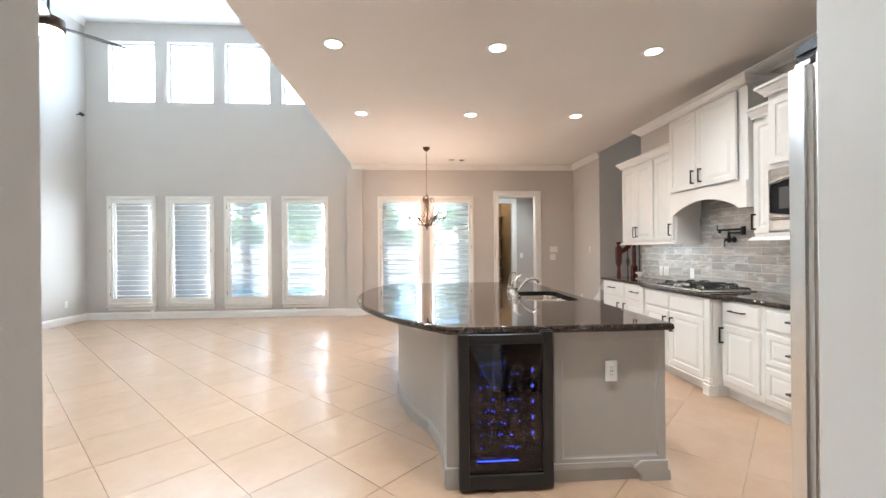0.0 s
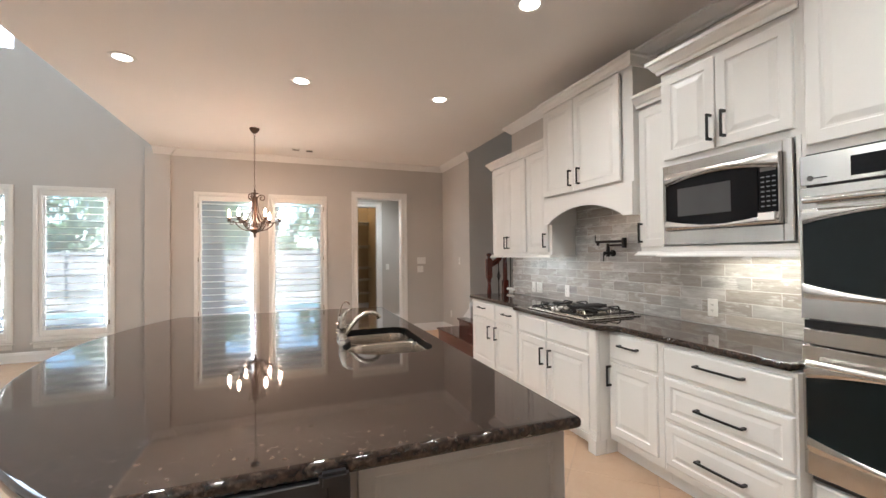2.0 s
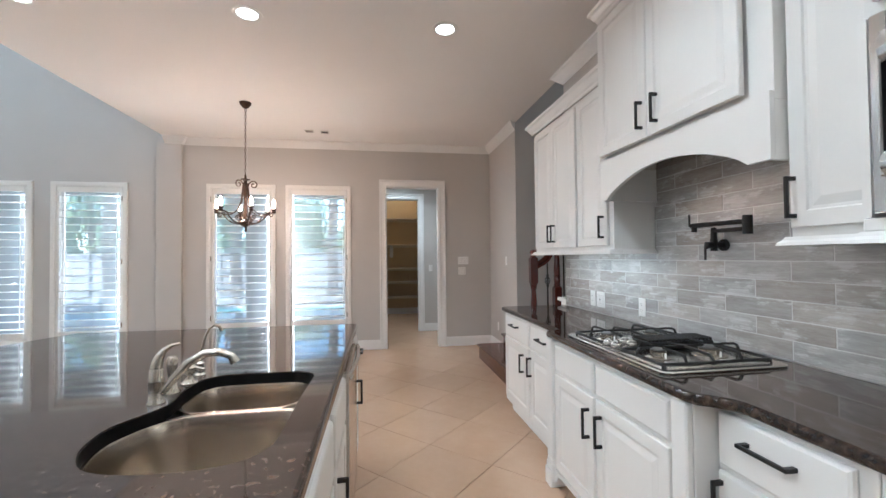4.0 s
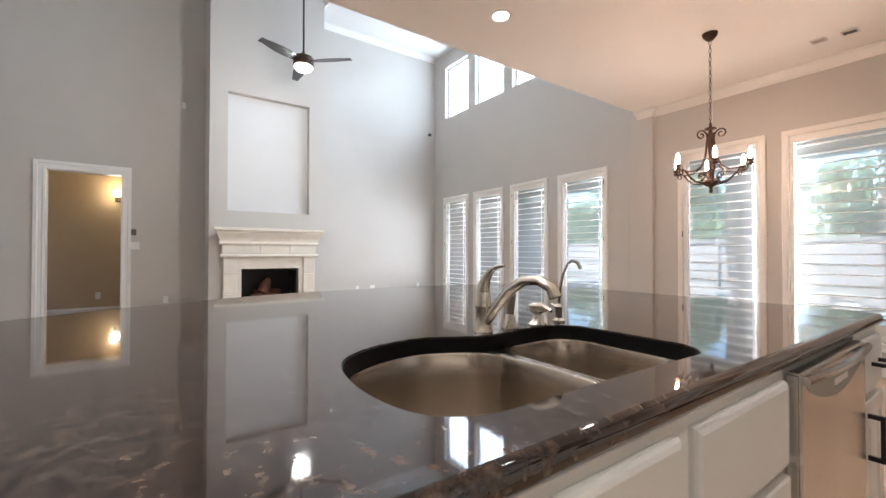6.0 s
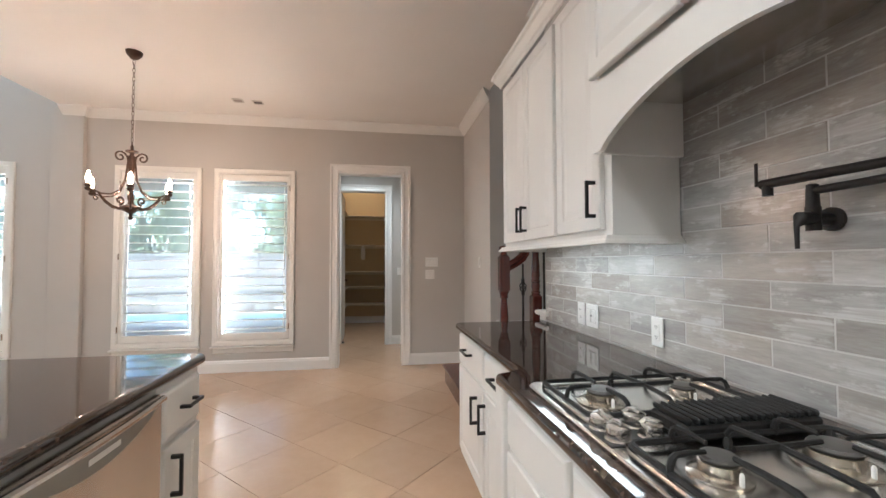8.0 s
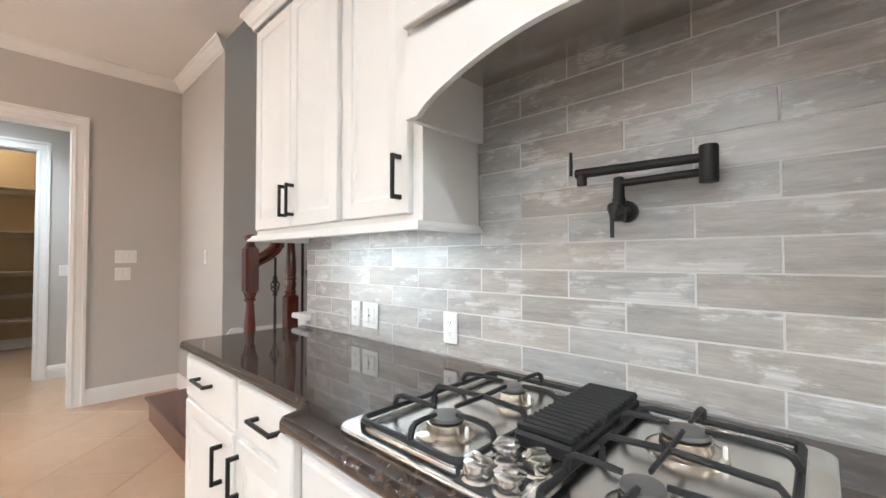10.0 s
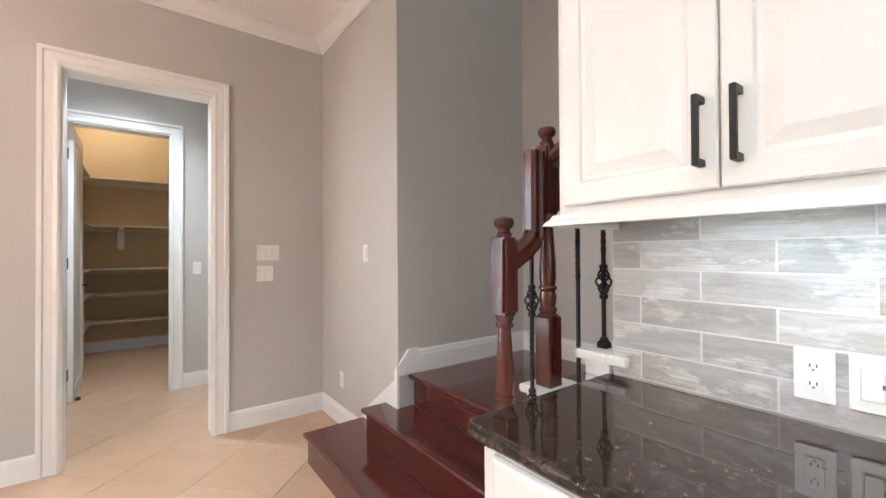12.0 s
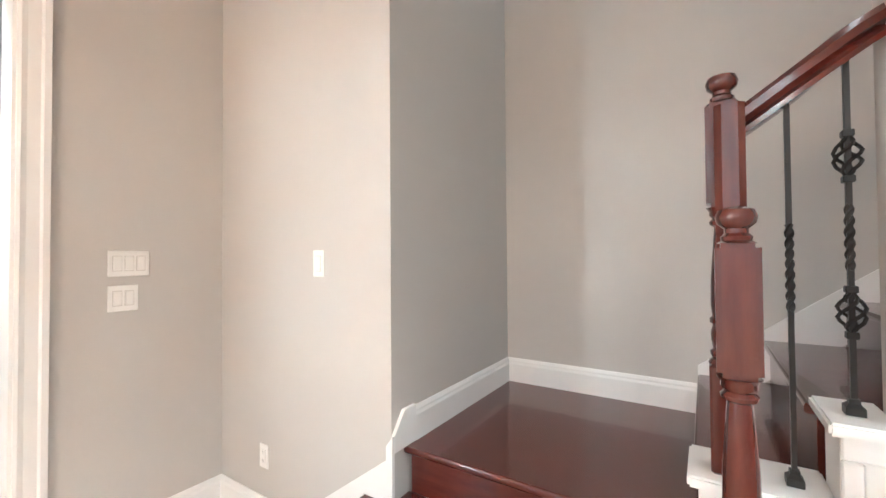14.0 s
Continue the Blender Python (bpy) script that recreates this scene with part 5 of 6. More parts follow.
# ---- cooktop and pot filler ----
ck = thing("gas_cooktop", (2.985, 4.78, 0.915), "stainless steel gas cooktop with black grates and a ridged griddle", "cooktop", rz=-90)
part("tray", plate(rounded(0.0, 0.81, 0.0, 0.575, 0.04), [], 0.0, 0.012, 0.005), M_STEEL, ck, smooth=True)
M_IRON = material("cast_iron", (0.012, 0.0115, 0.011), 0.55, vary=0.2, scale=20, fine=160, bump=0.08, spec=0.35)
M_CAP = material("burner_cap_enamel", (0.085, 0.080, 0.074), 0.45, vary=0.1, scale=20, fine=90, bump=0.02)
for wx in (0.205, 0.610):
    part("well", plate(rounded(wx - 0.165, wx + 0.160, 0.03, 0.545, 0.05), [rounded(wx - 0.150, wx + 0.145, 0.045, 0.53, 0.045)], 0.011, 0.0165, 0.002), M_STEEL, ck, "raised rim of the burner well", smooth=True)
for k, (x, y) in enumerate(((0.215, 0.135), (0.215, 0.385), (0.600, 0.135), (0.600, 0.385))):
    r = (0.036, 0.030, 0.030, 0.040)[k]
    b = part("burner", lathe(((r * 1.75, 0.0125), (r * 1.75, 0.016), (r * 1.45, 0.020), (r * 1.15, 0.022), (r * 1.10, 0.036), (r * 1.16, 0.040), (r * 0.9, 0.042), (0.004, 0.042)), 24), M_NICKEL, ck, "ringed steel burner", smooth=True)
    b.location = (x, y, 0)
    part("burner_cap", lathe(((r * 1.02, 0.0425), (r * 1.06, 0.046), (r * 0.98, 0.051), (r * 0.55, 0.0535), (0.004, 0.054)), 24), M_CAP, b, "dull grey burner cap", smooth=True)
    part("igniter", lathe(((0.004, 0.016), (0.004, 0.036), (0.002, 0.040), (0.0005, 0.040)), 8, None, pose(r * 1.55, 0.0, 0)), M_PLATE, b, "white ceramic igniter")


def finger(x0, y0, x1, y1, bm):
    """One gooseneck bar of a pan grate, from its frame up and in towards the flame."""
    d = Vector((x1 - x0, y1 - y0, 0))
    at = lambda f, z: (x0 + d.x * f, y0 + d.y * f, z)
    tube([at(0.0, 0.020), at(0.0, 0.036), at(0.06, 0.050), at(0.18, 0.057), at(0.55, 0.059), at(1.0, 0.058)], [0.0075, 0.0075, 0.0072, 0.0068, 0.0062, 0.0050], 6, bm, flat=0.85)


for x0, x1 in ((0.050, 0.338), (0.482, 0.762)):
    g = tube([(x, y, 0.026) for x, y in rounded(x0, x1, 0.035, 0.530, 0.022, 3)], 0.0068, 6, None, closed=True)
    xm = (x0 + x1) / 2 + (0.02 if x0 < 0.3 else -0.02)
    tube([(x0, 0.262, 0.026), (x0 + 0.02, 0.262, 0.050), (xm, 0.262, 0.056), (x1 - 0.02, 0.262, 0.050), (x1, 0.262, 0.026)], 0.0065, 6, g, flat=0.85)
    for yy in (0.135, 0.385):
        finger(x0, yy, xm - 0.030, yy, g)
        finger(x1, yy, xm + 0.030, yy, g)
        finger(xm, 0.035 if yy < 0.2 else 0.530, xm, yy + (-0.030 if yy < 0.2 else 0.030), g)
        tube([(xm, 0.262, 0.056), (xm, yy + (0.030 if yy < 0.2 else -0.030), 0.058)], [0.0062, 0.0050], 6, g, flat=0.85)
    for cx in (x0 + 0.006, x1 - 0.006):
        for cy in (0.042, 0.262, 0.523):
            tube([(cx, cy, 0.0115), (cx, cy, 0.026)], [0.010, 0.008], 6, g)
    part("grate", g, M_IRON, ck, "cast iron pan grate", smooth=True)
gd = part("griddle", box(0.350, 0.474, 0.180, 0.530, 0.013, 0.044, 0.006), M_IRON, ck, "black ridged griddle plate")
for i in range(17):
    y = 0.186 + i * 0.0204
    part("ridge", box(0.352, 0.472, y, y + 0.0095, 0.0445, 0.060, 0.004), M_IRON, gd)
for k, (x, y) in enumerate(((0.373, 0.042), (0.434, 0.044), (0.373, 0.124), (0.434, 0.124))):
    kb = part("knob", lathe(((0.029, 0.012), (0.029, 0.015), (0.024, 0.018), (0.0255, 0.022), (0.0265, 0.034), (0.0245, 0.041), (0.018, 0.044), (0.002, 0.045)), 24), M_STEEL, ck, "round brushed steel knob", smooth=True)
    kb.matrix_basis = pose(x, y, 0, 0, 0, 20 * k)
    part("grip", tube([(-0.0235, -0.006, 0.041), (-0.012, 0.003, 0.048), (0.0, 0.0, 0.050), (0.012, -0.003, 0.048), (0.0235, 0.006, 0.041)], [0.004, 0.0055, 0.006, 0.0055, 0.004], 6), M_STEEL, kb, smooth=True)
part("knob_plate", box(0.345, 0.468, 0.008, 0.165, 0.0122, 0.0138, 0.001), M_PLASTIC_BLACK, ck, "black panel under the knobs")

pf = thing("pot_filler", (EAST - 0.0095, 4.375, 1.418), "matt black folding pot filler tap on the splashback", "faucet", rz=-90)
part("wall_rose", lathe(((0.030, 0), (0.030, 0.012), (0.026, 0.014), (0.016, 0.014), (0.016, 0.055), (0.012, 0.058)), 18, None, pose(0, 0, 0, 90)), M_BLACK, pf, smooth=True)
part("valve", lathe(((0.016, -0.03), (0.017, 0.03), (0.015, 0.03), (0.013, 0.085), (0.008, 0.088)), 14, None, pose(0, -0.062, 0)), M_BLACK, pf, smooth=True)
part("valve_handle", tube([(0, -0.06, 0), (0, -0.10, 0), (0, -0.112, -0.02), (0, -0.112, -0.075)], [0.018, 0.018, 0.006, 0.005], 10), M_BLACK, pf, smooth=True)
part("lower_arm", tube([(-0.005, -0.062, 0.070), (0.19, -0.075, 0.070)], 0.010, 10), M_BLACK, pf, smooth=True)
part("elbow", lathe(((0.019, 0.045), (0.020, 0.05), (0.020, 0.125), (0.018, 0.130)), 16, None, pose(0.205, -0.078, 0)), M_BLACK, pf, smooth=True)
part("upper_arm", tube([(0.205, -0.078, 0.103), (-0.10, -0.10, 0.103)], [0.011, 0.013], 10), M_BLACK, pf, smooth=True)
part("spout", tube([(-0.085, -0.098, 0.10), (-0.085, -0.098, 0.070)], 0.013, 10), M_BLACK, pf, smooth=True)
part("lever", tube([(-0.115, -0.10, 0.10), (-0.115, -0.10, 0.165)], 0.0045, 8), M_BLACK, pf, smooth=True)

# ---- lights ----
# trim and lens for every downlight, the added unseen row included
for x, y in CANS:
    cn = thing("ceiling_downlight", (x, y, H_KIT), "round recessed ceiling light, switched on", "ceiling light", "recessed lights")
    part("trim_ring", lathe(((0.068, -0.003), (0.075, -0.008), (0.098, -0.006), (0.100, -0.0005), (0.068, -0.0005)), 28), M_PLATE, cn, smooth=True)
    part("lens", lathe(((0.001, -0.004), (0.067, -0.004), (0.067, -0.001), (0.001, -0.001)), 28), M_CAN, cn, "glowing warm lens")

chd = thing("chandelier", (0.493, 7.257, 0), "bronze scrolled iron chandelier with six lit candle bulbs", "chandelier")
part("canopy", lathe(((0.012, 3.02), (0.03, 3.03), (0.055, 3.06), (0.062, 3.086), (0.002, 3.086)), 20), M_BRONZE, chd, smooth=True)
for i in range(20):
    z = 3.02 - i * 0.037
    a = (i % 2) * math.pi / 2
    ring = [(0.010 * math.cos(t) * math.cos(a), 0.010 * math.cos(t) * math.sin(a), z - 0.016 + 0.022 * math.sin(t)) for t in [k * math.pi / 4 for k in range(8)]]
    part("chain_link", tube(ring, 0.0025, 5, closed=True), M_BRONZE, chd)
part("cord", tube([(0.012, 0.0, 3.03), (0.014, 0.01, 2.7), (0.012, 0.0, 2.29)], 0.0022, 5), M_PLATE, chd, "pale lamp cord")
part("stem", lathe(((0.006, 2.30), (0.012, 2.28), (0.010, 2.25), (0.045, 2.245), (0.048, 2.235), (0.016, 2.225), (0.018, 2.16), (0.026, 2.12), (0.020, 2.06), (0.014, 1.98), (0.022, 1.93), (0.016, 1.90), (0.026, 1.86), (0.018, 1.82), (0.022, 1.80), (0.075, 1.775), (0.078, 1.765), (0.05, 1.74), (0.016, 1.722), (0.012, 1.70), (0.018, 1.69), (0.012, 1.672), (0.002, 1.668)), 16), M_BRONZE, chd, smooth=True)


def spiral(cx, cz, r0, a0, turns, n=14, sign=1):
    return [(cx + r0 * (1 - 0.75 * i / n) * math.cos(a0 + sign * turns * 2 * math.pi * i / n), cz + r0 * (1 - 0.75 * i / n) * math.sin(a0 + sign * turns * 2 * math.pi * i / n)) for i in range(n + 1)]


arm = [(r * 1.12, z) for r, z in ((0.020, 2.20), (0.030, 2.10), (0.040, 2.00), (0.075, 1.905), (0.13, 1.862), (0.19, 1.858), (0.235, 1.875))]
curl = spiral(0.263, 1.85, 0.025, math.pi / 2, 1.1, 14, -1)
low = [(0.03, 1.765), (0.08, 1.755), (0.14, 1.770), (0.195, 1.815), (0.23, 1.862)]
low_curl = spiral(0.085, 1.825, 0.036, -math.pi / 2, 1.15, 14, -1)
top_curl = [(0.022, 2.13), (0.035, 2.19)] + spiral(0.085, 2.18, 0.045, math.pi * 0.75, 1.2, 14, -1)
for k in range(6):
    a = radians(60 * k - 2.5)
    turn = lambda pts: [(r * math.cos(a), r * math.sin(a), z) for r, z in pts]
    bm = tube(turn(arm), 0.007, 6)
    tube(turn(curl), 0.006, 6, bm)
    tube(turn(low), 0.008, 6, bm)
    tube(turn(low_curl), 0.006, 6, bm)
    ar = part("arm", bm, M_BRONZE, chd, "scrolled bronze iron arm", smooth=True)
    if k % 2 == 0:
        part("scroll", tube(turn(top_curl), 0.007, 6), M_BRONZE, chd, smooth=True)
    at = Matrix.Translation((0.298 * math.cos(a), 0.298 * math.sin(a), 0))
    part("candle_cup", lathe(((0.008, 1.865), (0.020, 1.872), (0.024, 1.888), (0.014, 1.895), (0.026, 1.905), (0.028, 1.912), (0.013, 1.916), (0.014, 1.925)), 12, None, at), M_BRONZE, ar, smooth=True)
    part("bulb", lathe(((0.010, 1.925), (0.0115, 1.940), (0.0145, 1.962), (0.0135, 1.985), (0.007, 2.008), (0.002, 2.018)), 12, None, at), M_BULB, ar, "glowing warm candle bulb", smooth=True)

fan = thing("ceiling_fan", (-3.516, 4.832, 0), "dark three-blade ceiling fan with a lit round lamp", "ceiling fan")
part("canopy", lathe(((0.02, 5.80), (0.06, 5.83), (0.075, 5.899), (0.002, 5.899)), 18), M_BRONZE, fan, smooth=True)
part("downrod", lathe(((0.012, 3.86), (0.012, 5.82)), 10), M_BLACK, fan, smooth=True)
part("motor_housing", lathe(((0.010, 3.90), (0.030, 3.85), (0.045, 3.84), (0.13, 3.80), (0.135, 3.78), (0.135, 3.70), (0.12, 3.685), (0.002, 3.685)), 24), M_BRONZE, fan, smooth=True)
part("lamp_glass", lathe(((0.118, 3.684), (0.118, 3.655), (0.09, 3.625), (0.002, 3.615)), 24), M_FROST, fan, "glowing frosted lamp glass", smooth=True)
for k, ang in enumerate((296, 49, 175)):
    bm = bmesh.new()
    n = 8
    rows = []
    for i in range(n + 1):
        r = 0.11 + 0.56 * i / n
        w = 0.045 + 0.030 * math.sin(math.pi * min(1, i / n * 1.15))
        tilt = 0.22 - 0.06 * i / n
        rows.append([bm.verts.new((r, s * w * math.cos(tilt), 3.745 + s * w * math.sin(tilt) + dz)) for s in (-1, 1) for dz in (-0.004, 0.004)])
    for p, q in zip(rows, rows[1:]):
        for i0, i1 in ((0, 1), (1, 3), (3, 2), (2, 0)):
            bm.faces.new((p[i0], p[i1], q[i1], q[i0]))
    bm.faces.new([rows[0][i] for i in (0, 1, 3, 2)])
    bm.faces.new([rows[-1][i] for i in (0, 1, 3, 2)])
    bmesh.ops.rotate(bm, cent=(0, 0, 0), matrix=Matrix.Rotation(radians(ang), 3, "Z"), verts=bm.verts)
    part("blade", bm, M_PLASTIC_BLACK, fan, "dark tapered fan blade")

sc = thing("wall_sconce", (-7.6, 2.58, 2.15), "bronze wall sconce with a lit frosted shade", "wall lamp", rz=90)
part("back_plate", box(-0.05, 0.05, -0.02, -0.001, -0.07, 0.07, 0.008), M_BRONZE, sc)
part("arm", tube([(0, -0.02, -0.02), (0, -0.08, -0.05), (0, -0.15, -0.03), (0, -0.16, 0.02)], 0.009, 8), M_BRONZE, sc, smooth=True)
part("shade", lathe(((0.03, 0.02), (0.055, 0.04), (0.065, 0.09), (0.06, 0.12), (0.05, 0.12), (0.03, 0.03)), 16, None, Matrix.Translation((0, -0.16, 0))), glow("sconce_shade", (1.0, 0.75, 0.45), 6.0), sc, "glowing frosted shade", smooth=True)
# unseen fixtures, added to go with the hall fill and pantry lamps
for nm, at, w in (("added_ceiling_light", (2.3, 9.36, 3.5), 0.12), ("added_ceiling_light", (2.1, 11.85, 3.5), 0.16)):
    cl = thing(nm, at, "unseen added flush round ceiling light", "ceiling light")
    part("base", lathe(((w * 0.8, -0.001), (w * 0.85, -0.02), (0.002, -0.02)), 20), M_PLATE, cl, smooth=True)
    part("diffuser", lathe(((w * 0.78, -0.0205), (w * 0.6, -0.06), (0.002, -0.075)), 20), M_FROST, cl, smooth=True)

for k, (x, y, mat) in enumerate(((1.01, 8.20, M_FENCE), (1.21, 8.225, M_SLOT))):
    v = thing("ceiling_vent", (x, y, H_KIT), "small slatted ceiling air vent", "vent", "ceiling vents")
    v.scale = (0.72, 1.15, 1)
    part("frame", plate(rounded(-0.075, 0.075, -0.045, 0.045, 0.004), [rounded(-0.06, 0.06, -0.030, 0.030, 0.002)], -0.008, -0.0005, 0.001), M_GAP, v)
    part("backing", box(-0.06, 0.06, -0.03, 0.03, -0.003, -0.001), mat, v)
    for i in range(5):
        part("slat", box(-0.059, 0.059, -0.026 + i * 0.012, -0.0235 + i * 0.012, -0.0065, -0.0032), mat, v)

cm = thing("security_camera", (WEST, 8.56, 4.0), "small dark camera on a wall bracket", "security camera", rz=90)
part("bracket", tube([(0, -0.002, 0), (0, -0.06, 0.0)], 0.012, 8), M_PLASTIC_BLACK, cm)
part("body", tube([(-0.03, -0.07, 0.02), (0.03, -0.10, -0.01)], 0.03, 10), M_PLASTIC_BLACK, cm, smooth=True)
th = thing("thermostat", (WEST, 2.88, 1.47), "small grey wall thermostat", "thermostat", rz=90)
part("case", box(-0.035, 0.035, -0.02, -0.001, -0.05, 0.05, 0.006), M_SLOT, th)
dt = thing("motion_sensor", (WEST, 3.55, 3.68), "small white wall sensor", "sensor", rz=90)
part("case", box(-0.03, 0.03, -0.03, -0.001, -0.05, 0.05, 0.008), M_PLATE, dt)

# ---- stair ----
RISE = 0.19
st = tagged(new("staircase"), "polished cherry wood staircase with a landing", "staircase", kind="structure")
NOSE = ((3.236, 7.975), (3.483, 7.665), (3.735, 7.528))
for k, (nx, ny) in enumerate(NOSE):
    z = RISE * (k + 1)
    back = NOSE[k + 1][0] + 0.03 if k < 2 else 4.768
    y_near = 6.50
    rb = bmesh.new()
    box(nx + 0.025, nx + 0.045, y_near, min(ny - 0.02, 7.98), z - RISE + (0.0005 if k else 0.0), z - 0.030, bm=rb)
    part("riser", rb, M_CHERRY, st, "dark red wooden riser")
    if ny > 7.54:
        part("riser", box(nx + 0.045, 3.658, ny - 0.040, ny - 0.020, z - RISE, z - 0.030), M_CHERRY, st)
    tb = bmesh.new()
    if ny > 7.54:
        line = [(nx, y_near), (nx, ny), (3.658, ny), (3.658, 7.528), (back, 7.528), (back, y_near)]
        if back < 3.658:
            line = [(nx, y_near), (nx, ny), (3.658, ny), (3.658, 7.40), (back, 7.40), (back, y_near)]
    else:
        line = [(nx, y_near), (nx, ny), (back, ny), (back, y_near)]
    merge(tb, plate(line, [], z - 0.030, z, 0.010))
    part("landing" if k == 2 else "tread", tb, M_CHERRY, st, "glossy cherry wood tread", smooth=True)
for k in range(9):
    z = RISE * (4 + k)
    y1 = 6.53 - 0.25 * k
    part("riser", box(3.84, 4.768, y1 - 0.045, y1 - 0.025, z - RISE + 0.0005, z - 0.030), M_CHERRY, st)
    part("tread", merge(None, plate([(3.84, y1 - 0.30), (3.84, y1), (4.768, y1), (4.768, y1 - 0.30)], [], z - 0.030, z, 0.010)), M_CHERRY, st, smooth=True)
# skirting boards that climb with the steps
def board(pts, put, name="baseboard", depth=0.016):
    bm = bmesh.new()
    f = [bm.verts.new(put(a, z, depth)) for a, z in pts]
    b = [bm.verts.new(put(a, z, 0.0005)) for a, z in pts]
    bm.faces.new(f)
    bm.faces.new(b)
    for i in range(len(pts)):
        bm.faces.new((f[i], f[(i + 1) % len(pts)], b[(i + 1) % len(pts)], b[i]))
    return setting(name, bm, M_TRIM, "white painted stair skirting board", "baseboard")


board([(8.03, 0.142), (8.03, 0.0), (7.974, 0.0), (7.974, 0.1905), (7.666, 0.1905), (7.666, 0.3805), (7.545, 0.3805), (7.545, 0.545), (7.93, 0.265)], lambda a, z, d: (EAST - d, a, z))
board([(3.662, 0.572), (3.662, 0.64), (3.725, 0.722), (3.80, 0.722), (3.80, 0.572)], lambda a, z, d: (a, 7.53 - d, z))
board([(7.545, 0.3805), (7.514, 0.3805), (7.514, 0.64), (7.545, 0.60)], lambda a, z, d: (EAST - d, a, z))
board([(6.53, 0.572), (6.53, 0.80), (3.9, 2.80), (3.9, 2.52)], lambda a, z, d: (4.77 - d, a, z))
# white stepped knee wall beside the upper flight
kn = tagged(new("knee_wall"), "white panelled stepped knee wall under the balusters", "knee wall", kind="structure")
for k, (y0, y1, z) in enumerate(((6.262, 6.525, 0.785), (6.150, 6.260, 0.975))):
    part("panel", box(3.665, 3.795, y0 + 0.005, y1 - 0.012, 0.0, z - 0.031), M_TRIM, kn)
    cap = box(3.628 if k == 0 else 3.621, 3.835, y0 - 0.012 if k == 0 else 6.148, y1 + 0.012, z - 0.030, z, 0.006, seg=2)
    if k:
        box(3.621, 3.6475, 6.085, 6.152, z - 0.030, z - 0.0005, 0.004, cap)
    part("cap", cap, M_TRIM, kn, "white rounded cap")
    part("rail_trim", box(3.650, 3.664, y0 + 0.005, y1 - 0.012, z - 0.085, z - 0.031, 0.004), M_TRIM, kn)
    part("post_trim", box(3.650, 3.664, y1 - 0.05, y1 - 0.012, 0.0, z - 0.086, 0.004), M_TRIM, kn)
part("cap", box(3.40, 3.603, 6.36, 6.498, 0.40, 0.425, 0.005), M_TRIM, kn)
part("panel", box(3.26, 3.66, 6.40, 6.498, 0.0, 0.40), M_TRIM, kn)


def newel(x, y, z0, z1, label):
    n = thing("newel_post", (x, y, 0), label, "newel post", "newel posts")
    s = 0.038
    b = z1 - 0.075 - 0.270
    a = b - 0.40
    k = b - a
    part("base_block", box(-s, s, -s, s, z0, a, 0.006), M_CHERRY_POST, n)
    part("turned_shaft", lathe(((0.0400, a), (0.0365, a + 0.008), (0.0296, a + 0.012), (0.0357, a + 0.022), (0.0357, a + 0.030), (0.0287, a + 0.036), (0.0331, a + 0.060), (0.0339, a + 0.078), (0.0287, a + 0.098), (0.0357, a + 0.104), (0.0357, a + 0.114), (0.0296, a + 0.120), (0.0331, a + 0.150), (0.0313, a + 0.22), (0.0226, b - 0.058), (0.0218, b - 0.050), (0.0313, b - 0.044), (0.0331, b - 0.036), (0.0261, b - 0.028), (0.0322, b - 0.020), (0.0322, b - 0.010), (0.0391, b)), 24), M_CHERRY_POST, n, smooth=True)
    part("upper_block", box(-s, s, -s, s, b, z1 - 0.075, 0.010, seg=2), M_CHERRY_POST, n)
    part("finial", lathe(((0.0348, z1 - 0.076), (0.0261, z1 - 0.070), (0.0278, z1 - 0.062), (0.0209, z1 - 0.055), (0.0209, z1 - 0.046), (0.0331, z1 - 0.036), (0.0365, z1 - 0.022), (0.0313, z1 - 0.008), (0.0130, z1 - 0.001), (0.0017, z1)), 20), M_CHERRY_POST, n, "rounded button finial", smooth=True)
    return n


newel(3.45, 6.435, 0.19, 1.436, "dark cherry turned newel post at the foot of the stair")
newel(3.704, 6.447, 0.785, 1.804, "dark cherry turned newel post on the landing knee wall")


def baluster(x, y, z0, z1, baskets, twists, group="stair balusters"):
    b = thing("iron_baluster", (x, y, 0), "black wrought iron baluster with twists and baskets" if baskets else "black wrought iron baluster with a twisted middle", "baluster", group)
    part("shoe", lathe(((0.024, z0 + 0.0005), (0.024, z0 + 0.018), (0.014, z0 + 0.026), (0.014, z0 + 0.036), (0.004, z0 + 0.037)), 4, None, pose(0, 0, 0, 0, 0, 45)), M_BLACK, b)
    part("bar", tube([(0, 0, z0 + 0.02), (0, 0, z1)], 0.0078, 4), M_BLACK, b)
    for c in baskets:
        bk = bmesh.new()
        for q in range(4):
            pts = []
            for i in range(9):
                f = i / 8
                r = 0.004 + 0.022 * math.sin(math.pi * f)
                a = 2 * math.pi * (q / 4 + 0.7 * f)
                pts.append((r * math.cos(a), r * math.sin(a), c - 0.045 + 0.09 * f))
            tube(pts, 0.0042, 5, bk)
        part("basket", bk, M_BLACK, b, "twisted iron basket")
        for s in (-1, 1):
            part("collar", box(-0.011, 0.011, -0.011, 0.011, c + s * 0.052 - 0.008, c + s * 0.052 + 0.008, 0.002), M_BLACK, b)
    for lo, hi in twists:
        tw = bmesh.new()
        n = int((hi - lo) / 0.005)
        for q in range(2):
            tube([(0.0048 * math.cos(math.pi * q + i * 0.62), 0.0048 * math.sin(math.pi * q + i * 0.62), lo + i * 0.005) for i in range(n)], 0.0052, 5, tw)
        part("twist", tw, M_BLACK, b, smooth=True)
    return b


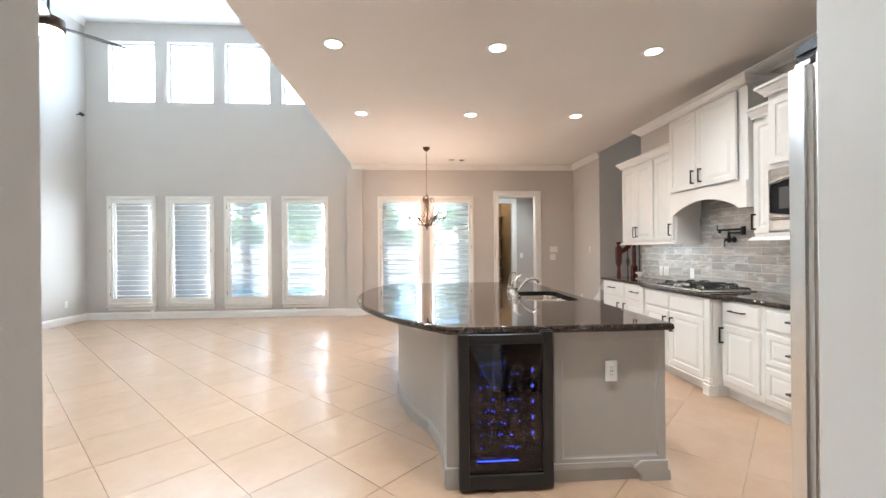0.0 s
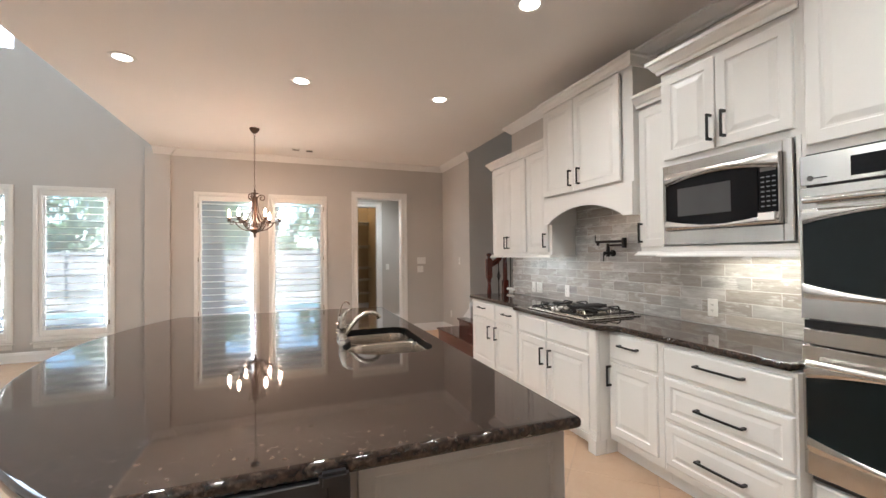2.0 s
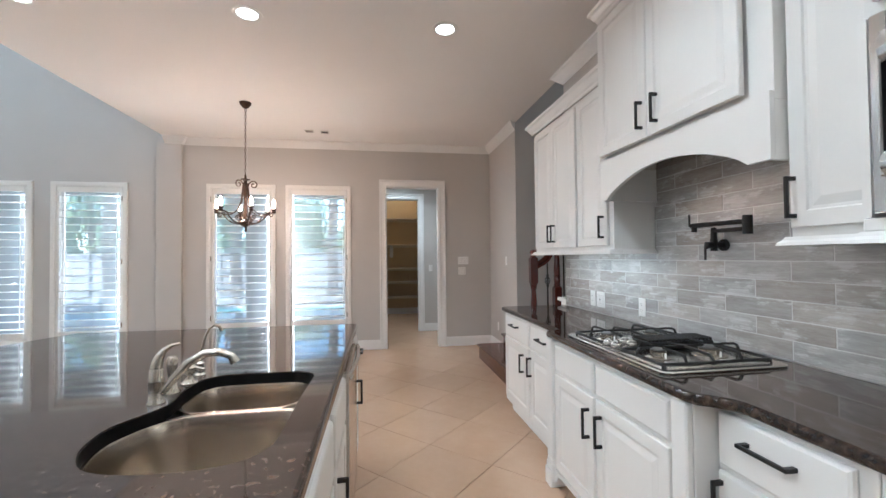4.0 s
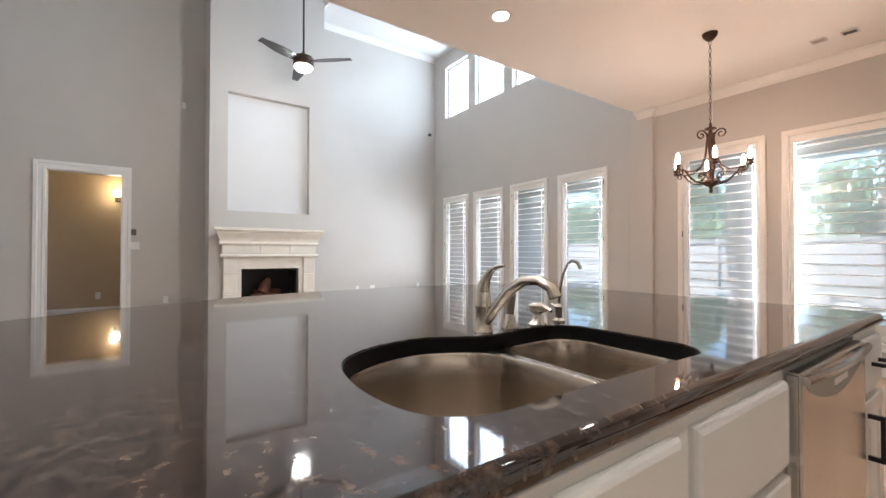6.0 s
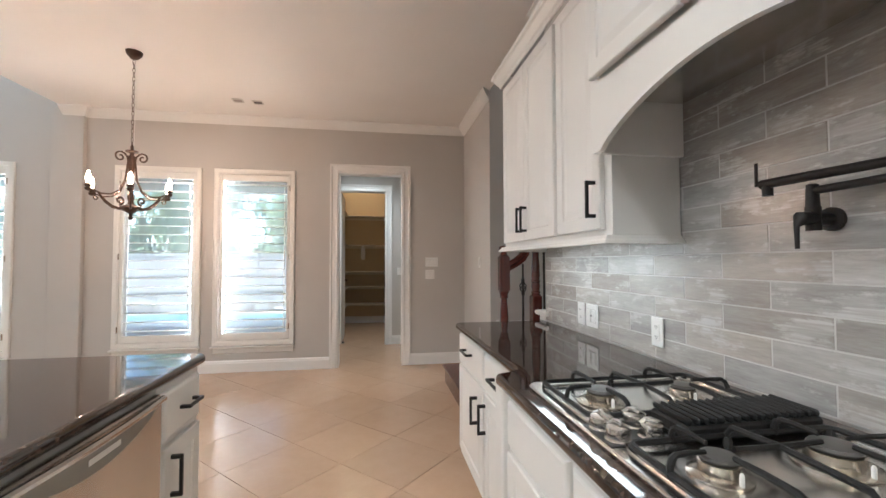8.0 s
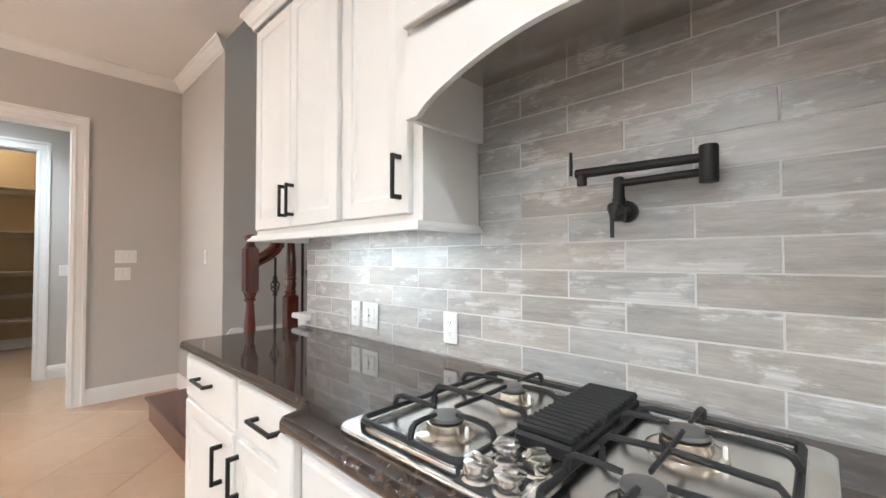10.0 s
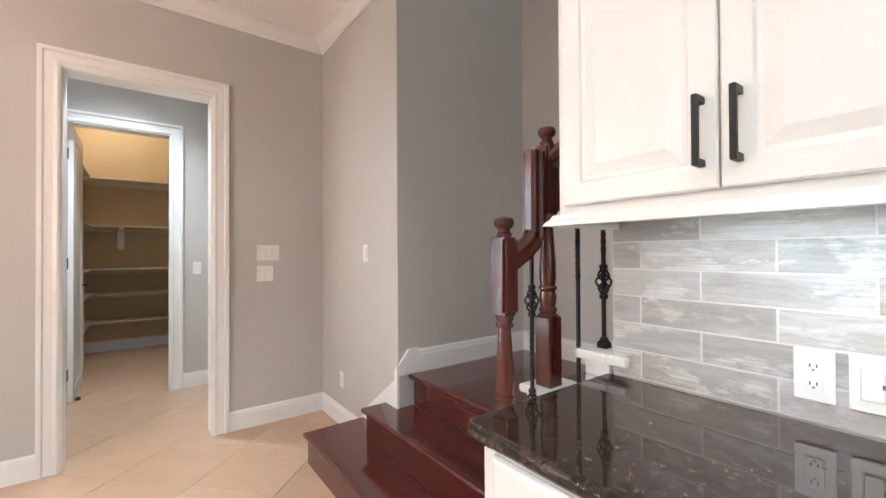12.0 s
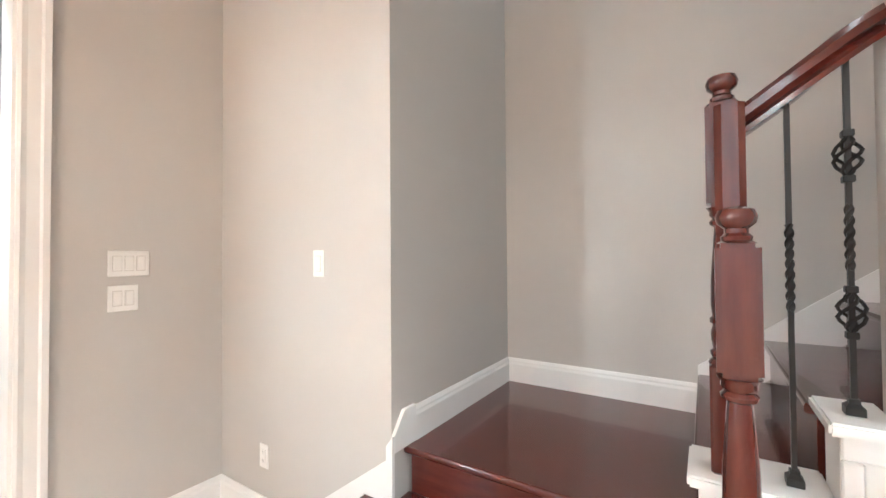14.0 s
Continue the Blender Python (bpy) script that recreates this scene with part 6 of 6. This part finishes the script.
baluster(3.715, 6.318, 0.785, 1.71, (), ((1.20, 1.42),))
baluster(3.712, 6.213, 0.975, 1.79, (1.205, 1.56), ((1.30, 1.46),))
baluster(3.60, 6.44, 0.425, 1.30, (0.735, 1.125), ((0.83, 1.03),))
RAIL = ((-0.030, 0.0), (-0.030, 0.012), (-0.018, 0.022), (-0.030, 0.034), (-0.030, 0.052), (-0.016, 0.064), (0.016, 0.064), (0.030, 0.052), (0.030, 0.034), (0.018, 0.022), (0.030, 0.012), (0.030, 0.0))


def handrail(points, name="handrail"):
    bm = bmesh.new()
    rings = []
    pts = [Vector(p) for p in points]
    for i, p in enumerate(pts):
        d = (pts[min(i + 1, len(pts) - 1)] - pts[max(i - 1, 0)]).normalized()
        side = d.cross(Vector((0, 0, 1)))
        side = side.normalized() if side.length > 0.05 else Vector((0, -1, 0))
        up = side.cross(d).normalized()
        rings.append([bm.verts.new(p + side * a + up * b) for a, b in RAIL])
    for r0, r1 in zip(rings, rings[1:]):
        for k in range(len(RAIL)):
            bm.faces.new((r0[k], r0[(k + 1) % len(RAIL)], r1[(k + 1) % len(RAIL)], r1[k]))
    bm.faces.new(rings[0])
    bm.faces.new(rings[-1])
    return bm


hr = thing("stair_handrail", (0, 0, 0), "moulded dark cherry handrail with a gooseneck", "handrail")
part("upper_rail", handrail([(3.704, 6.405, 1.635), (3.706, 6.30, 1.71), (3.706, 6.19, 1.795), (3.90, 5.95, 1.98)]), M_CHERRY, hr, smooth=True)
part("lower_rail", handrail([(3.485, 6.437, 1.245), (3.56, 6.437, 1.285), (3.612, 6.437, 1.325), (3.632, 6.437, 1.36)]), M_CHERRY, hr, smooth=True)
part("gooseneck", handrail([(3.640, 6.437, 1.36), (3.642, 6.437, 1.50), (3.642, 6.437, 1.69)]), M_CHERRY_POST, hr, smooth=True)

# ---- pantry ----
pd = thing("pantry_door", (1.915, 10.235, 0), "white panelled pantry door standing open", "door")
part("leaf", merge(None, panel(0.74, 2.43, 0.038, ((0.0, 0.0), (0.10, 0.0), (0.108, 0.008), (0.125, 0.008), (0.16, 0.002))), pose(0.038, 0.006, 0.008, 0, 0, 90)), M_TRIM, pd)
for z in (0.25, 1.23, 2.2):
    part("hinge", box(-0.004, 0.006, -0.008, 0.004, z - 0.05, z + 0.05), M_BLACK, pd, "dark butt hinge")
part("lever_handle", tube([(0.04, 0.68, 1.0), (0.085, 0.68, 1.0), (0.085, 0.57, 1.0)], 0.009, 8), M_BLACK, pd)
for k, z in enumerate((0.44, 0.80, 1.12, 1.69, 2.31)):
    s = thing("pantry_shelf", (1.70, 12.55, z), "painted pantry shelf on a cleat", "shelf", "pantry shelves")
    part("board", box(0.001, 1.199, -0.36 if z < 1.2 else -0.30, -0.001, -0.02, 0.0, 0.003), M_SHELF, s)
    part("cleat", box(0.001, 1.199, -0.02, -0.001, -0.075, -0.021), M_SHELF, s)
    if k == 3:
        part("bracket", box(0.50, 0.55, -0.28, -0.021, -0.05, -0.021), M_TRIM, s)
        part("bracket_leg", box(0.48, 0.57, -0.034, -0.021, -0.32, -0.05, 0.03), M_TRIM, s)
    s2 = thing("pantry_shelf", (1.70, 11.05, z), "painted pantry shelf on a cleat", "shelf", "pantry shelves")
    part("board", box(0.001, 0.22, 0.0, 1.13, -0.02, 0.0, 0.003), M_SHELF, s2)
for y in (11.06, 11.55):
    s = thing("shelf_divider", (1.70, y, 0), "upright painted shelf divider", "shelf")
    part("board", box(0.001, 0.218, -0.01, 0.01, 0.0, 1.68), M_SHELF, s)
stop = thing("door_stop", (2.30, 9.3, 0), "small dark door stop on the floor", "door stop")
part("body", lathe(((0.02, 0), (0.02, 0.02), (0.012, 0.03), (0.001, 0.03)), 12), M_PLASTIC_BLACK, stop)
stop.location = (1.98, 10.32, 0)

# ---- garden ----
setting("ground", box(-70, 70, 8.925, 120, -0.30, -0.16), M_GRASS, "green lawn", "ground")
setting("patio", box(-14, 12, 8.93, 13.2, -0.155, -0.06), M_CONC, "pale concrete patio", "patio")
setting("pool_deck", box(-14, 12, 13.2, 19.5, -0.156, -0.08), M_CONC, "pale pool surround", "pavement")
pool = bmesh.new()
merge(pool, plate([(x, y) for x, y in ((-9, 13.4), (-6, 13.05), (-2, 13.25), (2, 13.0), (5, 13.3), (6.5, 14.2), (5, 15.2), (1, 15.0), (-3, 15.3), (-7, 15.1), (-9.5, 14.4))], [], -0.078, -0.070, 0.002))
setting("water", pool, M_WATER, "turquoise swimming pool water", "water")
setting("patio_beam", box(-6.3, 1.57, 12.0, 12.4, 2.75, 3.05), M_STUCCO, "cream painted patio beam", "beam")
pc = box(-6.3, 1.57, 8.93, 12.6, 3.05, 3.2)
# east pieces, out of view, added to hold sky light off the nook window
box(3.51, 8.0, 8.93, 12.6, 3.05, 3.2, bm=pc)
box(1.57, 3.51, 8.93, 12.6, 3.62, 3.77, bm=pc)
setting("ceiling_patio", pc, M_STUCCO, "cream patio ceiling", "ceiling")
rng = random.Random(11)


def brick_mesh(l, d, h):
    bm = box(0, l, 0, d, 0, h)
    me = bpy.data.meshes.new("brick")
    bm.to_mesh(me)
    bm.free()
    me.materials.append(M_BRICK)
    return me


B_FULL = brick_mesh(0.20, 0.10, 0.062)
for cx in (-0.75, -5.6):
    c = tagged(new("brick_column"), "red-brown brick patio column", "column", "patio columns", "structure")
    c.location = (cx, 12.2, 0)
    part("core", box(-0.195, 0.195, -0.195, 0.195, -0.06, 2.749), M_MORTAR, c)
    for r in range(37):
        z = -0.055 + r * 0.0755
        for side in range(4):
            for k in range(2):
                o = new("brick", B_FULL)
                o.parent = c
                o.matrix_basis = pose(0, 0, 0, 0, 0, 90 * side) @ pose(-0.205 + k * 0.211 - (0.0 if r % 2 else 0.006), -0.205, z)
wing = tagged(new("house_wing"), "brick house wing beside the patio", "house", kind="structure")
part("wall", box(-8.5, -6.30, 8.93, 14.0, -0.16, 3.4), M_MORTAR, wing)
rows = bmesh.new()
for r in range(45):
    z = -0.05 + r * 0.0755
    y = 8.95 - (0.105 if r % 2 else 0)
    while y < 13.95:
        box(-6.305, -6.292, max(y, 8.94), min(y + 0.2, 13.99), z, z + 0.064, bm=rows)
        y += 0.211
bk = part("brickwork", rows, M_BRICK, wing, "red-brown brick courses")
tagged(bk, kind="stuff")
gab = bmesh.new()
ring = [(8.93, 3.4), (8.93, 7.2), (9.6, 7.0), (13.0, 4.0), (14.0, 3.4)]
f = [gab.verts.new((-6.32, y, z)) for y, z in ring]
b = [gab.verts.new((-6.6, y, z)) for y, z in ring]
gab.faces.new(f)
gab.faces.new(b)
for i in range(len(ring)):
    gab.faces.new((f[i], f[(i + 1) % len(ring)], b[(i + 1) % len(ring)], b[i]))
part("gable", gab, M_STUCCO, wing, "pale gable siding")
fence = thing("garden_fence", (0, 20.5, -0.16), "pale wooden board fence", "fence")
PLANK = brick_mesh(0.145, 0.022, 1.76)
PLANK.materials.clear()
PLANK.materials.append(M_FENCE)
for i in range(230):
    o = new("board", PLANK)
    o.parent = fence
    o.location = (-19 + i * 0.149, 0.01 * (i % 2), 0.02 + 0.015 * rng.random())
for z in (0.35, 1.0, 1.72):
    part("rail", box(-19, 15.2, -0.045, -0.002, z, z + 0.09), M_FENCE, fence)
for i in range(15):
    part("post", box(-19 + i * 2.4, -18.9 + i * 2.4, -0.10, -0.046, 0, 1.9), M_FENCE, fence)


def rock(at, s, seed):
    bm = bmesh.new()
    bmesh.ops.create_icosphere(bm, subdivisions=2, radius=1)
    for v in bm.verts:
        k = 1 + 0.35 * noise.noise(v.co * 1.3 + Vector((seed * 7.1, seed * 3.3, 0)))
        v.co = Vector((v.co.x * s[0] * k, v.co.y * s[1] * k, max(-0.3, v.co.z) * s[2] * k))
    ob = tagged(part("pool_rock", bm, M_ROCK, smooth=False), "rough tan boulder on the pool edge", "rock", "pool rocks")
    ob.location = at
    return ob


for i in range(34):
    x = -9 + i * 0.46 + rng.uniform(-0.1, 0.1)
    rock((x, 15.75 + rng.uniform(-0.25, 0.4), -0.02 + 0.12 * rng.random()), (rng.uniform(0.22, 0.42), rng.uniform(0.2, 0.35), rng.uniform(0.13, 0.26)), i)


def leaves(bm, centre, radius, count, size):
    for _ in range(count):
        d = Vector((rng.gauss(0, 1), rng.gauss(0, 1), rng.gauss(0, 1))).normalized() * radius * rng.uniform(0.45, 1.0)
        p = Vector(centre) + Vector((d.x, d.y, d.z * 0.85))
        q = Euler((rng.uniform(0, 6.3), rng.uniform(0, 6.3), rng.uniform(0, 6.3))).to_matrix()
        s = size * rng.uniform(0.6, 1.3)
        bm.faces.new([bm.verts.new(p + q @ Vector(c)) for c in ((-s, 0, 0), (0, -s * 0.45, 0.1 * s), (s, 0, 0), (0, s * 0.45, 0.1 * s))])


def tree(x, y, h, spread):
    t = thing("garden_tree", (x, y, -0.2), "leafy green tree behind the garden fence", "tree", "garden trees")
    tr = bmesh.new()
    tube([(0, 0, 0), (0.1, 0.05, h * 0.3), (0.05, 0.1, h * 0.6), (0.0, 0.0, h * 0.85)], [0.2, 0.15, 0.1, 0.04], 8, tr)
    for k in range(5):
        a = k * 1.3
        tube([(0.08, 0.05, h * (0.3 + 0.08 * k)), (spread * 0.6 * math.cos(a), spread * 0.6 * math.sin(a), h * (0.5 + 0.08 * k))], [0.08, 0.03], 6, tr)
    part("trunk", tr, M_BARK, t)
    cr = bmesh.new()
    for k in range(10):
        a = rng.uniform(0, 6.28)
        r = spread * rng.uniform(0.2, 0.85)
        leaves(cr, (r * math.cos(a), r * math.sin(a), h * rng.uniform(0.32, 0.95)), spread * rng.uniform(0.30, 0.5), 190, 0.17)
    part("crown", cr, M_LEAF, t)


for i in range(11):
    tree(-17 + i * 3.0 + rng.uniform(-0.6, 0.6), 22.8 + rng.uniform(0, 2.0), rng.uniform(4.2, 6.4), rng.uniform(1.9, 2.6))


def palm(x, y, h):
    t = thing("palm_tree", (x, y, -0.1), "palm tree with a rough pale trunk", "tree", "palms")
    tr = bmesh.new()
    n = 22
    for i in range(n):
        z = h * i / n
        lathe(((0.15, z), (0.20, z + h / n * 0.55), (0.14, z + h / n)), 9, tr, pose(0.03 * math.sin(i * 0.6), 0, 0))
    part("trunk", tr, M_BARK, t, "ringed rough trunk")
    fr_ = bmesh.new()
    for k in range(16):
        a = 2 * math.pi * k / 16 + rng.uniform(-0.2, 0.2)
        lift = rng.uniform(-0.3, 0.7)
        spine = [Vector((math.cos(a) * r, math.sin(a) * r, h + lift * r - 0.33 * r * r)) for r in (0.1, 0.5, 0.9, 1.3, 1.7)]
        side = Vector((-math.sin(a), math.cos(a), 0))
        for p, q in zip(spine, spine[1:]):
            for s in (-1, 1):
                for m in range(3):
                    o = p.lerp(q, m / 3)
                    tip = o + side * s * 0.38 + (q - p) * 0.5 + Vector((0, 0, -0.12))
                    fr_.faces.new([fr_.verts.new(v) for v in (o, o + (q - p) * 0.12, tip)])
    part("crown", fr_, M_LEAF, t, "drooping fan fronds")


palm(-2.65, 16.6, 4.4)
palm(0.35, 16.9, 5.0)
palm(-6.3, 16.5, 4.6)


# ---- floor and splashback pieces ----
fl = setting("floor", box(-7.72, 4.90, -1.32, 12.67, -0.12, -0.005), M_GROUT, "tan porcelain tile floor laid on the diagonal", "floor")
STEP, U0, V0 = 0.515, 1.94, 2.31


def tile_mesh(name, s, t, b, mat):
    bm = box(-s / 2, s / 2, -s / 2, s / 2, -t, 0)
    bmesh.ops.bevel(bm, geom=[e for e in bm.edges if all(v.co.z > -1e-5 for v in e.verts)], offset=b, segments=1, affect="EDGES")
    me = bpy.data.meshes.new(name)
    bm.to_mesh(me)
    bm.free()
    me.materials.append(mat)
    return me


TILE = tile_mesh("floor_tile", STEP - 0.0035, 0.004, 0.001, M_TILE)
spots = []
for i in range(-14, 26):
    for j in range(-12, 26):
        u, v = U0 + (i + 0.5) * STEP, V0 + (j + 0.5) * STEP
        x, y = (u - v) / math.sqrt(2), (u + v) / math.sqrt(2)
        if -6.3 < x < 3.75 and 0.9 < y < 8.85 or 0.9 < x < 3.5 and 8.8 < y < 12.7 or -7.7 < x < -6.2 and 0.7 < y < 4.9 or -0.4 < x < 1.1 and -1.3 < y < 1.2:
            spots.append((math.hypot(x - 1.0, y - 5.2), x, y))
spots.sort()
rng = random.Random(3)
for k, (d, x, y) in enumerate(spots[:300]):
    o = new("floor_tile", TILE)
    o.parent = fl
    o.matrix_basis = pose(x, y, -0.0006 * rng.random(), 0, 0, 45 + 90 * rng.randrange(4))
rest = bmesh.new()
for d, x, y in spots[300:]:
    one = bmesh.new()
    one.from_mesh(TILE)
    merge(rest, one, pose(x, y, 0, 0, 0, 45))
far_tiles = part("far_tiles", rest, M_TILE, fl, "tan floor tiles further off")
tagged(far_tiles, kind="stuff")

sp = setting("splashback", box(EAST - 0.006, EAST - 0.0005, 2.665, 6.145, 0.9155, 1.90), M_SPLASH_GROUT, "grey wood-look plank tile splashback in running bond", "splashback")
LEN, ROW = 0.334, 0.0842
TILES = {}
for r in range(12):
    z0 = 0.918 + r * ROW
    lo, hi = (2.665, 6.145) if z0 < 1.37 else (3.44, 4.90)
    y = (4.884 if r % 2 else 4.717) - 8 * LEN
    while y < hi:
        a, b = max(y, lo), min(y + LEN, hi)
        if b - a > 0.02:
            key = round(b - a, 3)
            if key not in TILES:
                bm = box(-0.0035, 0, 0.0024, b - a - 0.0024, 0.0024, ROW - 0.0024)
                bmesh.ops.bevel(bm, geom=[e for e in bm.edges if all(v.co.x < -0.003 for v in e.verts)], offset=0.001, segments=1, affect="EDGES")
                me = bpy.data.meshes.new("splash_tile")
                bm.to_mesh(me)
                bm.free()
                me.materials.append(M_SPLASH)
                TILES[key] = me
            o = new("splash_tile", TILES[key])
            o.parent = sp
            o.location = (EAST - 0.0033 - 0.0004 * rng.random(), a, z0)
        y += LEN
